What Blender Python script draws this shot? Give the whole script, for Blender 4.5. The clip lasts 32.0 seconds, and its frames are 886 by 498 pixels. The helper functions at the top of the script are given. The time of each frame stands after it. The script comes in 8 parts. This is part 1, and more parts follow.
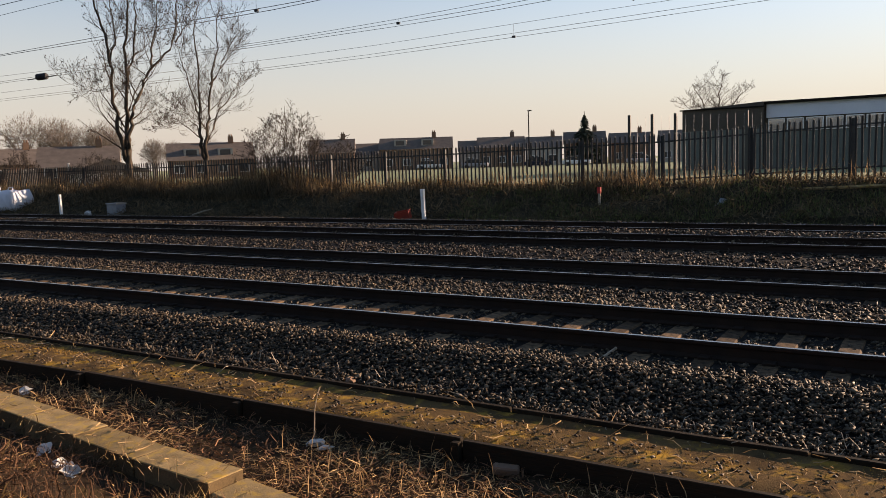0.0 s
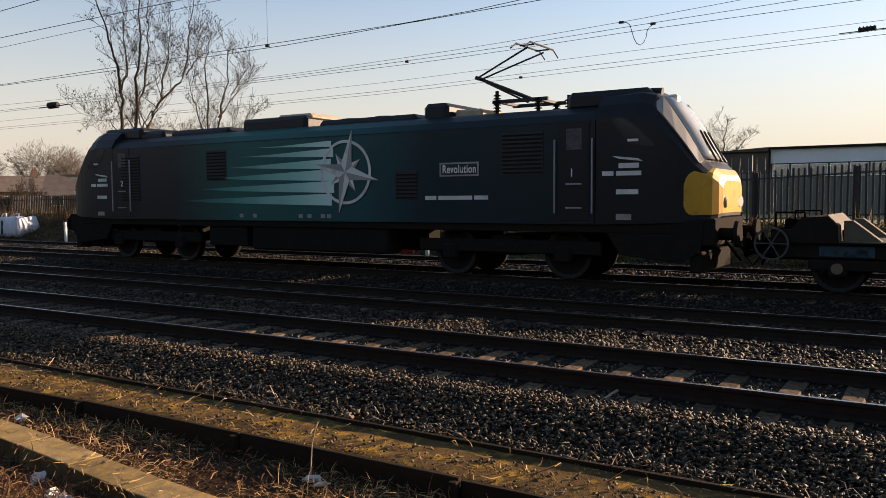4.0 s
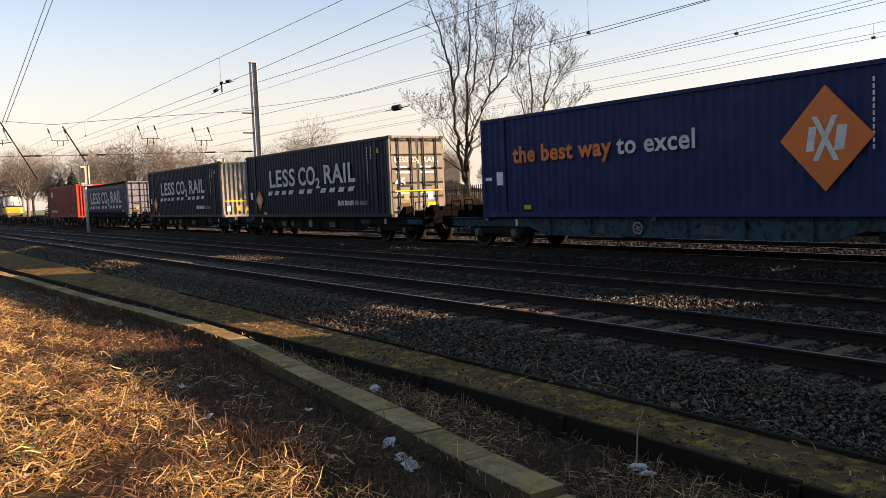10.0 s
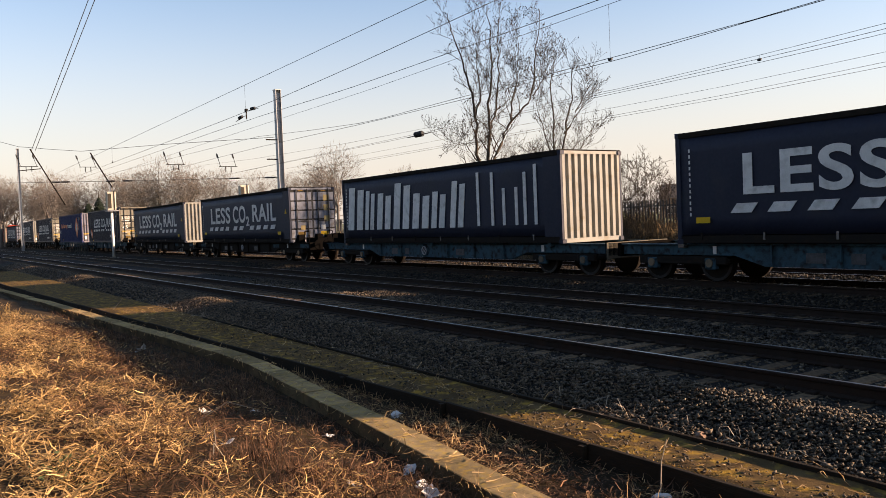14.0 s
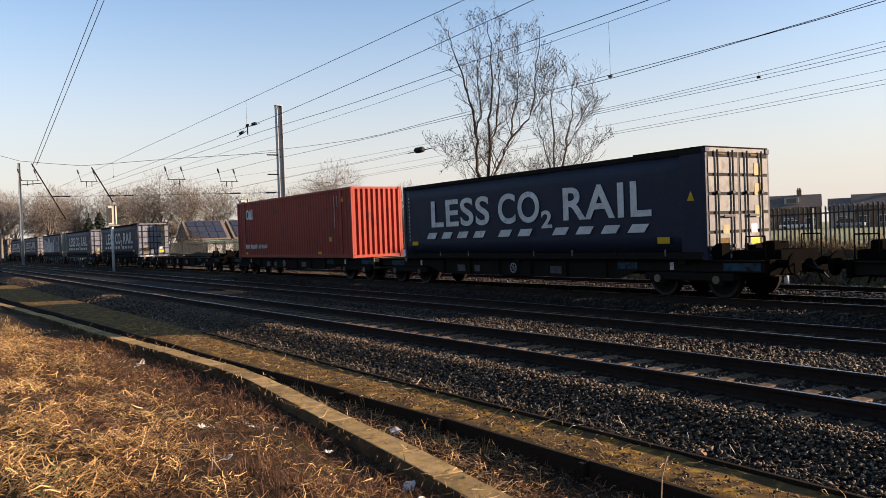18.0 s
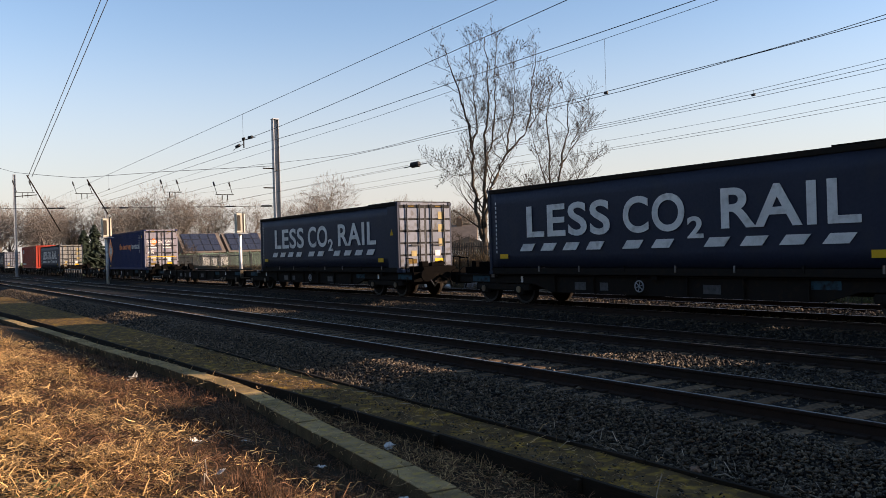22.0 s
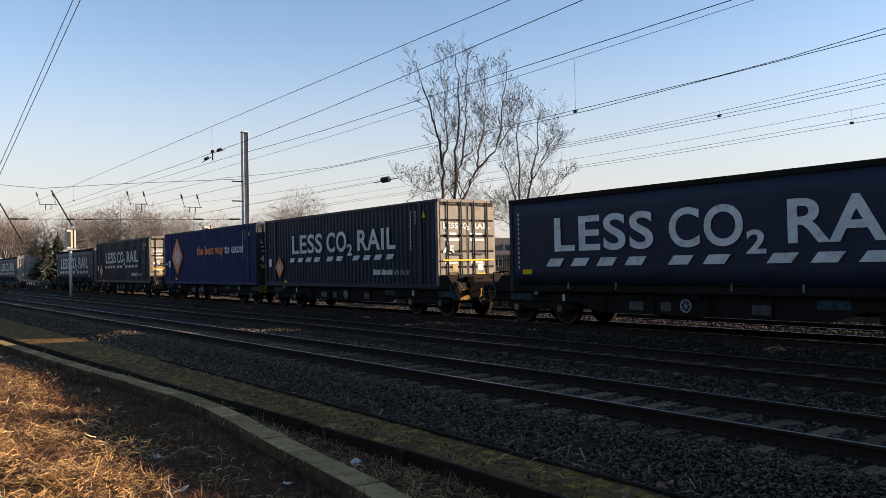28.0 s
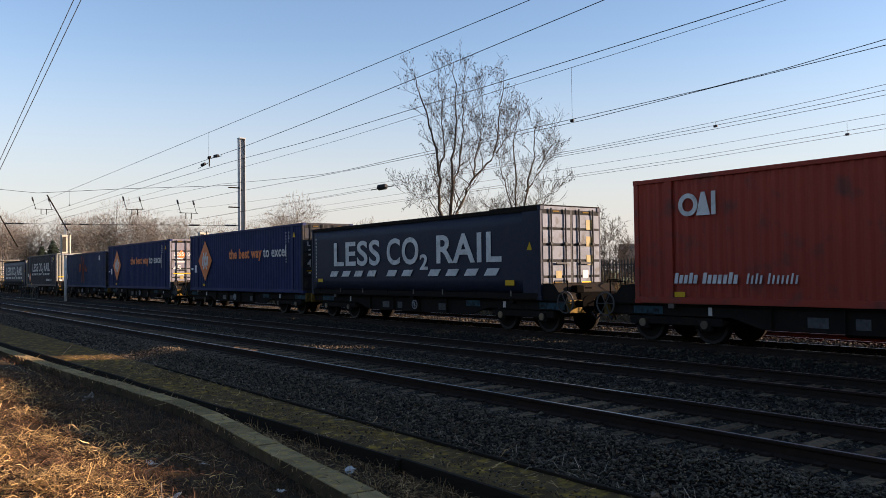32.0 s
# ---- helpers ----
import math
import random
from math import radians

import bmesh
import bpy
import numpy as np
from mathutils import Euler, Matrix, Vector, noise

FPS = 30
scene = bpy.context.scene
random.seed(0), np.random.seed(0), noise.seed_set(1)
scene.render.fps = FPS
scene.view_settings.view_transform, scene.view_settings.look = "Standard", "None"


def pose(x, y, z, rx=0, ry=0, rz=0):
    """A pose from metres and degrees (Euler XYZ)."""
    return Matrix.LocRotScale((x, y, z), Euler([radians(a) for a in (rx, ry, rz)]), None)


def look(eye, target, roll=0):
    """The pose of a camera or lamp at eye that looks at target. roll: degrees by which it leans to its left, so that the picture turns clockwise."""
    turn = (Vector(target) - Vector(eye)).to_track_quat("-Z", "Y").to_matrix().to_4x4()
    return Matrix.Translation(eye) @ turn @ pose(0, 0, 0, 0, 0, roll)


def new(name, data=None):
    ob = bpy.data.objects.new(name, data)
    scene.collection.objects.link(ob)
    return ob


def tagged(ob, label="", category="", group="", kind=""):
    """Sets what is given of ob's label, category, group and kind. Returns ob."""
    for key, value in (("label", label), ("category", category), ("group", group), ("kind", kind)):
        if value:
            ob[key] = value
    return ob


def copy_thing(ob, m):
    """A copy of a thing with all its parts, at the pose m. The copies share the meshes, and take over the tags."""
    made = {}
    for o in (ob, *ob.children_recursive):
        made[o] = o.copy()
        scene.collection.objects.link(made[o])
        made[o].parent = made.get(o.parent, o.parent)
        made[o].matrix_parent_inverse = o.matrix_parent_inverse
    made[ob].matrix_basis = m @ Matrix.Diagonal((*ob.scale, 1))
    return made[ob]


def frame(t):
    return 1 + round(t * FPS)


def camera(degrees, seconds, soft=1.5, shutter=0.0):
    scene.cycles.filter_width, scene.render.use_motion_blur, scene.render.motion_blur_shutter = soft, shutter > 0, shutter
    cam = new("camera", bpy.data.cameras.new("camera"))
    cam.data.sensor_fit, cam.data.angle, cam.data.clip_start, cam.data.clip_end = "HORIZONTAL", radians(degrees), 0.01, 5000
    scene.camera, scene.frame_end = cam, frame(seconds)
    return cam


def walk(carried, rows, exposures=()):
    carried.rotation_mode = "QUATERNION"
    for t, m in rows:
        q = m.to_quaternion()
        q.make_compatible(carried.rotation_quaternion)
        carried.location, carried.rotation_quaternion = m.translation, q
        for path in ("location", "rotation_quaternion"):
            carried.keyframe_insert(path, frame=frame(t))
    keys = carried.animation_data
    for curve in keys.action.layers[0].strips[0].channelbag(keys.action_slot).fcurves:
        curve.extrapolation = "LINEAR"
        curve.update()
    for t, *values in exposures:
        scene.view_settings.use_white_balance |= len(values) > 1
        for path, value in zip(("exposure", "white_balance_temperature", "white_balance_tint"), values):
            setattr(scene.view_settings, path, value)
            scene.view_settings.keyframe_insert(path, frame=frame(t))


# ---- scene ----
# camera, held by hand at one spot and panned to the left: seconds, yaw, pitch, roll
cam = camera(57.27, 32.0, soft=0.75)
EYE = Vector((0.0, 0.0, 1.849))
PATH = [
    (0, 31.98, -6.11, -1.78),
    (0.5, 31.95, -5.83, -1.43),
    (1, 31.94, -5.69, -1.07),
    (1.5, 31.94, -5.42, -0.94),
    (2, 31.92, -4.70, -0.60),
    (2.5, 31.91, -4.41, -0.30),
    (3, 31.90, -4.11, -0.23),
    (3.5, 31.97, -3.80, -0.17),
    (4, 32.15, -3.50, -0.35),
    (4.5, 32.28, -3.12, -0.14),
    (6.5, 32.69, -2.91, 0.17),
    (7, 32.97, -3.17, 0.27),
    (7.5, 38.02, -4.12, 0.02),
    (8, 44.07, -4.64, -0.47),
    (8.5, 49.97, -4.47, -1.12),
    (9, 52.57, -4.10, -2.07),
    (9.5, 53.79, -4.02, -2.39),
    (10, 54.74, -3.93, -2.39),
    (10.5, 55.37, -3.75, -2.39),
    (11, 55.77, -3.44, -2.35),
    (11.5, 56.00, -3.04, -2.40),
    (12, 56.13, -2.77, -2.45),
    (12.5, 56.21, -2.58, -2.43),
    (13, 56.19, -2.44, -2.29),
    (13.5, 56.21, -2.21, -2.32),
    (14, 56.19, -2.05, -2.32),
    (14.5, 56.18, -1.81, -2.25),
    (16.5, 56.11, -1.06, -2.21),
    (17, 56.13, -1.04, -2.21),
    (17.5, 56.14, -1.02, -2.19),
    (18, 56.16, -0.95, -2.12),
    (18.5, 56.03, -0.68, -2.08),
    (19, 55.98, -0.52, -1.99),
    (19.5, 55.97, -0.41, -1.97),
    (20, 55.95, -0.32, -1.88),
    (20.5, 55.93, -0.22, -1.84),
    (21, 55.92, -0.17, -1.80),
    (21.5, 55.87, -0.14, -1.76),
    (22, 55.79, 0.07, -1.72),
    (22.5, 55.31, 0.43, -1.60),
    (23, 54.91, 0.47, -1.53),
    (23.5, 54.75, 0.47, -1.55),
    (24, 54.57, 0.47, -1.52),
    (24.5, 54.52, 0.50, -1.54),
    (26.5, 53.92, 0.81, -1.28),
    (27, 53.81, 0.87, -1.32),
    (27.5, 53.70, 0.90, -1.26),
    (28, 53.61, 1.11, -1.16),
    (28.5, 53.54, 1.23, -1.14),
    (29, 53.46, 1.24, -1.08),
    (29.5, 53.40, 1.27, -1.00),
    (30, 53.36, 1.41, -0.91),
    (30.5, 53.36, 1.53, -0.84),
    (31, 53.36, 1.59, -0.83),
    (31.5, 53.34, 1.64, -0.67),
    (32, 53.32, 1.66, -0.72),
]


def aim(yaw, pitch, roll):
    a, p = radians(yaw), radians(pitch)
    return look(EYE, EYE + Vector((-math.sin(a) * math.cos(p), math.cos(a) * math.cos(p), math.sin(p))), roll)


EXPOSURES = [(0, 1.12, 8500, 26), (2, 1.10, 8500, 26), (3, 1.06, 8500, 26), (4.5, 1.28, 9100, 26), (7, 1.30, 9300, 26), (9, 1.56, 9200, 28), (11, 1.54, 9000, 28), (14.3, 1.44, 8500, 27), (16.7, 1.36, 7950, 25), (23, 1.30, 7700, 24), (32, 1.30, 7650, 24)]
walk(cam, [(t, aim(a, p, r)) for t, a, p, r in PATH], EXPOSURES)

# ---- world and sun: low winter sun beyond the tracks, to the right ----
SUN_AZ, SUN_EL = 36.0, 14.0
world = bpy.data.worlds.new("sky")
scene.world = world
world.use_nodes = True
wn = world.node_tree
sky = wn.nodes.new("ShaderNodeTexSky")
sky.sky_type = "NISHITA"
sky.sun_disc = False
sky.sun_elevation = radians(SUN_EL)
sky.sun_rotation = radians(SUN_AZ)
sky.air_density, sky.dust_density, sky.ozone_density = 1.0, 0.25, 2.6
bg = wn.nodes["Background"]
bg.inputs[1].default_value = 0.106
# thin winter haze over the clear sky, thicker towards the horizon
haze = wn.nodes.new("ShaderNodeMix")
haze.data_type = "RGBA"
haze.inputs[7].default_value = (2.40, 2.65, 2.83, 1)
way_up = wn.nodes.new("ShaderNodeTexCoord")
parts_of = wn.nodes.new("ShaderNodeSeparateXYZ")
depth_of = wn.nodes.new("ShaderNodeMapRange")
depth_of.interpolation_type = "SMOOTHSTEP"
depth_of.inputs[1].default_value, depth_of.inputs[2].default_value = -0.02, 0.30
depth_of.inputs[3].default_value, depth_of.inputs[4].default_value = 0.93, 0.0
wn.links.new(way_up.outputs["Generated"], parts_of.inputs[0])
wn.links.new(parts_of.outputs[2], depth_of.inputs[0])
wn.links.new(depth_of.outputs[0], haze.inputs[0])
vivid = wn.nodes.new("ShaderNodeHueSaturation")
vivid.inputs["Saturation"].default_value = 1.10
wn.links.new(sky.outputs[0], vivid.inputs["Color"])
wn.links.new(vivid.outputs[0], haze.inputs[6])
wn.links.new(haze.outputs[2], bg.inputs[0])
sun_data = bpy.data.lights.new("sun", "SUN")
sun_data.energy, sun_data.angle, sun_data.color = 5.0, radians(0.6), (1.0, 0.89, 0.75)
sun_ob = new("sun", sun_data)
sx, sy = math.sin(radians(SUN_AZ)), math.cos(radians(SUN_AZ))
sz = math.tan(radians(SUN_EL))
sun_ob.matrix_world = look((sx * 50, sy * 50, sz * 50), (0, 0, 0))

rng = np.random.default_rng(5)


# ---- materials ----
def material(name, base, other=None, rough=0.7, metal=0.0, scale=3.0, fine=60.0, mix=0.5, bump=0.15, dirt=None, dirt_amount=0.0,
             per_object=0.0, per_island=0.0, spec=0.4, stretch=(1, 1, 1), thin=0.0):
    """Two scales of noise between two colours, a fine bump, and stains with their own shape."""
    m = bpy.data.materials.new(name)
    m.use_nodes = True
    nt = m.node_tree
    b = nt.nodes["Principled BSDF"]
    n = lambda kind: nt.nodes.new(kind)
    lk = nt.links.new
    co = n("ShaderNodeTexCoord")
    mp = n("ShaderNodeMapping")
    mp.inputs["Scale"].default_value = stretch
    lk(co.outputs["Object"], mp.inputs[0])
    big, small = n("ShaderNodeTexNoise"), n("ShaderNodeTexNoise")
    big.inputs["Scale"].default_value, small.inputs["Scale"].default_value = scale, fine
    big.inputs["Detail"].default_value, small.inputs["Detail"].default_value = 5, 3
    lk(mp.outputs[0], big.inputs["Vector"])
    lk(mp.outputs[0], small.inputs["Vector"])
    add = n("ShaderNodeMath")
    add.operation = "MULTIPLY_ADD"
    lk(small.outputs[0], add.inputs[0])
    add.inputs[1].default_value = 0.5
    lk(big.outputs[0], add.inputs[2])
    ramp = n("ShaderNodeMapRange")
    lk(add.outputs[0], ramp.inputs[0])
    ramp.inputs[1].default_value, ramp.inputs[2].default_value = 0.5, 1.0
    ramp.inputs[3].default_value, ramp.inputs[4].default_value = 0.0, 1.0
    other = other or tuple(c * (1 - 0.45 * mix) for c in base)
    mx = n("ShaderNodeMix")
    mx.data_type = "RGBA"
    mx.inputs[6].default_value, mx.inputs[7].default_value = (*base, 1), (*other, 1)
    lk(ramp.outputs[0], mx.inputs[0])
    colour = mx.outputs[2]
    if dirt:
        st = n("ShaderNodeTexNoise")
        st.inputs["Scale"].default_value, st.inputs["Detail"].default_value = scale * 2.7, 8
        lk(mp.outputs[0], st.inputs["Vector"])
        r2 = n("ShaderNodeMapRange")
        lk(st.outputs[0], r2.inputs[0])
        r2.inputs[1].default_value, r2.inputs[2].default_value = 0.62 - 0.3 * dirt_amount, 0.8 - 0.2 * dirt_amount
        m2 = n("ShaderNodeMix")
        m2.data_type = "RGBA"
        lk(r2.outputs[0], m2.inputs[0])
        lk(colour, m2.inputs[6])
        m2.inputs[7].default_value = (*dirt, 1)
        colour = m2.outputs[2]
    if per_object or per_island:
        src = n("ShaderNodeObjectInfo").outputs["Random"] if per_object else n("ShaderNodeNewGeometry").outputs["Random Per Island"]
        amount = per_object or per_island
        r3 = n("ShaderNodeMapRange")
        lk(src, r3.inputs[0])
        r3.inputs[3].default_value, r3.inputs[4].default_value = 1 - amount, 1 + amount
        hs = n("ShaderNodeHueSaturation")
        lk(colour, hs.inputs["Color"])
        lk(r3.outputs[0], hs.inputs["Value"])
        colour = hs.outputs[0]
    lk(colour, b.inputs["Base Color"])
    rr = n("ShaderNodeMapRange")
    lk(small.outputs[0], rr.inputs[0])
    rr.inputs[3].default_value, rr.inputs[4].default_value = max(rough - 0.12, 0.02), min(rough + 0.12, 1)
    lk(rr.outputs[0], b.inputs["Roughness"])
    b.inputs["Metallic"].default_value = metal
    b.inputs["Specular IOR Level"].default_value = spec
    if bump:
        bp = n("ShaderNodeBump")
        bp.inputs["Strength"].default_value, bp.inputs["Distance"].default_value = bump, 0.02
        lk(add.outputs[0], bp.inputs["Height"])
        lk(bp.outputs[0], b.inputs["Normal"])
    if thin:
        tl, ms = n("ShaderNodeBsdfTranslucent"), n("ShaderNodeMixShader")
        lk(colour, tl.inputs[0])
        ms.inputs[0].default_value = thin
        lk(b.outputs[0], ms.inputs[1])
        lk(tl.outputs[0], ms.inputs[2])
        lk(ms.outputs[0], nt.nodes["Material Output"].inputs[0])
    return m


M_soil = material("soil", (0.05, 0.032, 0.018), (0.022, 0.015, 0.009), spec=0.05, rough=0.97, scale=1.2, fine=40, bump=0.6, dirt=(0.07, 0.045, 0.018), dirt_amount=0.35)
M_field = material("field_grass", (0.125, 0.165, 0.062), (0.16, 0.18, 0.085), rough=0.95, scale=0.15, fine=6, bump=0.2)
M_bank = material("bank_earth", (0.052, 0.040, 0.023), (0.028, 0.023, 0.013), spec=0.05, rough=0.97, scale=0.8, fine=20, bump=0.6)
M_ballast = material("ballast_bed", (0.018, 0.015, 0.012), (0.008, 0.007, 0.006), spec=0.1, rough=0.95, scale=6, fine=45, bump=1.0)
M_stone = material("ballast_stone", (0.140, 0.102, 0.064), (0.040, 0.029, 0.019), spec=0.18, rough=0.62, scale=8, fine=90, bump=0.2, per_island=0.85, dirt=(0.024, 0.017, 0.010), dirt_amount=0.45)
M_darkstone = material("oily_ballast", (0.066, 0.049, 0.033), (0.021, 0.016, 0.011), spec=0.18, rough=0.66, scale=8, fine=90, bump=0.2, per_island=0.85, dirt=(0.015, 0.011, 0.007), dirt_amount=0.45)
M_sleeper = material("concrete_sleeper", (0.165, 0.102, 0.056), (0.06, 0.04, 0.025), spec=0.1, rough=0.9, scale=5, fine=70, bump=0.3, per_object=0.4, dirt=(0.02, 0.015, 0.011), dirt_amount=0.55)
M_rail = material("rail_rust", (0.035, 0.02, 0.013), (0.02, 0.013, 0.01), spec=0.15, rough=0.85, scale=4, fine=80, bump=0.25)
M_head = material("rail_head", (0.40, 0.38, 0.36), (0.26, 0.24, 0.22), rough=0.34, metal=1.0, scale=2, fine=50, bump=0.02, stretch=(0.1, 4, 1))
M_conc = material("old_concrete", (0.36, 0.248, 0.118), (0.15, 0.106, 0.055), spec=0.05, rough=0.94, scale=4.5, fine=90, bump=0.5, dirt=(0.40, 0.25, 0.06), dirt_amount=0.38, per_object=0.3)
# kerb sides: soil stain plus their shade in one darker colour
M_concside = material("soil_and_shade_concrete", (0.17, 0.115, 0.06), (0.06, 0.042, 0.024), spec=0.05, rough=0.95, scale=2.2, fine=70, bump=0.5, per_object=0.25)
M_moss = material("moss_walkway", (0.160, 0.098, 0.042), (0.062, 0.039, 0.020), spec=0.03, rough=0.98, scale=2.6, fine=120, bump=0.8, dirt=(0.36, 0.205, 0.038), dirt_amount=0.36)
M_board = material("edging_board", (0.03, 0.021, 0.013), (0.016, 0.012, 0.008), spec=0.1, rough=0.95, scale=3, fine=50, bump=0.5, stretch=(0.2, 1, 2))
M_navy = material("navy_paint", (0.0075, 0.0115, 0.025), (0.0055, 0.0085, 0.018), spec=0.2, rough=0.5, scale=0.8, fine=30, bump=0.05, dirt=(0.014, 0.016, 0.02), dirt_amount=0.3)
M_tarp = material("navy_curtain", (0.0170, 0.0220, 0.039), (0.0120, 0.0155, 0.028), spec=0.2, rough=0.6, scale=0.5, fine=14, bump=0.2, dirt=(0.021, 0.024, 0.033), dirt_amount=0.25)
M_blue = material("blue_paint", (0.024, 0.033, 0.092), (0.019, 0.026, 0.070), spec=0.1, rough=0.62, scale=0.8, fine=30, bump=0.05, dirt=(0.034, 0.042, 0.09), dirt_amount=0.25)
M_faded = material("faded_blue_paint", (0.028, 0.043, 0.088), (0.018, 0.03, 0.066), spec=0.2, rough=0.65, scale=0.6, fine=24, bump=0.06, dirt=(0.045, 0.052, 0.075), dirt_amount=0.45)
M_red = material("red_oxide_paint", (0.34, 0.041, 0.022), (0.27, 0.034, 0.019), spec=0.2, rough=0.55, scale=0.7, fine=30, bump=0.06, dirt=(0.13, 0.04, 0.03), dirt_amount=0.25)
M_white = material("white_paint", (0.78, 0.76, 0.71), (0.62, 0.60, 0.56), rough=0.55, scale=1.2, fine=40, bump=0.04, dirt=(0.45, 0.41, 0.34), dirt_amount=0.25)
M_grey = material("grey_door_paint", (0.205, 0.185, 0.145), (0.13, 0.12, 0.095), spec=0.15, rough=0.6, scale=1.4, fine=40, bump=0.05, dirt=(0.12, 0.095, 0.065), dirt_amount=0.4)
M_ribend = material("ribbed_end_paint", (0.29, 0.28, 0.245), (0.21, 0.203, 0.18), spec=0.15, rough=0.6, scale=1.2, fine=40, bump=0.04, dirt=(0.2, 0.17, 0.12), dirt_amount=0.3)
M_slate = material("slate_door_paint", (0.205, 0.202, 0.188), (0.14, 0.14, 0.135), spec=0.15, rough=0.6, scale=1.4, fine=40, bump=0.05, dirt=(0.10, 0.085, 0.06), dirt_amount=0.4)
M_letter = material("white_lettering", (0.68, 0.66, 0.61), (0.50, 0.485, 0.45), spec=0.25, rough=0.55, scale=1.5, fine=40, bump=0.0, dirt=(0.40, 0.38, 0.34), dirt_amount=0.35)
M_orange = material("orange_vinyl", (0.80, 0.165, 0.02), (0.66, 0.13, 0.018), rough=0.5, scale=1.5, fine=40, bump=0.0)
M_yellow = material("yellow_paint", (0.66, 0.37, 0.015), (0.56, 0.31, 0.02), spec=0.15, rough=0.55, scale=2, fine=50, bump=0.02)
M_under = material("wagon_frame", (0.017, 0.015, 0.0135), (0.02, 0.0155, 0.012), spec=0.02, rough=0.8, scale=2.5, fine=50, bump=0.2, dirt=(0.028, 0.019, 0.013), dirt_amount=0.3)
M_bluefr = material("blue_wagon_frame", (0.026, 0.085, 0.11), (0.028, 0.048, 0.056), spec=0.08, rough=0.75, scale=2.5, fine=50, bump=0.15, dirt=(0.02, 0.014, 0.01), dirt_amount=0.45)
M_lilac = material("lilac_grey_door_paint", (0.215, 0.20, 0.225), (0.15, 0.14, 0.165), spec=0.12, rough=0.65, scale=1.4, fine=40, bump=0.05, dirt=(0.12, 0.095, 0.07), dirt_amount=0.4)
M_gasket = material("dark_door_slab", (0.03, 0.029, 0.028), (0.018, 0.017, 0.016), spec=0.08, rough=0.8, scale=3, fine=40, bump=0.05)
M_slateblue = material("slate_blue_door_paint", (0.165, 0.177, 0.21), (0.115, 0.125, 0.15), spec=0.15, rough=0.6, scale=1.4, fine=40, bump=0.05, dirt=(0.075, 0.066, 0.055), dirt_amount=0.35)
# near-black steel for buffers, couplings and other wagon end parts
M_blacksteel = material("near_black_steel", (0.0045, 0.0042, 0.004), (0.0065, 0.0055, 0.0048), spec=0.0, rough=0.95, scale=4, fine=60, bump=0.2)
M_brassy = material("tarnished_plate", (0.34, 0.25, 0.10), (0.22, 0.165, 0.075), spec=0.2, rough=0.6, scale=6, fine=60, bump=0.05)
M_dullyellow = material("grimy_yellow_paint", (0.20, 0.115, 0.02), (0.05, 0.035, 0.018), spec=0.08, rough=0.75, scale=5, fine=50, bump=0.05)
# grimy doors, darkened in colour by the next container's shade
M_bluedoor = material("shaded_grimy_door_paint", (0.040, 0.041, 0.048), (0.026, 0.024, 0.026), spec=0.08, rough=0.7, scale=1.4, fine=40, bump=0.05, dirt=(0.07, 0.05, 0.03), dirt_amount=0.4)
M_steel = material("worn_steel", (0.22, 0.21, 0.20), (0.10, 0.085, 0.075), rough=0.5, metal=0.8, scale=5, fine=60, bump=0.1)
M_galv = material("galvanised_steel", (0.30, 0.31, 0.32), (0.22, 0.23, 0.24), rough=0.55, metal=0.5, scale=3, fine=40, bump=0.08)
M_palis = material("palisade_paint", (0.03, 0.034, 0.033), (0.045, 0.045, 0.042), spec=0.2, rough=0.6, scale=3, fine=40, bump=0.1, per_object=0.3)
M_wire = material("wire", (0.10, 0.09, 0.085), rough=0.5, metal=0.6, scale=3, fine=40, bump=0)
M_bark = material("bark", (0.078, 0.060, 0.044), (0.034, 0.027, 0.021), spec=0.1, rough=0.95, scale=5, fine=60, bump=0.8, stretch=(1, 1, 0.3))
M_twig = material("twigs", (0.05, 0.038, 0.03), (0.03, 0.023, 0.019), rough=0.9, scale=4, fine=40, bump=0.2)
M_leaf = material("dead_leaves", (0.05, 0.034, 0.022), (0.026, 0.019, 0.013), rough=0.85, scale=4, fine=40, bump=0.1, per_island=0.5)
M_straw = material("dry_grass", (0.70, 0.455, 0.195), (0.33, 0.18, 0.066), spec=0.3, rough=0.62, scale=1.1, fine=30, bump=0.0, per_island=0.75, thin=0.4)
M_bramble = material("bramble_stems", (0.20, 0.100, 0.052), (0.052, 0.031, 0.019), spec=0.15, rough=0.8, scale=2, fine=30, bump=0.0, per_island=0.8, thin=0.2)
M_litter = material("litter", (0.50, 0.48, 0.44), (0.36, 0.345, 0.31), rough=0.7, scale=9, fine=40, bump=0.3)
M_brick = material("brick", (0.20, 0.115, 0.07), (0.14, 0.085, 0.058), rough=0.9, scale=2, fine=20, bump=0.2)
M_roof = material("roof_tile", (0.14, 0.108, 0.085), (0.085, 0.067, 0.055), rough=0.9, scale=1.5, fine=14, bump=0.3)
M_render = material("house_render", (0.33, 0.30, 0.26), (0.25, 0.23, 0.20), rough=0.9, scale=1, fine=14, bump=0.1)
M_glass = material("window_glass", (0.03, 0.035, 0.04), (0.02, 0.024, 0.03), rough=0.08, scale=1, fine=10, bump=0, spec=0.6)
M_black = material("black_rubber", (0.012, 0.012, 0.013), (0.02, 0.02, 0.02), rough=0.7, scale=5, fine=40, bump=0.1)


# ---- mesh helpers ----
def mesh_from(name, verts, faces, mat):
    me = bpy.data.meshes.new(name)
    me.from_pydata([tuple(v) for v in verts], [], faces)
    me.materials.append(mat)
    me.update()
    return me


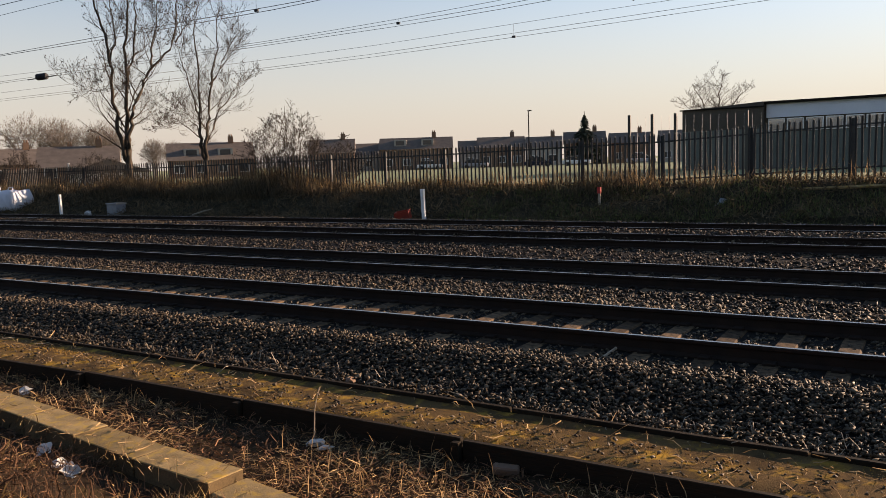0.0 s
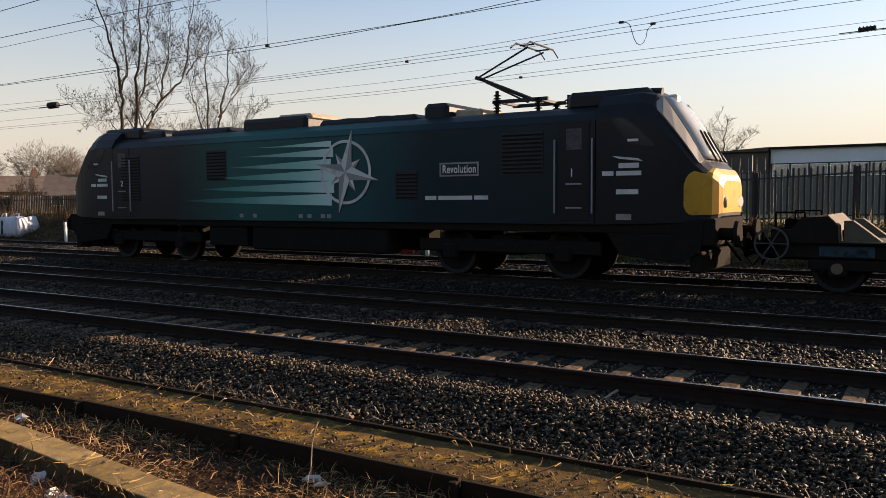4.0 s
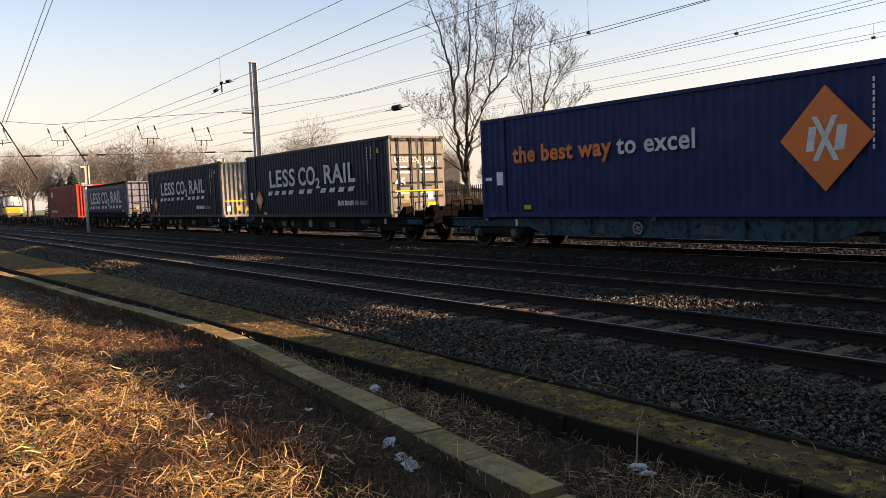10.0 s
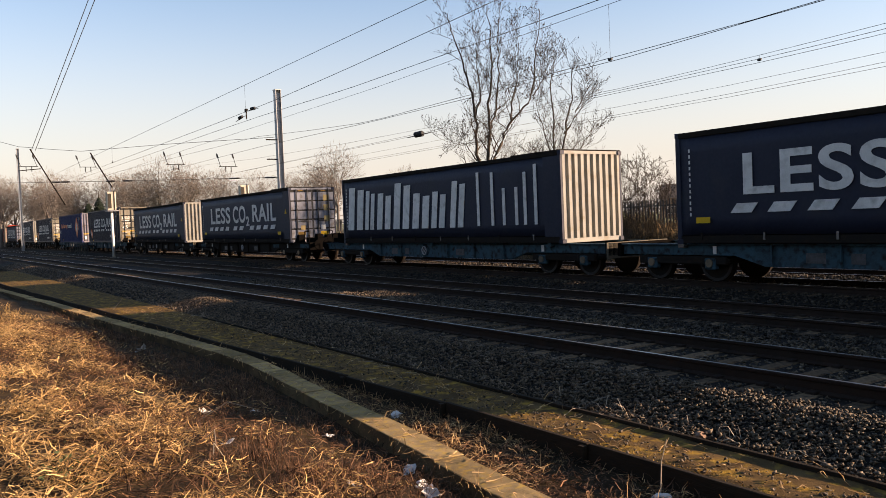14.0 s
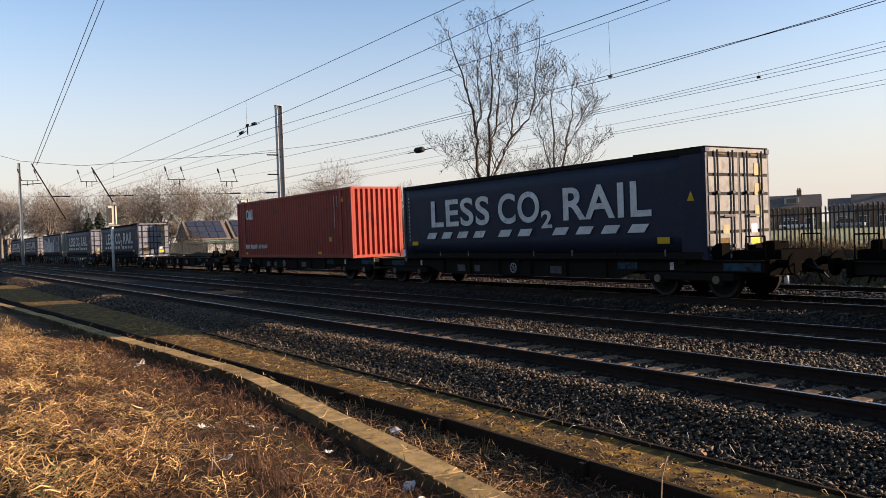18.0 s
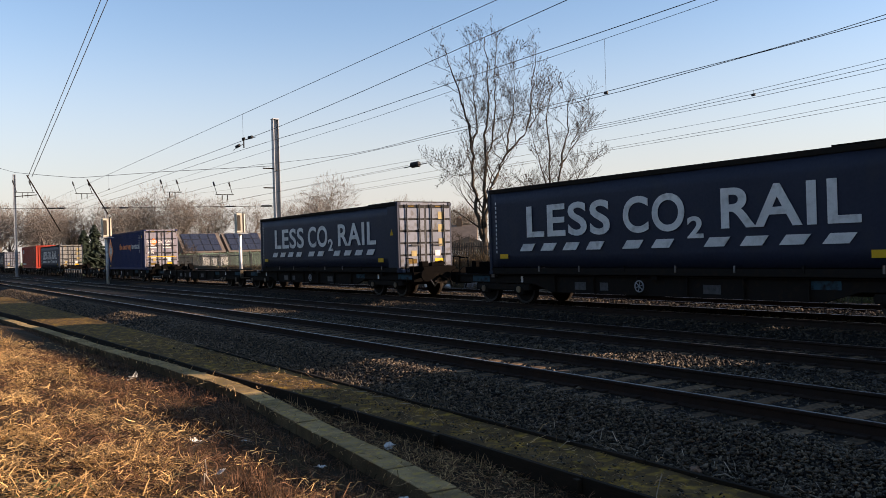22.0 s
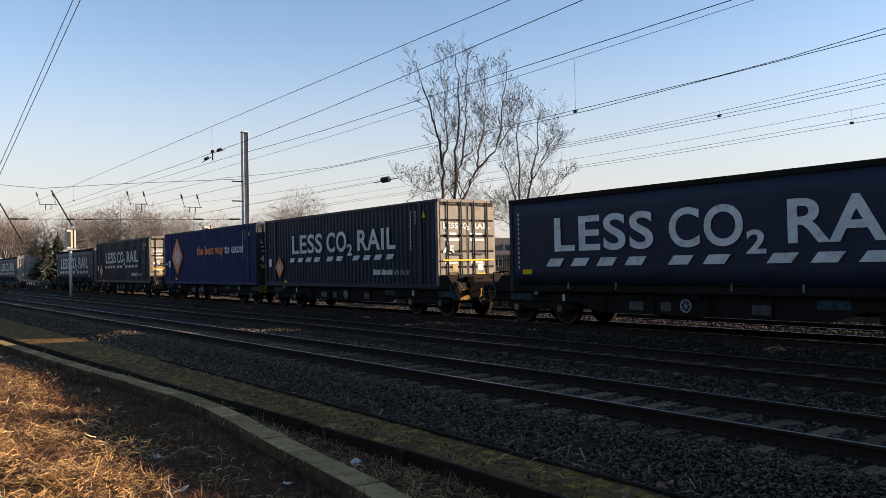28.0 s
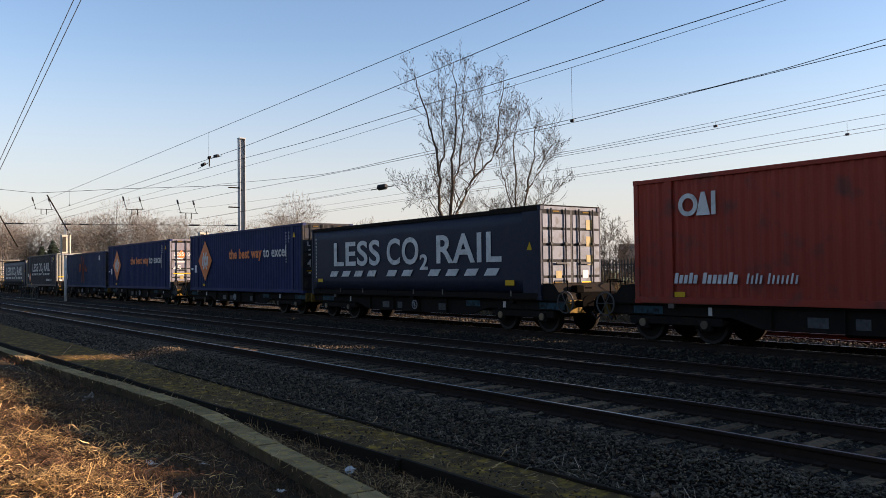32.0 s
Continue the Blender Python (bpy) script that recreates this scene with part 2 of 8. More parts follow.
def link(name, me, parent=None, label="", at=None):
    ob = new(name, me)
    if at is not None:
        ob.matrix_basis = at
    if parent is not None:
        ob.parent = parent
    if label:
        ob["label"] = label
    return ob


def part(name, bm, mat, parent, label=""):
    me = bpy.data.meshes.new(name)
    bm.to_mesh(me)
    bm.free()
    for m in mat if isinstance(mat, (list, tuple)) else [mat]:
        me.materials.append(m)
    return link(name, me, parent, label)


def box(bm, x0, x1, y0, y1, z0, z1, bevel=0.0, m=None, mat_index=0):
    r = bmesh.ops.create_cube(bm, size=1.0)
    vs = r["verts"]
    for v in vs:
        v.co = Vector((x0 + (v.co.x + 0.5) * (x1 - x0), y0 + (v.co.y + 0.5) * (y1 - y0), z0 + (v.co.z + 0.5) * (z1 - z0)))
    faces = {f for v in vs for f in v.link_faces}
    for f in faces:
        f.material_index = mat_index
    if bevel:
        es = list({e for v in vs for e in v.link_edges})
        q = bmesh.ops.bevel(bm, geom=es, offset=bevel, segments=1, affect="EDGES", profile=0.5)
        vs = list({v for f in q["faces"] for v in f.verts})
    if m is not None:
        bmesh.ops.transform(bm, matrix=m, verts=list({v for v in vs if v.is_valid}))
    return bm


def boxes(*specs, bevel=0.0):
    bm = bmesh.new()
    for s in specs:
        box(bm, *s, bevel=bevel)
    return bm


def cyl(bm, p0, p1, r0, r1=None, n=10, caps=True):
    p0, p1 = Vector(p0), Vector(p1)
    r1 = r0 if r1 is None else r1
    q = (p1 - p0).to_track_quat("Z", "Y")
    a = [bm.verts.new(p0 + q @ Vector((r0 * math.cos(k * math.tau / n), r0 * math.sin(k * math.tau / n), 0))) for k in range(n)]
    b = [bm.verts.new(p1 + q @ Vector((r1 * math.cos(k * math.tau / n), r1 * math.sin(k * math.tau / n), 0))) for k in range(n)]
    for k in range(n):
        f = bm.faces.new((a[k], a[(k + 1) % n], b[(k + 1) % n], b[k]))
        f.smooth = n > 6
    if caps:
        bm.faces.new(a[::-1])
        bm.faces.new(b)
    return bm


def prism(bm, outline, y0, y1, axis="y"):
    """A flat outline of (x, z) drawn out along y."""
    a = [bm.verts.new((x, y0, z)) for x, z in outline]
    b = [bm.verts.new((x, y1, z)) for x, z in outline]
    n = len(outline)
    for k in range(n):
        bm.faces.new((a[k], a[(k + 1) % n], b[(k + 1) % n], b[k]))
    bm.faces.new(a[::-1])
    bm.faces.new(b)
    bmesh.ops.recalc_face_normals(bm, faces=bm.faces)
    return bm


def thicken(bm, way):
    """Give a sheet real thickness along a vector."""
    q = bmesh.ops.extrude_face_region(bm, geom=bm.faces[:], use_keep_orig=True)
    bmesh.ops.translate(bm, vec=Vector(way), verts=[g for g in q["geom"] if isinstance(g, bmesh.types.BMVert)])
    bmesh.ops.recalc_face_normals(bm, faces=bm.faces)
    return bm


def ring(bm, c, r, w, axis="y", n=24, t=0.02):
    """A round rim about an axis along y."""
    vs = []
    for k in range(n):
        a = k * math.tau / n
        d = Vector((math.cos(a), 0, math.sin(a)))
        vs.append([bm.verts.new(Vector(c) + d * rr + Vector((0, yy, 0))) for rr, yy in ((r - w, -t), (r, -t), (r, t), (r - w, t))])
    for k in range(n):
        p, q = vs[k], vs[(k + 1) % n]
        for j in range(4):
            bm.faces.new((p[j], p[(j + 1) % 4], q[(j + 1) % 4], q[j]))
    return bm


def thing(name, label, category, group="", kind="", at=None):
    ob = new(name)
    if at is not None:
        ob.matrix_basis = at
    return tagged(ob, label, category, group, kind)


def text_mesh(body, size, mat, bold=0.0, stretch=1.0, depth=0.004):
    cu = bpy.data.curves.new("lettering", "FONT")
    cu.space_character = 1.08
    cu.body, cu.size, cu.offset, cu.extrude, cu.resolution_u = body, size, bold, depth, 6
    cu.align_x = "LEFT"
    ob = bpy.data.objects.new("lettering", cu)
    scene.collection.objects.link(ob)
    dg = bpy.context.evaluated_depsgraph_get()
    me = bpy.data.meshes.new_from_object(ob.evaluated_get(dg))
    bpy.data.objects.remove(ob)
    bpy.data.curves.remove(cu)
    # upright, read from the near side (towards -y)
    me.transform(Matrix.Diagonal((stretch, 1, 1, 1)))
    me.transform(Matrix.Rotation(radians(90), 4, "X"))
    me.materials.clear()
    me.materials.append(mat)
    return me


# ---- levels ----
T_NEAR = [8.095, 12.14, 16.50, 19.55]
GAUGE = 1.505
T_LEVEL = [0.0, 0.0, 0.09, 0.09]
T_MID = [y + GAUGE / 2 for y in T_NEAR]
TRAIN_Y, TRAIN_Z = T_MID[2], T_LEVEL[2]
PROFILE = [(-400, 0.35), (-60, 0.35), (-3, 0.3), (0.0, 0.22), (1.2, 0.05), (2.4, -0.2), (3.4, -0.42), (4.0, -0.52), (4.4, -0.5), (5.3, -0.5), (5.7, -0.55), (6.0, -0.6), (14, -0.6), (21.8, -0.45),
           (22.3, -0.1), (23.0, 0.05), (24.0, 0.45), (25.2, 0.88), (26.5, 0.92), (34, 0.8), (80, 0.75), (400, 0.7), (3500, 0.7)]


def relief(x, y):
    """Lumps of the near slope and of the far bank."""
    if not -100 <= x <= 20:
        return 0.0
    if -3 < y < 4:
        return 0.07 * noise.noise((x * 0.6, y * 0.9, 0)) + 0.1 * noise.noise((x * 0.2, y * 0.4, 3))
    if 22.6 < y < 26.5:
        r = 0.10 * noise.noise((x * 0.9, y * 0.9, 0)) + 0.1 * noise.noise((x * 0.2, y * 0.4, 3))
        hump = math.sin((y - 22.6) / 3.9 * math.pi)
        r += hump * (0.26 * noise.noise((x * 0.31, y * 0.3, 12)) + 0.16 * noise.noise((x * 0.75, y * 0.6, 5)))
        return r + (0.1 * min(1, (x + 11) / 6) if x > -11 else 0.0)
    return 0.0


def ground_z(y):
    return float(np.interp(y, [p[0] for p in PROFILE], [p[1] for p in PROFILE]))


def build_ground():
    xs = [-3500, -800, -300, -150] + [x for x in np.arange(-100, 20.1, 1.0)] + [60, 200, 800, 3500]
    ys = sorted({p[0] for p in PROFILE} | set(np.arange(-3, 5.4, 0.4).round(2)) | set(np.arange(21.5, 28, 0.5).round(2)))
    verts, faces, idx = [], [], []
    for x in xs:
        for y in ys:
            z = ground_z(y)
            z += relief(x, y)
            verts.append((x, y, z))
    ny = len(ys)
    for i in range(len(xs) - 1):
        for j in range(ny - 1):
            faces.append((i * ny + j, (i + 1) * ny + j, (i + 1) * ny + j + 1, i * ny + j + 1))
            y = 0.5 * (ys[j] + ys[j + 1])
            idx.append(0 if y < 15 else (1 if y < 26 else 2))
    me = mesh_from("ground", verts, faces, M_soil)
    me.materials.append(M_bank)
    me.materials.append(M_field)
    me.polygons.foreach_set("material_index", idx)
    me.polygons.foreach_set("use_smooth", [True] * len(faces))
    tagged(link("ground", me), "rough ground with a bank and a green field beyond the tracks", "ground", kind="structure")


build_ground()


# ---- track bed, rails, sleepers ----
BED = [(6.15, -0.50), (6.3, -0.42), (7.25, -0.17), (9.0, -0.185), (10.4, -0.175), (10.9, -0.17), (13, -0.178), (14.6, -0.17), (15.1, -0.14), (15.7, -0.09), (17.9, -0.085), (18.15, 0.02), (18.7, 0.085), (19.25, 0.03), (19.48, -0.08), (21.1, -0.085), (21.35, 0.03), (21.9, 0.0), (22.3, -0.25), (22.6, -0.5)]


def build_bed():
    xs = [-900, -300, -120] + list(np.arange(-60, 15, 1.5)) + [60, 300]
    verts = [(x, y, z) for x in xs for y, z in BED]
    n = len(BED)
    faces = [(i * n + j, (i + 1) * n + j, (i + 1) * n + j + 1, i * n + j + 1) for i in range(len(xs) - 1) for j in range(n - 1)]
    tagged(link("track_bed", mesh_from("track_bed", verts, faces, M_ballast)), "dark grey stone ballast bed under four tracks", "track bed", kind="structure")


build_bed()


def rail_mesh(x0, x1):
    prof = [(-0.07, -0.172), (0.07, -0.172), (0.07, -0.158), (0.012, -0.135), (0.010, -0.05), (0.034, -0.036), (0.036, -0.008), (0.022, 0.0), (-0.022, 0.0), (-0.036, -0.008), (-0.034, -0.036), (-0.010, -0.05), (-0.012, -0.135), (-0.07, -0.158)]
    verts = [(x, y, z) for x in (x0, x1) for y, z in prof]
    n = len(prof)
    faces = [(j, (j + 1) % n, n + (j + 1) % n, n + j) for j in range(n)] + [tuple(range(n))[::-1], tuple(range(n, 2 * n))]
    me = mesh_from("rail", verts, faces, M_rail)
    me.materials.append(M_head)
    for k in (7,):
        me.polygons[k].material_index = 1
    return me


def sleeper_mesh():
    bm = bmesh.new()
    box(bm, -0.13, 0.13, -1.25, 1.25, -0.20, 0.0, bevel=0.02)
    for v in bm.verts:
        if abs(v.co.y) < 1.0:
            v.co.z -= 0.0
        if v.co.z > -0.05:
            v.co.x *= 0.86
    me = bpy.data.meshes.new("sleeper")
    bm.to_mesh(me)
    bm.free()
    me.materials.append(M_sleeper)
    return me


def clip_mesh():
    bm = bmesh.new()
    box(bm, -0.06, 0.06, -0.13, 0.13, -0.012, 0.03, bevel=0.008)
    me = bpy.data.meshes.new("rail_clip")
    bm.to_mesh(me)
    bm.free()
    me.materials.append(M_rail)
    return me


def build_tracks():
    rails, sl, cl = rail_mesh(-900, 300), sleeper_mesh(), clip_mesh()
    for k in range(4):
        tr = thing("railway_track", ["running track with concrete sleepers and polished rail heads", "running track with concrete sleepers in dark ballast",
                                     "running track that carries the freight train", "running track beside the grassy bank"][k], "railway track", "parallel railway tracks", at=pose(0, T_MID[k], T_LEVEL[k]))
        for s in (-1, 1):
            link("rail", rails, tr, "rusty steel rail with a polished head", at=pose(0, s * GAUGE / 2, 0))
        x0, x1 = [(-95, 14), (-95, 14), (-70, 10), (-60, 10)][k]
        n = int((x1 - x0) / 0.6)
        for i in range(n):
            x = x0 + i * 0.6 + 0.01 * math.sin(i * 7.3)
            ob = link("sleeper", sl, tr, at=pose(x, 0, -0.165, 0, 0, 0.6 * math.sin(i * 3.7 + k)))
        if k < 2:
            for i in range(int((x1 - x0) / 0.6)):
                x = x0 + i * 0.6 + 0.01 * math.sin(i * 7.3)
                if -14 < x < 2:
                    for s in (-1, 1):
                        link("rail_clip", cl, tr, at=pose(x, s * GAUGE / 2, -0.165))


def stone_mesh(name, xs, ys, zs, size, mat, flat=0.75):
    """Many angular stones in one mesh."""
    n = len(xs)
    base = np.array([(1, 0, 0), (-1, 0, 0), (0, 1, 0), (0, -1, 0), (0, 0, 1), (0, 0, -1), (0.7, 0.7, 0.5), (-0.6, -0.7, 0.6)], float)[:6]
    tri = np.array([(0, 2, 4), (2, 1, 4), (1, 3, 4), (3, 0, 4), (2, 0, 5), (1, 2, 5), (3, 1, 5), (0, 3, 5)])
    v = np.array([1.35, 0.85, 0.6]) * base[None] * (1 + rng.uniform(-0.4, 0.35, (n, 6, 1))) + rng.uniform(-0.35, 0.35, (n, 6, 3))
    q = rng.normal(size=(n, 4))
    q /= np.linalg.norm(q, axis=1, keepdims=True)
    w, x, y, z = q.T
    R = np.stack([np.stack([1 - 2 * (y * y + z * z), 2 * (x * y - z * w), 2 * (x * z + y * w)], -1),
                  np.stack([2 * (x * y + z * w), 1 - 2 * (x * x + z * z), 2 * (y * z - x * w)], -1),
                  np.stack([2 * (x * z - y * w), 2 * (y * z + x * w), 1 - 2 * (x * x + y * y)], -1)], 1)
    v = np.einsum("nij,nkj->nki", R, v) * np.asarray(size)[:, None, None]
    v[:, :, 2] *= flat
    v += np.stack([xs, ys, zs], -1)[:, None]
    f = (tri[None] + 6 * np.arange(n)[:, None, None]).reshape(-1, 3)
    return tri_mesh(name, v.reshape(-1, 3), f, mat)


def tri_mesh(name, v, f, mat):
    me = bpy.data.meshes.new(name)
    v, f = np.ascontiguousarray(v, dtype=np.float32), np.ascontiguousarray(f, dtype=np.int32)
    k = f.shape[1]
    me.vertices.add(len(v))
    me.vertices.foreach_set("co", v.ravel())
    me.loops.add(f.size)
    me.loops.foreach_set("vertex_index", f.ravel())
    me.polygons.add(len(f))
    me.polygons.foreach_set("loop_start", np.arange(0, f.size, k, dtype=np.int32))
    me.update(calc_edges=True)
    me.materials.append(mat)
    return me


def build_stones():
    def strip(n, x0, x1, y0, y1, s0, s1, power=1.0, up=0.0):
        t = rng.random(n) ** power
        xs = x1 - (x1 - x0) * t
        ys = rng.uniform(y0, y1, n)
        zs = np.interp(ys, [p[0] for p in BED], [p[1] for p in BED]) + rng.uniform(-0.01, 0.03, n) + up
        return xs, ys, zs, rng.uniform(s0, s1, n)
    sets = [strip(46000, -26, 2, 6.2, 7.5, 0.014, 0.033, 1.5), strip(34000, -30, 2, 7.3, 10.3, 0.014, 0.034, 1.3, up=0.008), strip(14000, -30, 3, 10.0, 11.8, 0.022, 0.045, 1.2),
            strip(20000, -36, 3, 11.4, 14.4, 0.022, 0.042, 1.2, up=0.012), strip(12000, -45, 4, 14.0, 16.3, 0.025, 0.05, 1.2), strip(12000, -60, 4, 16.3, 18.3, 0.025, 0.045),
            strip(14000, -75, 4, 17.9, 19.5, 0.025, 0.05, up=0.01), strip(20000, -75, 4, 19.5, 22.3, 0.028, 0.055, up=0.012), strip(9000, -70, -24, 6.2, 7.6, 0.03, 0.055), strip(7000, -20, 2, 5.75, 6.4, 0.012, 0.032, 1.3, up=0.09), strip(1500, -20, 2, 5.4, 5.9, 0.008, 0.022, 1.2, up=0.15)]
    xs, ys, zs, size = (np.concatenate([s[i] for s in sets]) for i in range(4))
    # the sleeper tops and rails stay mostly clear, the cribs lie lower
    keep = np.ones(len(xs), bool)
    for k in range(2):
        inside = np.abs(ys - T_MID[k]) < 1.22
        off = np.abs((xs + 95 + 0.3) % 0.6 - 0.3)
        rail = np.abs(np.abs(ys - T_MID[k]) - GAUGE / 2) < 0.09
        keep &= ~(inside & (off < 0.15) & (rng.random(len(xs)) < 0.93)) & ~rail
        zs = np.where(inside, zs - 0.022, zs)
    xs, ys, zs, size = xs[keep], ys[keep], zs[keep], size[keep]
    # stones around the middle tracks get a darker colour
    mid = (ys > 10.9) & (ys < 17.6)
    tagged(link("oily_ballast", stone_mesh("oily_ballast", xs[mid], ys[mid], zs[mid], size[mid], M_darkstone)), "darker ballast stones around the middle tracks", "ballast", kind="stuff")
    xs, ys, zs, size = xs[~mid], ys[~mid], zs[~mid], size[~mid]
    tagged(link("ballast_stones", stone_mesh("ballast_stones", xs, ys, zs, size, M_stone)), "loose angular grey ballast stones", "ballast", kind="stuff")


build_tracks()
build_stones()


# ---- near side: kerb, boarded walkway with moss ----
KERB = [(-70, 2.2), (-55, 2.9), (-38, 3.5), (-30, 4.0), (-21, 4.36), (-17, 4.62), (-14, 4.76), (-12.4, 4.74), (-11, 4.58), (-9.4, 4.43), (-7.8, 4.3), (-6.9, 4.2), (-6.0, 4.1), (-5.2, 4.0), (-4.34, 3.93)]


def kerb_y(x):
    return float(np.interp(x, [k[0] for k in KERB], [k[1] for k in KERB]))


def build_kerb():
    kerb = thing("kerb", "old weathered concrete edging slabs with yellow lichen", "kerb", kind="structure")
    x = -4.36
    first = True
    while x > -60:
        step = 0.92 if x > -25 else 2.4
        a, b = Vector((x, kerb_y(x))), Vector((x - step + 0.018, kerb_y(x - step + 0.018)))
        bm = bmesh.new()
        l = (b - a).length
        box(bm, 0, l, -0.16, 0.16, -0.36, 0.0, bevel=0.007)
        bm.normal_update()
        # all faces but the top get the soil and shade tone
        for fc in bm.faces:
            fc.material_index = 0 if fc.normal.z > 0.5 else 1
        m = pose(a.x, a.y, -0.347 + 0.006 * math.sin(x * 5), 0.8 * math.sin(x * 3), 0.4 * math.sin(x * 7), math.degrees(math.atan2(b.y - a.y, b.x - a.x)) + 0.4 * math.sin(x * 4.3))
        bmesh.ops.transform(bm, matrix=m, verts=bm.verts)
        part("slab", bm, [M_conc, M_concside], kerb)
        x -= step
    # sunken slabs past the broken corner
    for i in range(4):
        bm = bmesh.new()
        box(bm, 0, 0.9, -0.16, 0.16, -0.3, 0.0, bevel=0.012)
        bmesh.ops.transform(bm, matrix=pose(-4.33 + i * 0.92, 3.93 - 0.1 * i, -0.41 - 0.03 * i, 2, 2, -6), verts=bm.verts)
        part("slab", bm, M_conc, kerb)


def walk_edge(x):
    return float(np.interp(x, [-60, -42, -20, -15, -12, -8, 5], [3.6, 3.95, 4.85, 5.02, 5.15, 5.32, 5.32]))


def build_walkway():
    way = thing("walkway", "mossy gravel walkway held by dark timber edging boards", "walkway", kind="structure")
    xs = list(np.arange(-60, -16, 2.0)) + list(np.arange(-16, 4.01, 0.25))
    cols = 7
    verts = []
    for x in xs:
        y0, y1 = walk_edge(x) + 0.04, 6.2
        for j in range(cols):
            y = y0 + (y1 - y0) * j / (cols - 1)
            verts.append((x, y, -0.355 + 0.018 * noise.noise((x * 2.1, y * 3, 0)) - (0.03 if j == 0 else 0) + (0.02 if j == cols - 1 else 0)))
    faces = [(i * cols + j, (i + 1) * cols + j, (i + 1) * cols + j + 1, i * cols + j + 1) for i in range(len(xs) - 1) for j in range(cols - 1)]
    me = mesh_from("surface", verts, faces, M_moss)
    me.polygons.foreach_set("use_smooth", [True] * len(faces))
    link("surface", me, way)
    x = 4.0
    i = 0
    while x > -45:
        step = 2.4
        a, b = Vector((x, walk_edge(x))), Vector((x - step + 0.02, walk_edge(x - step)))
        bm = bmesh.new()
        box(bm, 0, (b - a).length, -0.03, 0.03, -0.28, 0.02, bevel=0.006)
        bmesh.ops.transform(bm, matrix=pose(a.x, a.y, -0.34 + 0.01 * math.sin(i * 2.3), 4, 0, math.degrees(math.atan2(b.y - a.y, b.x - a.x)), ), verts=bm.verts)
        part("edging_board", bm, M_board, way)
        if x > -12:
            bm = bmesh.new()
            box(bm, a.x - 0.05, a.x + 0.02, a.y - 0.10, a.y - 0.04, -0.65, -0.33, bevel=0.005)
            part("stake", bm, M_board, way)
        x -= step
        i += 1
    x = 4.0
    while x > -20:
        bm = boxes((x - 2.38, x, 6.14, 6.19, -0.42, -0.305), bevel=0.005)
        part("rear_board", bm, M_board, way)
        x -= 2.4


build_kerb()
build_walkway()


# ---- freight containers ----
BOX_L, BOX_W = 13.9, 2.5
DECK = 1.02


def corrugated(x0, x1, z0, z1, y, depth=0.014, pitch=0.28, out=-1, steps=((0, 0), (0.075, 0), (0.145, 1), (0.215, 1))):
    """A pressed steel wall in the x-z plane; out: the side to which it faces."""
    xs, ys = [], []
    x = x0
    while x < x1 - 0.05:
        for dx, d in steps:
            xs.append(min(x + dx, x1))
            ys.append(y - out * depth * d)
        x += pitch
    xs.append(x1)
    ys.append(y)
    bm = bmesh.new()
    lo = [bm.verts.new((a, b, z0)) for a, b in zip(xs, ys)]
    hi = [bm.verts.new((a, b, z1)) for a, b in zip(xs, ys)]
    for k in range(len(xs) - 1):
        f = bm.faces.new((lo[k], lo[k + 1], hi[k + 1], hi[k]) if out < 0 else (hi[k], hi[k + 1], lo[k + 1], lo[k]))
    return thicken(bm, (0, -out * 0.015, 0))


def flat_shape(outline, y, mat, name, parent, label="", depth=0.006):
    bm = bmesh.new()
    prism(bm, outline, y - depth, y + depth)
    return part(name, bm, mat, parent, label)


def put_text(body, size, mat, parent, x, z, y, bold=0.0, stretch=1.0, name="lettering", label="", width=None):
    me = text_mesh(body, size, mat, bold, stretch)
    if width:
        ex = max(v.co.x for v in me.vertices) - min(v.co.x for v in me.vertices)
        me.transform(Matrix.Diagonal((width / ex, 1, 1, 1)))
    if size < 0.5:
        return link(name, me, parent, label, at=pose(x, y, z))
    # large words: every letter is a part of its own
    bm = bmesh.new()
    bm.from_mesh(me)
    bmesh.ops.remove_doubles(bm, verts=bm.verts, dist=0.0005)
    left = set(bm.verts)
    while left:
        group, todo = set(), [left.pop()]
        while todo:
            v = todo.pop()
            group.add(v)
            for e in v.link_edges:
                w = e.other_vert(v)
                if w in left:
                    left.discard(w)
                    todo.append(w)
        order = {v: i for i, v in enumerate(group)}
        fs = [[order[v] for v in f.verts] for f in bm.faces if f.verts[0] in group]
        link("letter", mesh_from("letter", [v.co for v in order], fs, mat), parent, label, at=pose(x, y, z))
    bm.free()


def slogan(box_ob, left, width, top, size, y, low=None):
    """The large white words with a broken line of slanted dashes below."""
    wds = [("LESS", 0.0, 0.335), ("CO", 0.387, 0.195), ("RAIL", 0.679, 0.321)]
    cap = size * 0.73
    low = 0.34 * size if low is None else low
    for w, a, wd in wds:
        put_text(w, size, M_letter, box_ob, left + a * width, top - cap, y, bold=0.020 * size, width=wd * width, label="large white capital letters")
    put_text("2", size * 0.55, M_letter, box_ob, left + 0.592 * width, top - cap - 0.16 * size, y, bold=0.015 * size, width=0.046 * width, label="small white number below the line")
    z = top - cap - low
    h = 0.17 * size
    for a, n, wd in ((-0.025, 4, 0.0927), (0.385, 2, 0.096), (0.638, 4, 0.0964)):
        for k in range(n):
            x = left + (a + k * wd) * width
            d = wd * width * 0.72
            flat_shape([(x, z), (x + d * 0.8, z), (x + d * 1.05, z + h), (x + d * 0.25, z + h)], y, M_letter, "dash", box_ob, "white slanted dash")


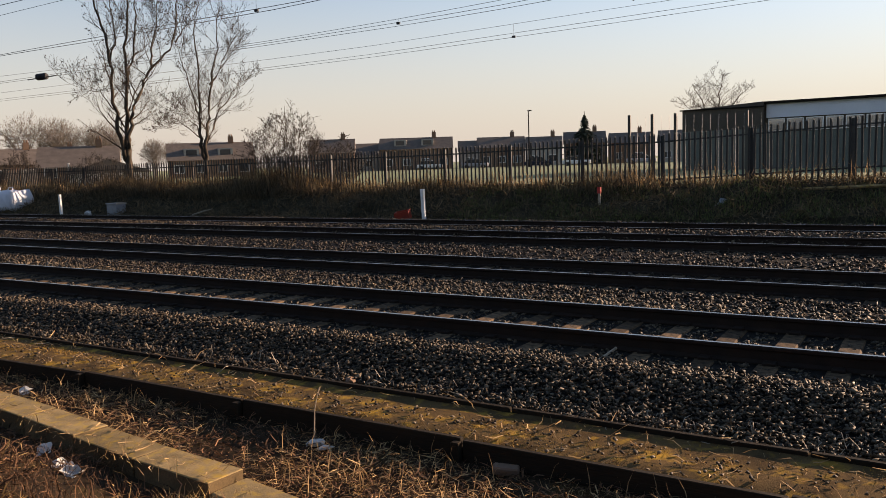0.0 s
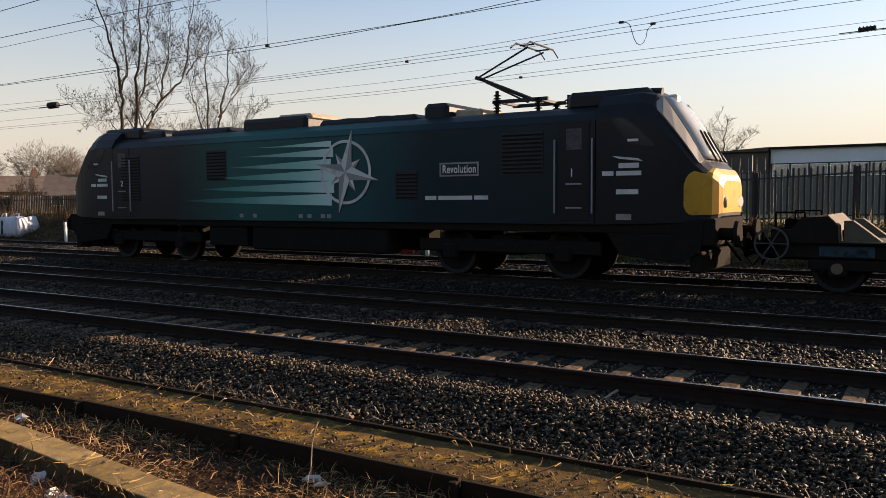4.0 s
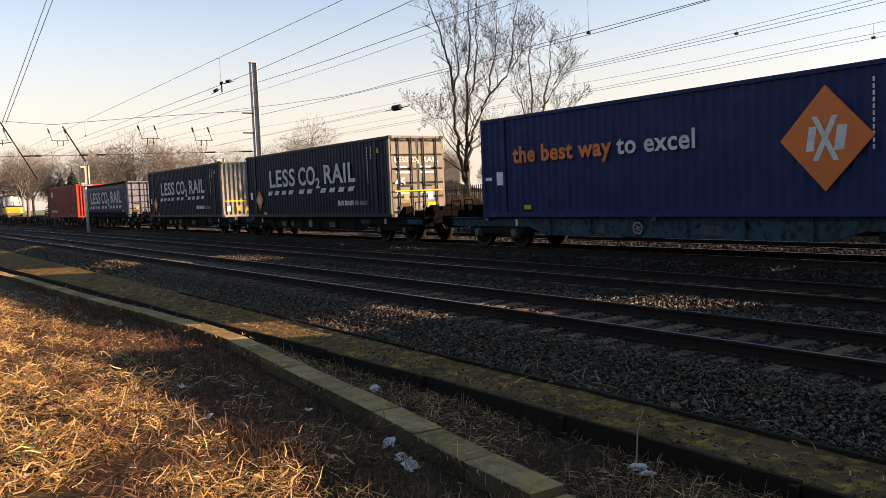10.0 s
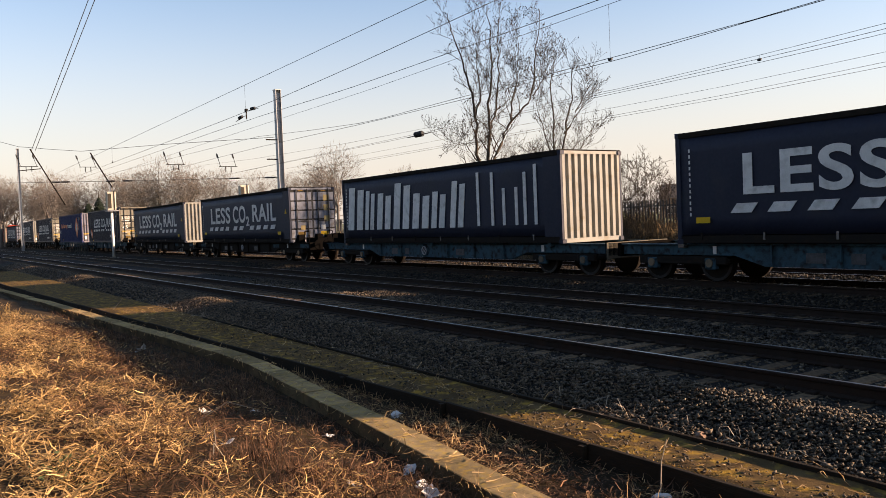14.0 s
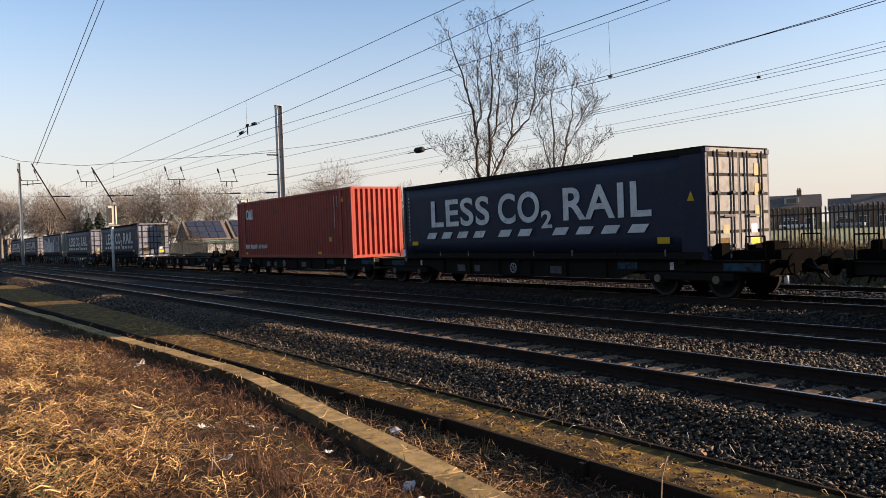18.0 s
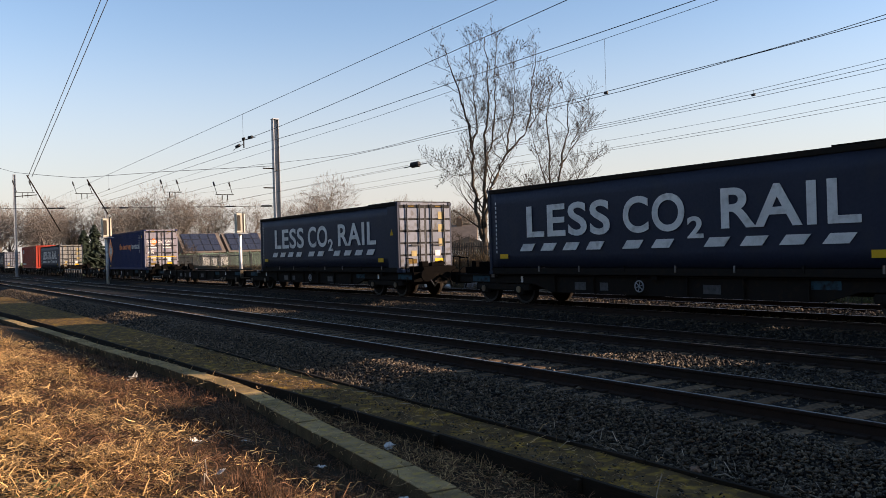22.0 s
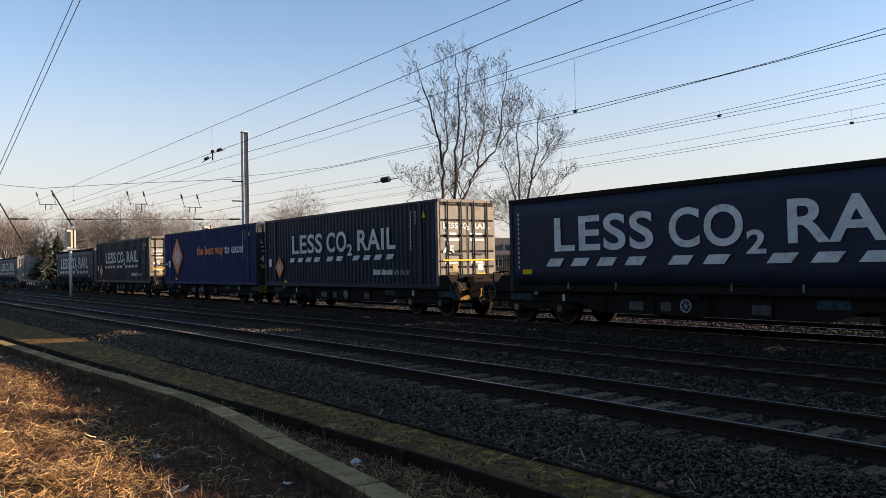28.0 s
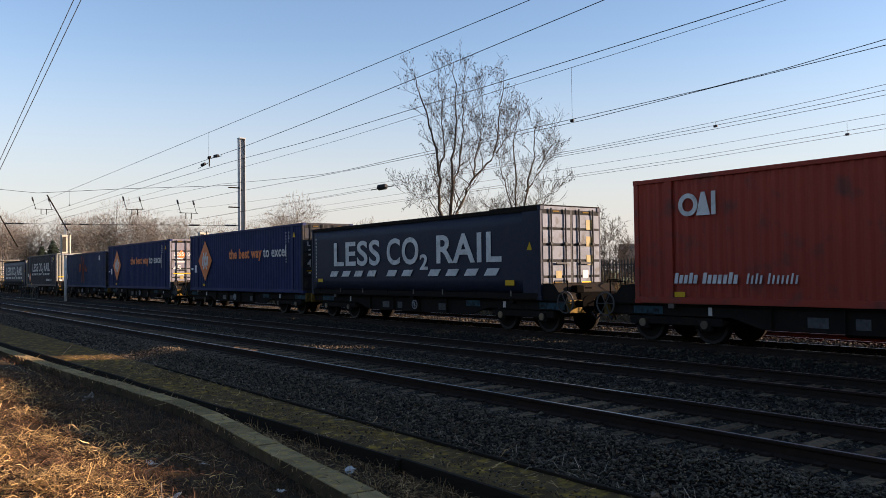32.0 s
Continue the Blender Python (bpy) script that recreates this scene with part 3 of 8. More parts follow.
def diamond(box_ob, cx, cz, rx, rz, y, mat=None):
    flat_shape([(cx - rx, cz), (cx, cz - rz), (cx + rx, cz), (cx, cz + rz)], y, mat or M_orange, "diamond_emblem", box_ob, "orange diamond emblem")
    s = rz * 0.42
    for a, b, w in ((-0.42, -0.30, 0), (0.18, 0.34, 0)):
        flat_shape([(cx + a * rx, cz - s * 0.55), (cx + b * rx + 0.05 * rx, cz - s * 0.55), (cx + b * rx + 0.12 * rx, cz + s * 0.55), (cx + a * rx + 0.08 * rx, cz + s * 0.55)], y - 0.008, M_letter, "emblem_bar", box_ob)
    for sgn in (-1, 1):
        flat_shape([(cx - sgn * 0.22 * rx - 0.05 * rx, cz - s), (cx - sgn * 0.22 * rx + 0.07 * rx, cz - s), (cx + sgn * 0.22 * rx + 0.05 * rx, cz + s), (cx + sgn * 0.22 * rx - 0.07 * rx, cz + s)], y - 0.008 - 0.004 * (sgn > 0), M_letter, "emblem_bar", box_ob)


def bars(box_ob, x, z, lengths, h, y, mat=None, gap=0.12):
    """Writing that cannot be read, or a name, as plain bars."""
    for l in lengths:
        flat_shape([(x, z), (x + l, z), (x + l, z + h), (x, z + h)], y, mat or M_letter, "marking_bar", box_ob)
        x += l + gap


def word_bars(box_ob, x, z, counts, pitch, h, y, mat=None, heavy=0.68):
    """Rows of short slanted bars in place of names."""
    for n in counts:
        for k in range(n):
            tall = h * (1.25 if k in (0, n - 2) else 1.0)
            flat_shape([(x, z), (x + pitch * heavy, z), (x + pitch * heavy + 0.2 * tall, z + tall), (x + 0.2 * tall, z + tall)], y, mat or M_letter, "marking_bar", box_ob)
            x += pitch
        x += pitch * 0.8


def door_end(ob, z0, z1, paint, with_number, rods=None, xe=BOX_L):
    """Double doors with lock rods, facing +x."""
    w = BOX_W
    zm = (z1 - z0)
    rods = rods or M_black
    for s in (-1, 1):
        d = part("door", boxes((xe - 0.05, xe, min(0, s * (w / 2 - 0.06)) + 0.008, max(0, s * (w / 2 - 0.06)) - 0.008, z0 + 0.14, z1 - 0.1), bevel=0.006), M_gasket, ob)
        # pressed panels with dark grooves between
        for k in range(5):
            za = z0 + 0.24 + k * (zm - 0.4) / 5
            part("door_panel", boxes((xe, xe + 0.018, s * 0.605 - 0.56, s * 0.605 + 0.56, za, za + (zm - 0.4) / 5 - 0.07), bevel=0.008), paint, d)
        for yy in (s * 0.28, s * 0.86):
            bm = bmesh.new()
            cyl(bm, (xe + 0.06, yy, z0 + 0.1), (xe + 0.06, yy, z1 - 0.06), 0.026, n=6)
            rod = part("lock_rod", bm, rods, d)
            for zz in (0.12, 0.6):
                bm = boxes((xe + 0.02, xe + 0.09, yy - 0.05, yy + 0.05, z0 + zz * zm - 0.04, z0 + zz * zm + 0.04), bevel=0.006)
                part("rod_bracket", bm, M_black, d)
        bm = boxes((xe + 0.07, xe + 0.1, s * 0.28, s * 0.28 + s * 0.42 if s > 0 else s * 0.28, z0 + 0.38 * zm, z0 + 0.40 * zm)) if s > 0 else boxes((xe + 0.07, xe + 0.1, s * 0.28 - 0.42, s * 0.28, z0 + 0.38 * zm, z0 + 0.40 * zm))
        part("door_handle", bm, rods, d)
        # yellow warning plates and stickers
        part("warning_plate", boxes((xe + 0.02, xe + 0.026, s * 0.62 - 0.22, s * 0.62 + 0.2, z0 + 0.34, z0 + 0.52)), M_yellow if s > 0 else M_dullyellow, d, "yellow warning plate")
        part("sticker", boxes((xe + 0.02, xe + 0.027, s * 0.55 - 0.12, s * 0.55 + 0.12, z0 + 0.62, z0 + 0.84)), M_brassy if s < 0 else M_letter, d)
        part("marking_bar", boxes((xe + 0.02, xe + 0.026, s * 0.62 - 0.14, s * 0.62 + 0.12, z1 - 0.17, z1 - 0.13)), M_dullyellow, d)
    if paint in (M_lilac, M_bluedoor):
        bm = boxes((xe + 0.02, xe + 0.028, -0.2, 0.2, -0.2, 0.2))
        bmesh.ops.transform(bm, matrix=pose(0, -0.56, z1 - 0.95, 45, 0, 0), verts=bm.verts)
        part("diamond_emblem", bm, M_orange, ob, "small orange diamond on the door")
    part("door_seal", boxes((xe - 0.01, xe + 0.004, -0.03, 0.03, z0 + 0.14, z1 - 0.1)), M_black, ob, "black rubber seal between the doors")
    if not with_number:
        # lettering along the sill: a company name as bars, then a word
        for k in range(7):
            part("name_bar", boxes((xe + 0.002, xe + 0.008, -0.66 + k * 0.085, -0.60 + k * 0.085, z0 + 0.035, z0 + (0.135 if k in (0, 2, 4) else 0.105))), M_letter, ob)
        me = text_mesh("RAIL", 0.145, M_letter, 0.004)
        me.transform(Matrix.Rotation(radians(90), 4, "Z"))
        link("door_lettering", me, ob, "white word on the door sill", at=pose(xe + 0.004, -0.02, z0 + 0.032))
        for s, zz in ((1, 1.0), (1, 1.55), (1, 2.05)):
            part("door_plate", boxes((xe + 0.02, xe + 0.027, 0.60, 0.92, z0 + zz, z0 + zz + 0.3), bevel=0.003), M_brassy, ob, "tarnished yellow data plate")
    if with_number:
        me = text_mesh("45", 0.46, M_letter, 0.01)
        me.transform(Matrix.Rotation(radians(90), 4, "Z"))
        link("number", me, ob, "white number forty-five", at=pose(xe + 0.03, -1.05, z0 + 1.15))
        part("yellow_stripe", boxes((xe + 0.075, xe + 0.086, -1.1, 1.1, z0 + 0.95, z0 + 1.0)), M_yellow, ob, "yellow reflective stripe")
        for word, yy, wd in (("LESS", -1.05, 0.62), ("CO", -0.34, 0.3), ("2", -0.03, 0.09), ("RAIL", 0.2, 0.75)):
            me = text_mesh(word, 0.27 if word != "2" else 0.16, M_letter, 0.006)
            wide = max(v.co.x for v in me.vertices) - min(v.co.x for v in me.vertices)
            me.transform(Matrix.Diagonal((wd / wide, 1, 1, 1)))
            me.transform(Matrix.Rotation(radians(90), 4, "Z"))
            link("door_lettering", me, ob, "white words on the doors", at=pose(xe + 0.03, yy, z1 - (1.0 if word != "2" else 1.04)))
        for k in range(2):
            for zz, wd in ((1.22, 0.5), (1.42, 0.62), (2.2, 0.55)):
                part("marking_bar", boxes((xe + 0.02, xe + 0.028, -0.98 + k * 1.1, -0.98 + wd + k * 1.1, z1 - zz, z1 - zz + 0.07)), M_letter, ob)


def corr_end(ob, z0, z1, paint, stripe, xe=BOX_L):
    bm = corrugated(-BOX_W / 2 + 0.08, BOX_W / 2 - 0.08, z0 + 0.14, z1 - 0.1, 0.0, depth=0.09, pitch=0.25, steps=((0, 0), (0.115, 0), (0.13, 1), (0.235, 1)))
    bmesh.ops.transform(bm, matrix=pose(xe, 0, 0, 0, 0, 90), verts=bm.verts)
    part("end_wall", bm, paint, ob)
    if stripe:
        part("yellow_stripe", boxes((xe + 0.004, xe + 0.012, -1.05, 1.05, z0 + 0.84, z0 + 0.92)), M_yellow, ob, "yellow reflective stripe")
        for k in range(4):
            y = -0.95 + k * 0.55
            part("sticker", boxes((xe + 0.004, xe + 0.014, y, y + 0.22, z0 + 0.32, z0 + 0.62)), M_yellow if k % 3 else M_white, ob)


def make_container(kind, livery, end, paint, end_paint, label):
    """kind: steel or curtain; built with its near lower corner at the origin end, x along the train."""
    ob = thing("curtain_container" if kind == "curtain" else "shipping_container", label, "container", "freight train containers")
    z0 = 0.0
    z1 = 3.06 if kind == "steel" else 2.71
    if livery == "faded":
        z1 = 2.78
    w2 = BOX_W / 2
    yn = -w2
    if kind == "steel":
        for s in (-1, 1):
            part("side_wall", corrugated(0.12, BOX_L - 0.12, z0 + 0.16, z1 - 0.1, s * (w2 - 0.034), depth=0.036, out=s), paint, ob)
            part("bottom_rail", boxes((0.1, BOX_L - 0.1, s * w2 - (0.05 if s > 0 else 0), s * w2 + (0 if s > 0 else 0.05), z0 + 0.02, z0 + 0.17), bevel=0.006), paint, ob)
            part("top_rail", boxes((0.1, BOX_L - 0.1, s * w2 - (0.06 if s > 0 else 0), s * w2 + (0 if s > 0 else 0.06), z1 - 0.11, z1 - 0.01), bevel=0.006), paint, ob)
            # smooth panels where the lifting points stand, and forklift-free stiffeners
            for x in (0.95, BOX_L - 1.15):
                part("stiffener", boxes((x, x + 0.2, s * w2 - (0.06 if s > 0 else -0.004), s * w2 + (-0.004 if s > 0 else 0.06), z0 + 0.16, z1 - 0.02), bevel=0.006), paint, ob)
        bm = boxes((0.05, BOX_L - 0.05, -w2 + 0.03, w2 - 0.03, z1 - 0.05, z1 - 0.015))
        part("roof", bm, paint, ob)
    else:
        for s in (-1, 1):
            # hanging curtain with gentle folds between its poles
            bm = bmesh.new()
            nx, nz = 46, 6
            grid = []
            for i in range(nx + 1):
                col = []
                for j in range(nz + 1):
                    fx = 0.14 + (BOX_L - 0.28) * i / nx
                    fz = z0 + 0.22 + (z1 - z0 - 0.34) * j / nz
                    puff = 0.006 * math.sin(fx * 2.3) + 0.004 * math.sin(fx * 6.1 + j) * (1 - abs(j / nz - 0.5))
                    col.append(bm.verts.new((fx, s * (w2 - 0.02 + puff), fz)))
                grid.append(col)
            for i in range(nx):
                for j in range(nz):
                    f = bm.faces.new((grid[i][j], grid[i + 1][j], grid[i + 1][j + 1], grid[i][j + 1]) if s < 0 else (grid[i][j + 1], grid[i + 1][j + 1], grid[i + 1][j], grid[i][j]))
                    f.smooth = True
            thicken(bm, (0, -s * 0.012, 0))
            part("curtain", bm, paint, ob, "navy side curtain" if paint is M_tarp else "")
            part("bottom_rail", boxes((0.1, BOX_L - 0.1, s * w2 - (0.05 if s > 0 else 0), s * w2 + (0 if s > 0 else 0.05), z0 + 0.02, z0 + 0.2), bevel=0.006), M_under, ob)
            part("top_rail", boxes((0.1, BOX_L - 0.1, s * w2 - (0.08 if s > 0 else 0.015), s * w2 + (0.015 if s > 0 else 0.08), z1 - 0.14, z1 - 0.01), bevel=0.01), M_under, ob)
            for k in range(8 if s < 0 else 0):
                x = 0.7 + k * 1.7
                part("buckle", boxes((x, x + 0.05, s * w2 - (0.0 if s > 0 else 0.018), s * w2 + (0.018 if s > 0 else 0.0), z0 + 0.1, z0 + 0.27)), M_steel if k % 3 else M_under, ob)
        part("roof", boxes((0.05, BOX_L - 0.05, -w2 + 0.02, w2 - 0.02, z1 - 0.07, z1 + 0.0), bevel=0.02), M_under, ob)
        part("roof_plate", boxes((BOX_L - 2.3, BOX_L, -w2 + 0.02, w2 - 0.02, z1 + 0.002, z1 + 0.035), bevel=0.01), M_under, ob)
        part("end_panel", boxes((BOX_L - 0.75, BOX_L - 0.1, -w2 - 0.004, -w2 + 0.03, z0 + 0.2, z1 - 0.12), bevel=0.006), paint, ob)
    for x in (0.0, BOX_L - 0.14):
        for s in (-1, 1):
            post = part("corner_post", boxes((x, x + 0.14, s * w2 - (0.1 if s > 0 else 0), s * w2 + (0 if s > 0 else 0.1), z0 + 0.12, z1 - 0.1), bevel=0.008), end_paint if (x > 1 and kind == "steel" and end == "door") else paint, ob)
            for zz in (z0, z1 - 0.118):
                part("corner_casting", boxes((x - 0.01, x + 0.168, s * (w2 + 0.006) - (0.16 if s > 0 else 0), s * (w2 + 0.006) + (0 if s > 0 else 0.16), zz, zz + 0.118), bevel=0.006), paint, ob)
    xe = BOX_L
    part("end_sill", boxes((xe - 0.1, xe - 0.002, -w2 + 0.1, w2 - 0.1, z0 + 0.01, z0 + 0.14), bevel=0.005), end_paint, ob)
    part("end_header", boxes((xe - 0.1, xe - 0.002, -w2 + 0.1, w2 - 0.1, z1 - 0.1, z1 - 0.004), bevel=0.005), end_paint, ob)
    (door_end if end == "door" else corr_end)(ob, z0, z1, end_paint, kind == "steel" and livery in ("slogan", "blue_left", "blue_right"))
    bm = corrugated(-w2 + 0.08, w2 - 0.08, z0 + 0.05, z1 - 0.05, 0.0, depth=0.05, pitch=0.30)
    bmesh.ops.transform(bm, matrix=pose(0.03, 0, 0, 0, 0, -90), verts=bm.verts)
    part("front_wall", bm, paint, ob)
    y = yn - 0.012
    if livery == "slogan" and kind == "steel":
        slogan(ob, 2.84, 8.39, z0 + 2.26, 1.10, y, low=0.39)
        diamond(ob, 1.60, z0 + 0.86, 0.46, 0.49, y - 0.006)
        word_bars(ob, 9.75, z0 + 0.50, (5, 7), 0.105, 0.17, y)
        word_bars(ob, 11.2, z0 + 0.50, (4, 7), 0.085, 0.15, y, M_galv, 0.4)
        part("marking_bar", boxes((2.05, 2.33, y, y + 0.01, z0 + 0.14, z0 + 0.26)), M_yellow, ob, "small yellow plate")
        part("sticker", boxes((0.45, 0.72, y, y + 0.01, z0 + 0.9, z0 + 1.25)), M_white, ob)
    elif livery == "slogan":
        slogan(ob, 1.82, 10.3, z0 + 2.10, 1.29, y + 0.006, low=0.44)
        part("marking_bar", boxes((0.6, 1.0, y - 0.02, y - 0.012, z0 + 0.5, z0 + 0.64)), M_yellow, ob, "small yellow plate")
        part("marking_bar", boxes((xe - 1.5, xe - 1.1, y - 0.02, y - 0.012, z0 + 0.42, z0 + 0.58)), M_yellow, ob, "small yellow plate")
        flat_shape([(xe - 0.55, z0 + 1.45), (xe - 0.33, z0 + 1.45), (xe - 0.44, z0 + 1.68)], y, M_yellow, "warning_triangle", ob, "yellow warning triangle")
    elif livery == "words":
        # a company name as pairs of plain strokes: heavy slanted ones, then thin upright ones
        for x0, x1, h in ((0.45, 1.75, 2.32), (1.95, 2.68, 2.12), (2.95, 4.0, 1.98), (4.25, 5.4, 2.3), (5.65, 6.75, 1.85), (6.95, 7.8, 1.85), (8.15, 8.95, 2.15)):
            w, zb, zt, lean = (x1 - x0) * 0.4, z0 + 0.55, z0 + h, 0.14 * (h - 0.55)
            flat_shape([(x0, zb), (x0 + w, zb), (x0 + w + lean, zt), (x0 + lean, zt)], y + 0.006, M_letter, "name_bar", ob, "heavy white slanted bar of a company name")
            flat_shape([(x1 - w, zb), (x1, zb), (x1 + 0.9 * lean, zt - 0.12), (x1 - w + 0.9 * lean, zt - 0.12)], y + 0.006, M_letter, "name_bar", ob, "heavy white slanted bar of a company name")
        for x0, h in ((9.78, 2.35), (10.55, 2.3), (11.15, 1.76), (11.78, 1.76), (12.2, 2.2), (12.7, 2.4)):
            flat_shape([(x0, z0 + 0.58), (x0 + 0.14, z0 + 0.58), (x0 + 0.14, z0 + h), (x0, z0 + h)], y + 0.006, M_letter, "name_bar", ob, "thin white bar of a company name")
    elif livery in ("blue_left", "blue_right"):
        cx = 2.35 if livery == "blue_left" else 11.33
        diamond(ob, cx, z0 + 1.62, 1.0, 1.08, y - 0.006)
        tx = 5.74 if livery == "blue_left" else 1.56
        put_text("the best way", 0.66, M_orange, ob, tx, z0 + 1.66, y, bold=0.02, width=3.98, label="orange words")
        put_text("to excel", 0.66, M_letter, ob, tx + 4.15, z0 + 1.66, y, bold=0.014, width=2.45, label="white words")
        part("sticker", boxes((0.75, 1.05, y, y + 0.01, z0 + 1.0, z0 + 1.4)), M_white, ob)
        part("marking_bar", boxes((0.2, 0.5, y, y + 0.01, z0 + 1.15, z0 + 1.25)), M_white, ob)
        part("marking_bar", boxes((2.0, 2.3, y, y + 0.01, z0 + 0.25, z0 + 0.38)), M_yellow, ob)
    elif livery == "faded":
        cx = 6.82
        for sgn in (-1, 1):
            flat_shape([(cx + sgn * 0.05, z0 + 1.5), (cx + sgn * 0.12, z0 + 1.15), (cx + sgn * 0.2, z0 + 0.5), (cx + sgn * 0.46, z0 + 0.36), (cx + sgn * 0.30, z0 + 1.2), (cx + sgn * 0.26, z0 + 1.75), (cx + sgn * 0.5, z0 + 2.55), (cx + sgn * 0.3, z0 + 2.3), (cx + sgn * 0.1, z0 + 1.9)][::sgn], y - 0.004 * sgn - 0.004, M_oldmark, "emblem_stroke", ob, "faded orange flared emblem stroke")
        flat_shape([(5.55, z0 + 1.28), (6.1, z0 + 1.28), (6.22, z0 + 1.92), (5.67, z0 + 1.92)], y, M_oldmark, "emblem_bar", ob, "faded orange emblem shape")
        flat_shape([(7.5, z0 + 1.28), (8.25, z0 + 1.28), (8.0, z0 + 1.55), (7.5, z0 + 1.88)], y, M_oldmark, "emblem_bar", ob, "faded orange emblem shape")
        part("sticker", boxes((11.88, 12.18, y, y + 0.01, z0 + 2.1, z0 + 2.46)), M_white, ob)
        part("sticker", boxes((1.22, 1.42, y, y + 0.01, z0 + 0.7, z0 + 1.1)), M_white, ob)
    elif livery == "red":
        # the lessor's mark as plain shapes: a rim, a wedge and a bar
        bm = bmesh.new()
        ring(bm, (1.63, y, z0 + 2.345), 0.27, 0.11, n=22, t=0.006)
        part("mark_rim", bm, M_letter, ob, "white round rim of the lessor's mark")
        flat_shape([(1.86, z0 + 2.08), (2.23, z0 + 2.08), (2.1, z0 + 2.62), (2.0, z0 + 2.62)], y, M_letter, "mark_wedge", ob, "white wedge of the lessor's mark")
        flat_shape([(2.27, z0 + 2.08), (2.38, z0 + 2.08), (2.38, z0 + 2.62), (2.27, z0 + 2.62)], y, M_letter, "mark_bar", ob, "white bar of the lessor's mark")
        word_bars(ob, 1.2, z0 + 0.50, (5, 7), 0.135, 0.2, y)
        word_bars(ob, 3.12, z0 + 0.50, (4, 7), 0.105, 0.18, y, None, 0.4)
        part("marking_bar", boxes((1.2, 1.5, y, y + 0.01, z0 + 0.18, z0 + 0.30)), M_yellow, ob, "small yellow plate")
        part("marking_bar", boxes((10.5, 10.85, y, y + 0.01, z0 + 0.18, z0 + 0.30)), M_yellow, ob, "small yellow plate")
        part("sticker", boxes((11.7, 11.95, y, y + 0.01, z0 + 0.75, z0 + 0.95)), M_yellow, ob)
    if kind == "steel" and livery != "faded":
        # columns of codes that cannot be read
        code = part("code_column", boxes(*[(xe - 1.62, xe - 1.58, y, y + 0.008, z1 - 0.42 - k * 0.13, z1 - 0.33 - k * 0.13) for k in range(11)], *[(xe - 1.32, xe - 1.285, y, y + 0.008, z1 - 0.42 - k * 0.13, z1 - 0.33 - k * 0.13) for k in range(4)]), M_letter, ob, "column of small unreadable white codes")
        code["kind"] = "stuff"
        flat_shape([(xe - 0.9, z1 - 0.6), (xe - 0.68, z1 - 0.6), (xe - 0.79, z1 - 0.38)], y - 0.002, M_yellow, "warning_triangle", ob, "yellow warning triangle")
    elif kind == "curtain":
        code = part("code_column", boxes(*[(0.42, 0.46, y - 0.02, y - 0.012, z1 - 0.5 - k * 0.14, z1 - 0.42 - k * 0.14) for k in range(12)]), M_letter, ob, "column of small unreadable white codes")
        code["kind"] = "stuff"
    return ob


# ---- wagons ----
def tube(path, r, n=4):
    """Vertices and faces of a thin tube through points."""
    v, f = [], []
    for i, p in enumerate(path):
        p = Vector(p)
        d = (Vector(path[min(i + 1, len(path) - 1)]) - Vector(path[max(i - 1, 0)])).normalized()
        a = d.cross(Vector((0, 0, 1)) if abs(d.z) < 0.9 else Vector((1, 0, 0))).normalized()
        b = d.cross(a)
        rr = r[i] if isinstance(r, (list, tuple)) else r
        v += [p + rr * (math.cos(k * math.tau / n) * a + math.sin(k * math.tau / n) * b) for k in range(n)]
    for i in range(len(path) - 1):
        f += [(i * n + k, i * n + (k + 1) % n, (i + 1) * n + (k + 1) % n, (i + 1) * n + k) for k in range(n)]
    return v, f


def bogie(parent, x, paint, half=0.9, r=0.46):
    """Two-axle bogie: side frames, springs, wheels."""
    bg_ = part("bogie_frame", boxes((x - half - 0.45, x + half + 0.45, -1.06, -0.94, 0.42, 0.62), (x - half - 0.45, x + half + 0.45, 0.94, 1.06, 0.42, 0.62), (x - 0.25, x + 0.25, -1.0, 1.0, 0.40, 0.7),
                             (x - half - 0.5, x - half - 0.4, -1.0, 1.0, 0.45, 0.58), (x + half + 0.4, x + half + 0.5, -1.0, 1.0, 0.45, 0.58), bevel=0.02), M_under, parent)
    for xa in (x - half, x + half):
        for s in (-1, 1):
            bm = bmesh.new()
            cyl(bm, (xa, s * 0.69, r), (xa, s * 0.82, r), r, n=24)
            cyl(bm, (xa, s * 0.67, r), (xa, s * 0.70, r), r + 0.03, n=24)
            part("wheel", bm, [M_under], bg_)
            bm = bmesh.new()
            ring(bm, (xa, s * 0.825, r), r - 0.005, 0.07, n=24, t=0.008)
            part("tyre", bm, M_tyre, bg_)
            part("axle_box", boxes((xa - 0.16, xa + 0.16, s * 1.0 - 0.09, s * 1.0 + 0.09, r - 0.16, r + 0.12), bevel=0.03), M_bluefr if paint is M_bluefr else M_under, bg_)
            bm = bmesh.new()
            cyl(bm, (xa, s * 1.09, r), (xa, s * 1.12, r), 0.1, n=14)
            part("axle_cover", bm, M_cover, bg_)
            for dx in (-0.24,) if s < 0 else ():
                bm = bmesh.new()
                cyl(bm, (xa + dx, s * 1.0, r - 0.1), (xa + dx, s * 1.0, r + 0.12), 0.07, n=8)
                part("spring", bm, M_under, bg_)
    return bg_


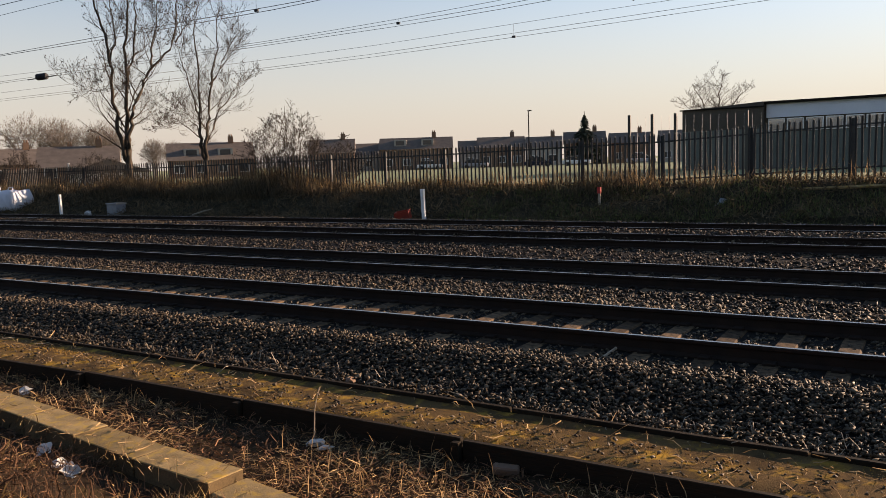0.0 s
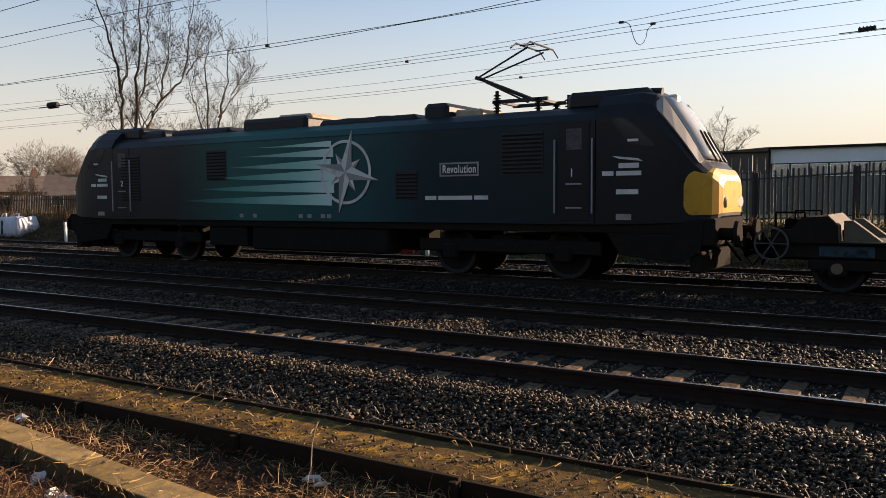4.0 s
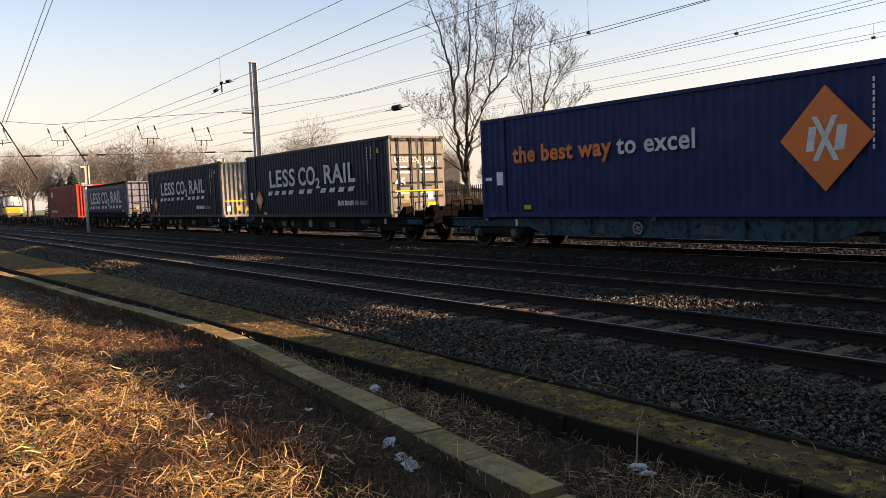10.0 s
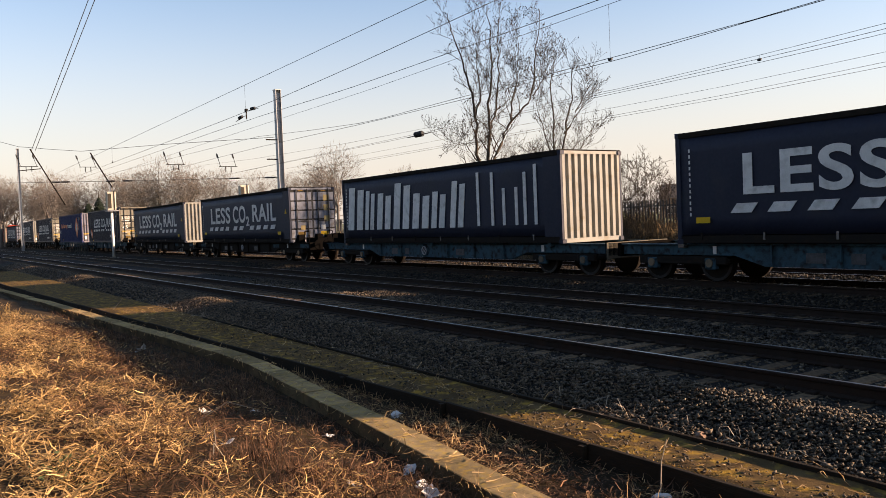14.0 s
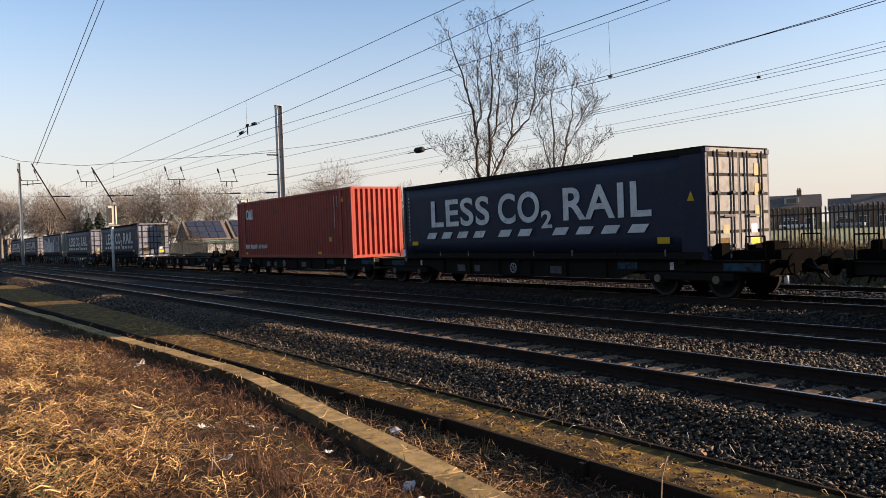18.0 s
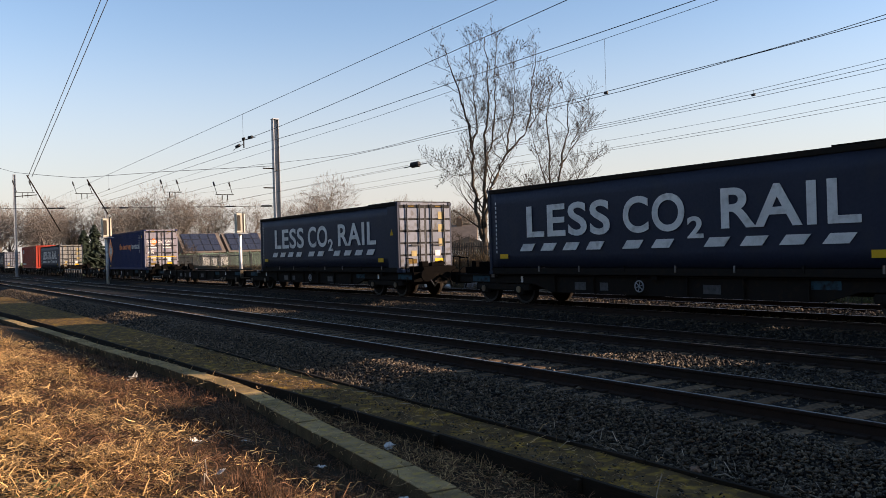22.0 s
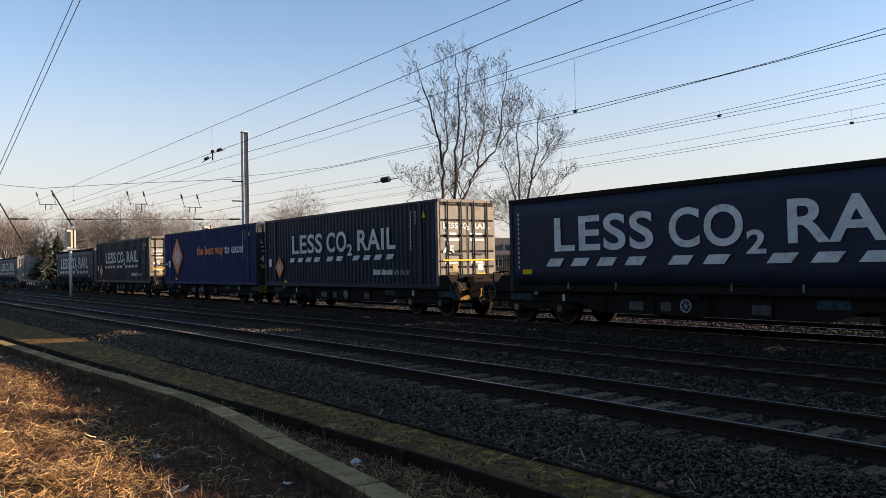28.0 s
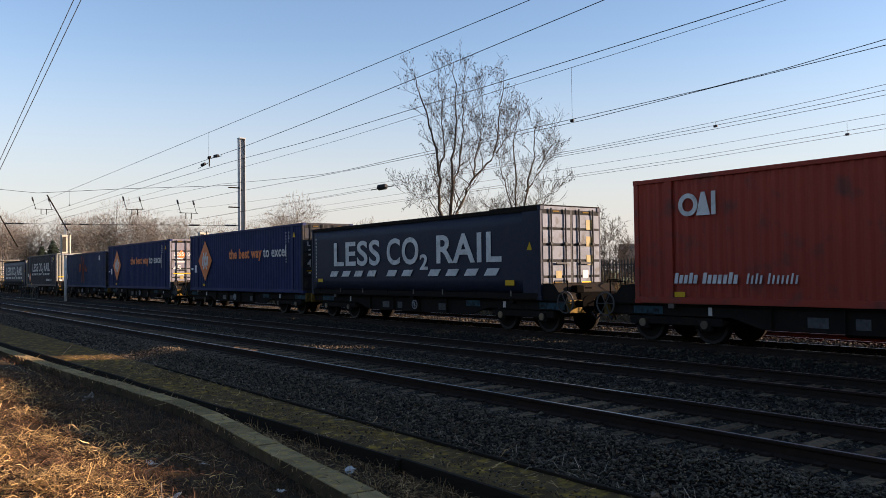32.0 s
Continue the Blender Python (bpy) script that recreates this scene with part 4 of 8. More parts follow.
def make_wagon(length, boogies, paint, label, buffer_at, plate, wheel_x, deep=True):
    """A container flat: x from 0 to length, deck top at DECK above the rail."""
    ob = thing("container_wagon", label, "wagon", "freight train wagons")
    d = DECK - 0.09 + 0.0
    for s in (-1, 1):
        # fish-bellied sole bar
        out = [(0.25, d - 0.02), (0.25, d - 0.28), (boogies[0] + 1.6, d - 0.28), (boogies[0] + 2.4, d - 0.52), (boogies[1] - 2.4, d - 0.52), (boogies[1] - 1.6, d - 0.28), (length - 0.25, d - 0.28), (length - 0.25, d - 0.02)]
        bm = bmesh.new()
        prism(bm, out, s * 1.02 - 0.05, s * 1.02 + 0.05)
        part("sole_bar", bm, paint, ob)
        part("top_flange", boxes((0.2, length - 0.2, s * 1.02 - 0.13, s * 1.02 + 0.13, d - 0.03, d + 0.0), bevel=0.004), paint, ob)
        for x in np.arange(boogies[0] + 2.6, boogies[1] - 2.4, 1.6) if s < 0 else ():
            part("rib", boxes((x, x + 0.03, s * 1.11 - 0.05, s * 1.11 + 0.03, d - 0.5, d - 0.03)), paint, ob)
        for x in (2.35, length / 2, length - 2.6):
            part("spigot", boxes((x - 0.09, x + 0.09, s * 1.14 - 0.07, s * 1.14 + 0.07, d - 0.10, d + 0.05), bevel=0.01), M_steel if x < 3 else paint, ob)
    part("centre_sill", boxes((0.2, length - 0.2, -0.25, 0.25, d - 0.38, d - 0.05), bevel=0.01), paint, ob)
    for x in (0.2, length - 0.32):
        part("headstock", boxes((x, x + 0.12, -1.18, 1.18, d - 0.34, d + 0.02), bevel=0.01), M_dullyellow if plate == "stripe" else M_blacksteel, ob)
    for x in boogies:
        bogie(ob, x, paint)
    for end, sx in ((0, -1), (1, 1)):
        if buffer_at[end]:
            xb = 0.2 if end == 0 else length - 0.2
            for s in (-1, 1):
                bm = bmesh.new()
                cyl(bm, (xb, s * 0.87, d - 0.08), (xb + sx * 0.38, s * 0.87, d - 0.08), 0.1, 0.085, n=10)
                cyl(bm, (xb + sx * 0.38, s * 0.87, d - 0.08), (xb + sx * 0.43, s * 0.87, d - 0.08), 0.24, n=16)
                part("buffer", bm, M_blacksteel, ob)
            bm = bmesh.new()
            cyl(bm, (xb, 0, d - 0.15), (xb + sx * 0.55, 0, d - 0.3), 0.05, n=8)
            cyl(bm, (xb + sx * 0.2, 0.3, d - 0.2), (xb + sx * 0.35, 0.3, d - 0.55), 0.025, n=6)
            part("coupling", bm, M_blacksteel, ob)
            # raised end platform and grab rails
            part("end_platform", boxes((xb - sx * 1.3 if sx > 0 else xb, xb if sx > 0 else xb + 1.3, -0.75, 0.75, d + 0.0, d + 0.22), bevel=0.02), M_blacksteel, ob)
            for k, (dx, yy, hh) in enumerate(((0.35, -0.5, 0.42), (0.6, 0.1, 0.36), (0.85, 0.55, 0.40), (1.05, -0.2, 0.34))):
                xc = xb - sx * dx
                part("end_fitting", boxes((xc - 0.12, xc + 0.12, yy - 0.16, yy + 0.16, d + 0.2, d + hh), bevel=0.03), M_blacksteel, ob)
            for yy in (-0.55, 0.5):
                v, f = tube([(xb, yy, d - 0.12), (xb + sx * 0.2, yy, d - 0.3), (xb + sx * 0.36, yy + 0.05, d - 0.5), (xb + sx * 0.5, yy + 0.1, d - 0.34)], 0.028, 6)
                link("brake_hose", mesh_from("brake_hose", v, f, M_black), ob)
            for s in (-1, 1):
                bm = bmesh.new()
                prism(bm, [(xb - sx * 1.3, d + 0.0), (xb - sx * 1.3, d + 0.4), (xb - sx * 1.45, d + 0.4), (xb - sx * 1.95, d + 0.0)], s * 0.95 - 0.16, s * 0.95 + 0.16)
                # plain wagons: the stop's sunlit tone is put into its colour
                part("end_gusset", bm, M_plate if plate == "plain" else M_blacksteel, ob, "sloping end stop")
            for s in (-1, 1):
                bm = bmesh.new()
                cyl(bm, (xb - sx * 0.15, s * 1.1, d), (xb - sx * 0.15, s * 1.1, d + 0.55), 0.018, n=6)
                cyl(bm, (xb - sx * 0.65, s * 1.1, d), (xb - sx * 0.65, s * 1.1, d + 0.55), 0.018, n=6)
                cyl(bm, (xb - sx * 0.15, s * 1.1, d + 0.55), (xb - sx * 0.65, s * 1.1, d + 0.55), 0.018, n=6)
                part("grab_rail", bm, M_blacksteel, ob)
    if plate == "cream":
        part("end_plate", boxes((length - 0.24, length - 0.2, -1.22, 1.22, d - 0.42, d + 0.03), bevel=0.006), M_plate, ob, "cream end plate between the paired flats")
    if plate in ("stripe", "plain"):
        for end in (0, 1):
            if not buffer_at[end]:
                continue
            f = (lambda x: x) if end == 0 else (lambda x: length - x)
            bm = bmesh.new()
            prism(bm, [(f(0.25), d), (f(0.3), d + 0.2), (f(0.62), d + 0.24), (f(0.8), d + 0.46), (f(1.22), d + 0.48), (f(1.4), d + 0.3), (f(1.42), d)], -1.18, 1.18)
            part("bulkhead", bm, M_under, ob, "dark raised end bulkhead")
            # sunlit face of the dark bulkhead, drawn as a pale sheet
            bm = bmesh.new()
            prism(bm, [(f(1.225), d + 0.49), (f(1.41), d + 0.305), (f(1.43), d + 0.01), (f(1.45), d + 0.01), (f(1.43), d + 0.32), (f(1.24), d + 0.51)], -1.19, 1.19)
            part("bulkhead_face", bm, M_plate, ob, "bulkhead face with sunlight painted as a pale tone")
            part("deck_plate", boxes((min(f(1.46), f(3.4)), max(f(1.46), f(3.4)), -1.2, 1.2, d + 0.004, d + 0.03), bevel=0.004), M_plate, ob, "cream deck plate")
        for s in (-1, 1):
            for e in [q for q, b in zip((0.3, length - 0.3), buffer_at) if b]:
                bm = bmesh.new()
                ring(bm, (e, s * 1.24, d - 0.03), 0.31, 0.035, n=28, t=0.015)
                for k in range(3):
                    a = k * math.pi / 3
                    v = Vector((math.cos(a), 0, math.sin(a))) * 0.28
                    c = Vector((e, s * 1.24, d - 0.03))
                    cyl(bm, c - v, c + v, 0.014, n=5)
                part("handwheel", bm, M_steelwheel, ob, "round spoked brake handwheel")
    bm = bmesh.new()
    ring(bm, (wheel_x, -1.16, d - 0.27), 0.16, 0.028, n=20, t=0.012)
    for k in range(3):
        a = k * math.pi / 3 + 0.3
        v = Vector((math.cos(a), 0, math.sin(a))) * 0.14
        c = Vector((wheel_x, -1.16, d - 0.27))
        cyl(bm, c - v, c + v, 0.012, n=5)
    part("handwheel", bm, M_galv, ob, "round brake handwheel on the side")
    for x, w in ((boogies[0] + 3.4, 0.45), (boogies[0] + 4.4, 0.3), (length / 2 + 1.4, 0.5)):
        part("data_panel", boxes((x, x + w, -1.08, -1.072, d - 0.42, d - 0.2)), M_datap, ob, "grey data panel")
    for x, w, mt in ((1.1, 0.9, M_bluefr), (length - 4.9, 0.7, M_bluefr), (length - 3.1, 0.12, M_letter), (length - 1.5, 1.0, M_bluefr), (boogies[0] + 1.0, 0.1, M_letter)):
        part("side_panel", boxes((x, x + w, -1.079, -1.0715, d - 0.25, d - 0.06)), mt, ob)
    part("brake_gear", boxes((length / 2 - 1.6, length / 2 - 0.7, -0.6, 0.6, d - 0.62, d - 0.34), bevel=0.05), M_under, ob)
    return ob


M_oldmark = material("worn_orange_mark", (0.30, 0.075, 0.03), (0.16, 0.05, 0.04), spec=0.1, rough=0.75, scale=2.5)
M_steelwheel = material("handwheel_paint", (0.09, 0.086, 0.078), (0.05, 0.048, 0.044), spec=0.1, rough=0.7, scale=4, fine=40, bump=0.05)
M_plate = material("cream_plate", (0.13, 0.108, 0.075), (0.08, 0.068, 0.05), spec=0.1, rough=0.7, scale=2, fine=30, bump=0.05)
M_cover = material("axle_cover_paint", (0.20, 0.125, 0.06), (0.08, 0.06, 0.04), rough=0.6, scale=4, fine=50, bump=0.05, per_object=0.5)
M_tyre = material("dull_tyre", (0.035, 0.03, 0.026), (0.02, 0.017, 0.015), rough=0.55, metal=0.5, scale=5, fine=60, bump=0.1)
M_datap = material("data_panel", (0.07, 0.07, 0.07), (0.02, 0.02, 0.02), rough=0.6, scale=9, fine=60, bump=0)
MOVING = []          # things of the train with their place along it


def placed(master, used, u, y=TRAIN_Y, z=TRAIN_Z):
    """The first use takes the master itself, later ones a copy."""
    ob = copy_thing(master, pose(u, y, z)) if used else master
    ob.matrix_basis = pose(u, y, z)
    MOVING.append((ob, u, y, z))
    return ob


def build_train():
    cream = M_ribend
    kinds = {
        "red": ("steel", "red", "corr", M_red, M_red, "red oxide corrugated steel shipping container on a flat wagon"),
        "cur_d": ("curtain", "slogan", "door", M_tarp, M_slate, "navy curtain-sided container with white slogan and grey doors"),
        "cur_s": ("curtain", "slogan", "door", M_tarp, M_slateblue, "navy curtain-sided container with white slogan and slate-blue doors"),
        "cur_c": ("curtain", "slogan", "corr", M_tarp, M_ribend, "navy curtain-sided container with white slogan and grey ribbed end"),
        "st_c": ("steel", "slogan", "corr", M_navy, cream, "navy corrugated container with white slogan and cream ribbed end"),
        "st_d": ("steel", "slogan", "door", M_navy, M_grey, "navy corrugated container with white slogan and grey numbered doors"),
        "bl_r": ("steel", "blue_right", "corr", M_blue, M_lilac, "blue corrugated container with orange diamond and pale ribbed end"),
        "bl_d": ("steel", "blue_left", "door", M_blue, M_lilac, "blue corrugated container with orange diamond and lilac-grey doors"),
        "bl_c": ("steel", "blue_left", "door", M_blue, M_bluedoor, "blue corrugated container with orange diamond and grimy doors painted shade-dark"),
        "faded": ("steel", "faded", "door", M_faded, M_bluedoor, "faded blue corrugated container with a worn emblem and dark doors"),
        "grn": ("curtain", "words", "corr", M_tarp, M_ribend, "navy curtain-sided container with large slanted white bars"),
    }
    load = [("red", 114.4), ("cur_s", 132.1), ("st_c", 151.8), ("st_d", 169.5), ("bl_r", 188.95), ("st_d", 206.8), ("cur_c", 225.8), ("cur_s", 243.55), ("grn", 263.25), ("cur_s", 281.35),
            ("cur_s", 300.7), ("red", 337.9), ("cur_d", 356.1), ("bl_d", 394.3), ("cur_s", 431.75), ("cur_c", 451.35), ("cur_d", 469.35), ("cur_c", 489.6),
            ("cur_c", 525.6), ("st_d", 540.6), ("bl_c", 557.7), ("st_d", 572.65), ("cur_c", 590.2), ("st_c", 605.45), ("faded", 622.95), ("bl_d", 637.6), ("bl_c", 655.05), ("cur_s", 669.8), ("red", 687.1), ("st_d", 702.0)]
    masters, used = {}, {}
    for k, u in load:
        if k not in masters:
            masters[k] = make_container(*kinds[k])
        placed(masters[k], used.get(k), u, z=DECK)
        used[k] = True
    wa = make_wagon(18.1, (2.6, 15.9), M_under, "dark container flat wagon with bogies", (True, False), "cream", 8.5)
    wb = make_wagon(18.1, (2.2, 15.5), M_under, "dark container flat wagon with bogies", (False, True), "", 8.8)
    wa2 = make_wagon(18.1, (2.6, 15.9), M_bluefr, "faded blue container flat wagon with bogies", (True, False), "cream", 8.5)
    wb2 = make_wagon(18.1, (2.2, 15.5), M_bluefr, "faded blue container flat wagon with bogies", (False, True), "", 8.8)
    ua = {}
    pairs = [114.4, 151.8, 188.95, 225.8, 263.25, 300.7, 337.9, 375.4, 412.9, 451.35, 489.6]
    for i, a in enumerate(pairs):
        b = a + 17.75
        blue = i in (2, 4, 10)
        for m, u, key in ((wa2 if blue else wa, a - 2.25, ("a", blue)), (wb2 if blue else wb, b - 1.95, ("b", blue))):
            placed(m, ua.get(key), u)
            ua[key] = True
    wm1 = make_wagon(15.6, (2.3, 13.3), M_under, "short dark container flat wagon with yellow end beams", (True, False), "stripe", 7.5)
    wm2 = make_wagon(15.6, (2.3, 13.3), M_under, "short dark container flat wagon with yellow end beams", (False, True), "stripe", 7.9)
    wp1 = make_wagon(15.6, (2.3, 13.3), M_under, "short dark container flat wagon with its bulkhead face painted sunlit", (True, False), "plain", 7.5)
    wp2 = make_wagon(15.6, (2.3, 13.3), M_under, "short dark container flat wagon with its bulkhead face painted sunlit", (False, True), "plain", 7.9)
    placed(wp1, False, 79.65)
    placed(wp2, False, 96.45)
    ends = [(525.6, 540.6), (557.7, 572.65), (590.2, 605.45), (622.95, 637.6), (655.05, 669.8), (687.1, 702.0)]
    for i, (a, b) in enumerate(ends):
        placed(wm1, i > 0, a - 1.3)
        placed(wm2, i > 0, b - 0.45)


build_train()


# ---- electric locomotive at the head of the train ----
def gradient_paint(name, stops, rough=0.4):
    """Paint whose colour runs along the body: (metres, colour) stops."""
    m = bpy.data.materials.new(name)
    m.use_nodes = True
    nt = m.node_tree
    b = nt.nodes["Principled BSDF"]
    co, sep, ns = nt.nodes.new("ShaderNodeTexCoord"), nt.nodes.new("ShaderNodeSeparateXYZ"), nt.nodes.new("ShaderNodeTexNoise")
    ns.inputs["Scale"].default_value, ns.inputs["Detail"].default_value = 1.2, 6
    nt.links.new(co.outputs["Object"], sep.inputs[0])
    nt.links.new(co.outputs["Object"], ns.inputs["Vector"])
    ad = nt.nodes.new("ShaderNodeMath")
    ad.operation = "MULTIPLY_ADD"
    nt.links.new(ns.outputs[0], ad.inputs[0])
    ad.inputs[1].default_value = 1.2
    nt.links.new(sep.outputs[0], ad.inputs[2])
    mr = nt.nodes.new("ShaderNodeMapRange")
    mr.inputs[1].default_value, mr.inputs[2].default_value = stops[0][0] + 0.6, stops[-1][0] + 0.6
    nt.links.new(ad.outputs[0], mr.inputs[0])
    cr = nt.nodes.new("ShaderNodeValToRGB")
    span = stops[-1][0] - stops[0][0]
    el = cr.color_ramp.elements
    el[0].position, el[0].color = 0.0, (*stops[0][1], 1)
    el[1].position, el[1].color = 1.0, (*stops[-1][1], 1)
    for x, c in stops[1:-1]:
        e = el.new((x - stops[0][0]) / span)
        e.color = (*c, 1)
    nt.links.new(mr.outputs[0], cr.inputs[0])
    nt.links.new(cr.outputs[0], b.inputs["Base Color"])
    b.inputs["Roughness"].default_value = rough
    b.inputs["Specular IOR Level"].default_value = 0.14
    return m


DARK = (0.0165, 0.0175, 0.0195)
TEAL = (0.005, 0.095, 0.082)
M_body = gradient_paint("loco_body_paint", [(0, DARK), (5.5, DARK), (8.5, TEAL), (12.5, (0.005, 0.066, 0.068)), (14.5, (0.008, 0.024, 0.028)), (21.4, DARK)])
M_streak = gradient_paint("streak_paint", [(5.5, (0.005, 0.05, 0.05)), (8.0, (0.03, 0.22, 0.18)), (10.4, (0.22, 0.50, 0.42)), (12, (0.55, 0.70, 0.66))])
M_nose = material("warning_yellow_paint", (0.60, 0.29, 0.025), (0.50, 0.24, 0.025), spec=0.35, rough=0.35, scale=1.5, fine=40, bump=0.01, dirt=(0.34, 0.17, 0.03), dirt_amount=0.25)
M_cab = material("cab_paint", DARK, (0.012, 0.013, 0.015), spec=0.15, rough=0.4, scale=1.0, fine=20, bump=0.01)
# base colour carries the pale sky reflection of the windscreen
M_screen = material("sky_pale_screen_glass", (0.42, 0.43, 0.40), (0.3, 0.31, 0.30), rough=0.06, scale=1, fine=10, bump=0, spec=0.8)
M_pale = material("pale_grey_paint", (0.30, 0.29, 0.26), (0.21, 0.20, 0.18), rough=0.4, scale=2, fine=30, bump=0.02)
M_tan = material("dusty_roof_cover", (0.42, 0.33, 0.22), (0.30, 0.23, 0.15), rough=0.7, scale=2, fine=30, bump=0.1)


def loft(sections, mat, name, parent, label="", cap=True):
    bm = bmesh.new()
    rows = [[bm.verts.new(v) for v in s] for s in sections]
    n = len(rows[0])
    for a, b in zip(rows, rows[1:]):
        for k in range(n):
            bm.faces.new((a[k], a[(k + 1) % n], b[(k + 1) % n], b[k]))
    if cap:
        bm.faces.new(rows[0][::-1])
        bm.faces.new(rows[-1])
    bmesh.ops.recalc_face_normals(bm, faces=bm.faces)
    return part(name, bm, mat, parent, label)


def loco_section(x, w, zb, zs, wr, zr):
    return [(x, -w, zb), (x, -w, zs), (x, -(w * 0.6 + wr * 0.4), zs + 0.42 * (zr - zs) + 0.08 * (zr - zs)), (x, -wr, zr - 0.05), (x, -wr + 0.12, zr), (x, wr - 0.12, zr), (x, wr, zr - 0.05),
            (x, w * 0.6 + wr * 0.4, zs + 0.5 * (zr - zs)), (x, w, zs), (x, w, zb)]


def build_loco():
    L = 21.4
    ob = thing("electric_locomotive", "dark blue and teal electric locomotive with yellow nose and raised pantograph", "locomotive")
    W = 1.34
    loft([loco_section(x, W, 1.22, 3.36, 0.98, 3.70) for x in (2.82, 10, 18.58)], M_body, "body", ob, "dark blue body with a teal middle")
    cabs = [(18.6, W, 1.22, 3.42, 1.0, 3.9), (19.45, W, 1.24, 3.42, 0.98, 3.95), (19.75, 1.335, 1.25, 3.34, 0.96, 3.88), (20.0, 1.325, 1.26, 3.1, 0.94, 3.6), (20.28, 1.30, 1.27, 2.78, 0.94, 3.18), (20.53, 1.26, 1.29, 2.46, 0.95, 2.76),
            (20.72, 1.2, 1.31, 2.28, 0.98, 2.48), (20.88, 1.1, 1.33, 2.15, 0.95, 2.32), (20.98, 0.95, 1.36, 2.05, 0.82, 2.2), (21.03, 0.8, 1.4, 1.95, 0.7, 2.08)]
    for mirror in (False, True):
        f = (lambda x: L - x) if mirror else (lambda x: x)
        cab = loft([loco_section(f(x), *r) for x, *r in cabs], M_cab, "cab", ob, "dark raked driving cab")
        secs = [(f(x), w, zb, zs, wr, zr) for x, w, zb, zs, wr, zr in ((20.40, 1.292, 1.60, 2.00, 1.24, 2.04), (20.44, 1.288, 1.50, 2.13, 1.23, 2.19), (20.50, 1.280, 1.44, 2.21, 1.21, 2.28), (20.58, 1.262, 1.42, 2.26, 1.16, 2.35), (20.74, 1.204, 1.43, 2.22, 1.05, 2.37), (20.9, 1.095, 1.43, 2.15, 0.95, 2.335), (20.995, 0.955, 1.44, 2.05, 0.83, 2.22), (21.045, 0.81, 1.46, 1.95, 0.71, 2.1))]
        if mirror:
            secs = secs[6:]
        loft([loco_section(*s) for s in secs], M_nose, "nose", cab, "bright yellow nose panel")
        # windscreen lies along the raked front
        g = 0.025
        rake = [(20.70, 0.90, 2.53), (20.52, 0.86, 2.79), (20.28, 0.84, 3.2), (20.0, 0.84, 3.62), (19.82, 0.82, 3.83)]
        bm = bmesh.new()
        near = [bm.verts.new((f(x + g), -w, z)) for x, w, z in rake]
        mid = [bm.verts.new((f(x + g + 0.05), 0, z + 0.02)) for x, w, z in rake]
        far_ = [bm.verts.new((f(x + g), w, z)) for x, w, z in rake]
        for a, b in ((near, mid), (mid, far_)):
            for k in range(4):
                bm.faces.new((a[k], a[k + 1], b[k + 1], b[k])).smooth = True
        thicken(bm, (-0.02 if not mirror else 0.02, 0, -0.012))
        part("windscreen", bm, M_screen, cab, "windscreen with the sky's reflection painted pale")
        # pillars: the trailing cab's sun highlight is painted pale, the leading stays dark
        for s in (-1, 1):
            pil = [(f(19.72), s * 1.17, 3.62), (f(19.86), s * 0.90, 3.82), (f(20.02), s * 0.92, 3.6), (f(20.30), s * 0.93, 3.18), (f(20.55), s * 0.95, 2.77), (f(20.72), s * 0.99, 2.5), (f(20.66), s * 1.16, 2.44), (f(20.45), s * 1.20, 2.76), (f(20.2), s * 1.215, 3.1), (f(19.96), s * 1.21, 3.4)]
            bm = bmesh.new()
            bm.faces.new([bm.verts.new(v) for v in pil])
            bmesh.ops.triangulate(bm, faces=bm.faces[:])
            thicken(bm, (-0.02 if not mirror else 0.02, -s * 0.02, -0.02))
            part("screen_pillar", bm, M_cab if mirror else M_pale, cab, "pillar beside the windscreen, sun highlight painted at the trailing cab")
        bm = bmesh.new()
        for k in range(3):
            cyl(bm, (f(20.80), -0.3 + k * 0.35, 2.5), (f(20.40), -0.1 + k * 0.3, 3.15), 0.022, n=5)
        part("wiper", bm, M_black, cab)
        for s in (-1, 1):
            bm = bmesh.new()
            prism(bm, [(f(18.92), 3.36), (f(19.16), 3.38), (f(19.3), 3.33), (f(19.84), 2.83), (f(19.8), 2.78), (f(19.42), 2.82), (f(19.26), 2.9)], s * 1.337 - 0.012, s * 1.337 + 0.012)
            part("side_window", bm, M_glass, cab, "dark cab side window")
            # small reflection in the dark glass, painted as a pale bar
            part("window_blind", boxes((min(f(19.28), f(19.5)), max(f(19.28), f(19.5)), s * 1.352 - 0.003, s * 1.352 + 0.003, 2.90, 2.95)), M_letter, cab, "pale bar painted as a reflection in the window")
            door = part("cab_door", boxes((min(f(17.78), f(18.46)), max(f(17.78), f(18.46)), s * 1.342 - 0.014, s * 1.342 + 0.014, 1.3, 3.34), bevel=0.004), M_cab, ob, "dark narrow cab door")
            part("door_window", boxes((min(f(17.95), f(18.3)), max(f(17.95), f(18.3)), s * 1.352 - 0.012, s * 1.352 + 0.012, 2.78, 3.22)), M_datap, door, "grey door window")
            for xx in (17.7, 18.54):
                bm = bmesh.new()
                cyl(bm, (f(xx), s * 1.40, 1.45), (f(xx), s * 1.40, 3.0), 0.02, n=6)
                part("handrail", bm, M_galv, door, "bright steel handrail")
            for zz in (1.55, 2.05):
                part("door_step", boxes((min(f(17.95), f(18.3)), max(f(17.95), f(18.3)), s * 1.37 - 0.02, s * 1.37 + 0.02, zz, zz + 0.03)), M_galv, door)
            bm = bmesh.new()
            cyl(bm, (f(20.9), s * 0.66, 1.68), (f(21.07), s * 0.62, 1.68), 0.15, 0.12, n=14)
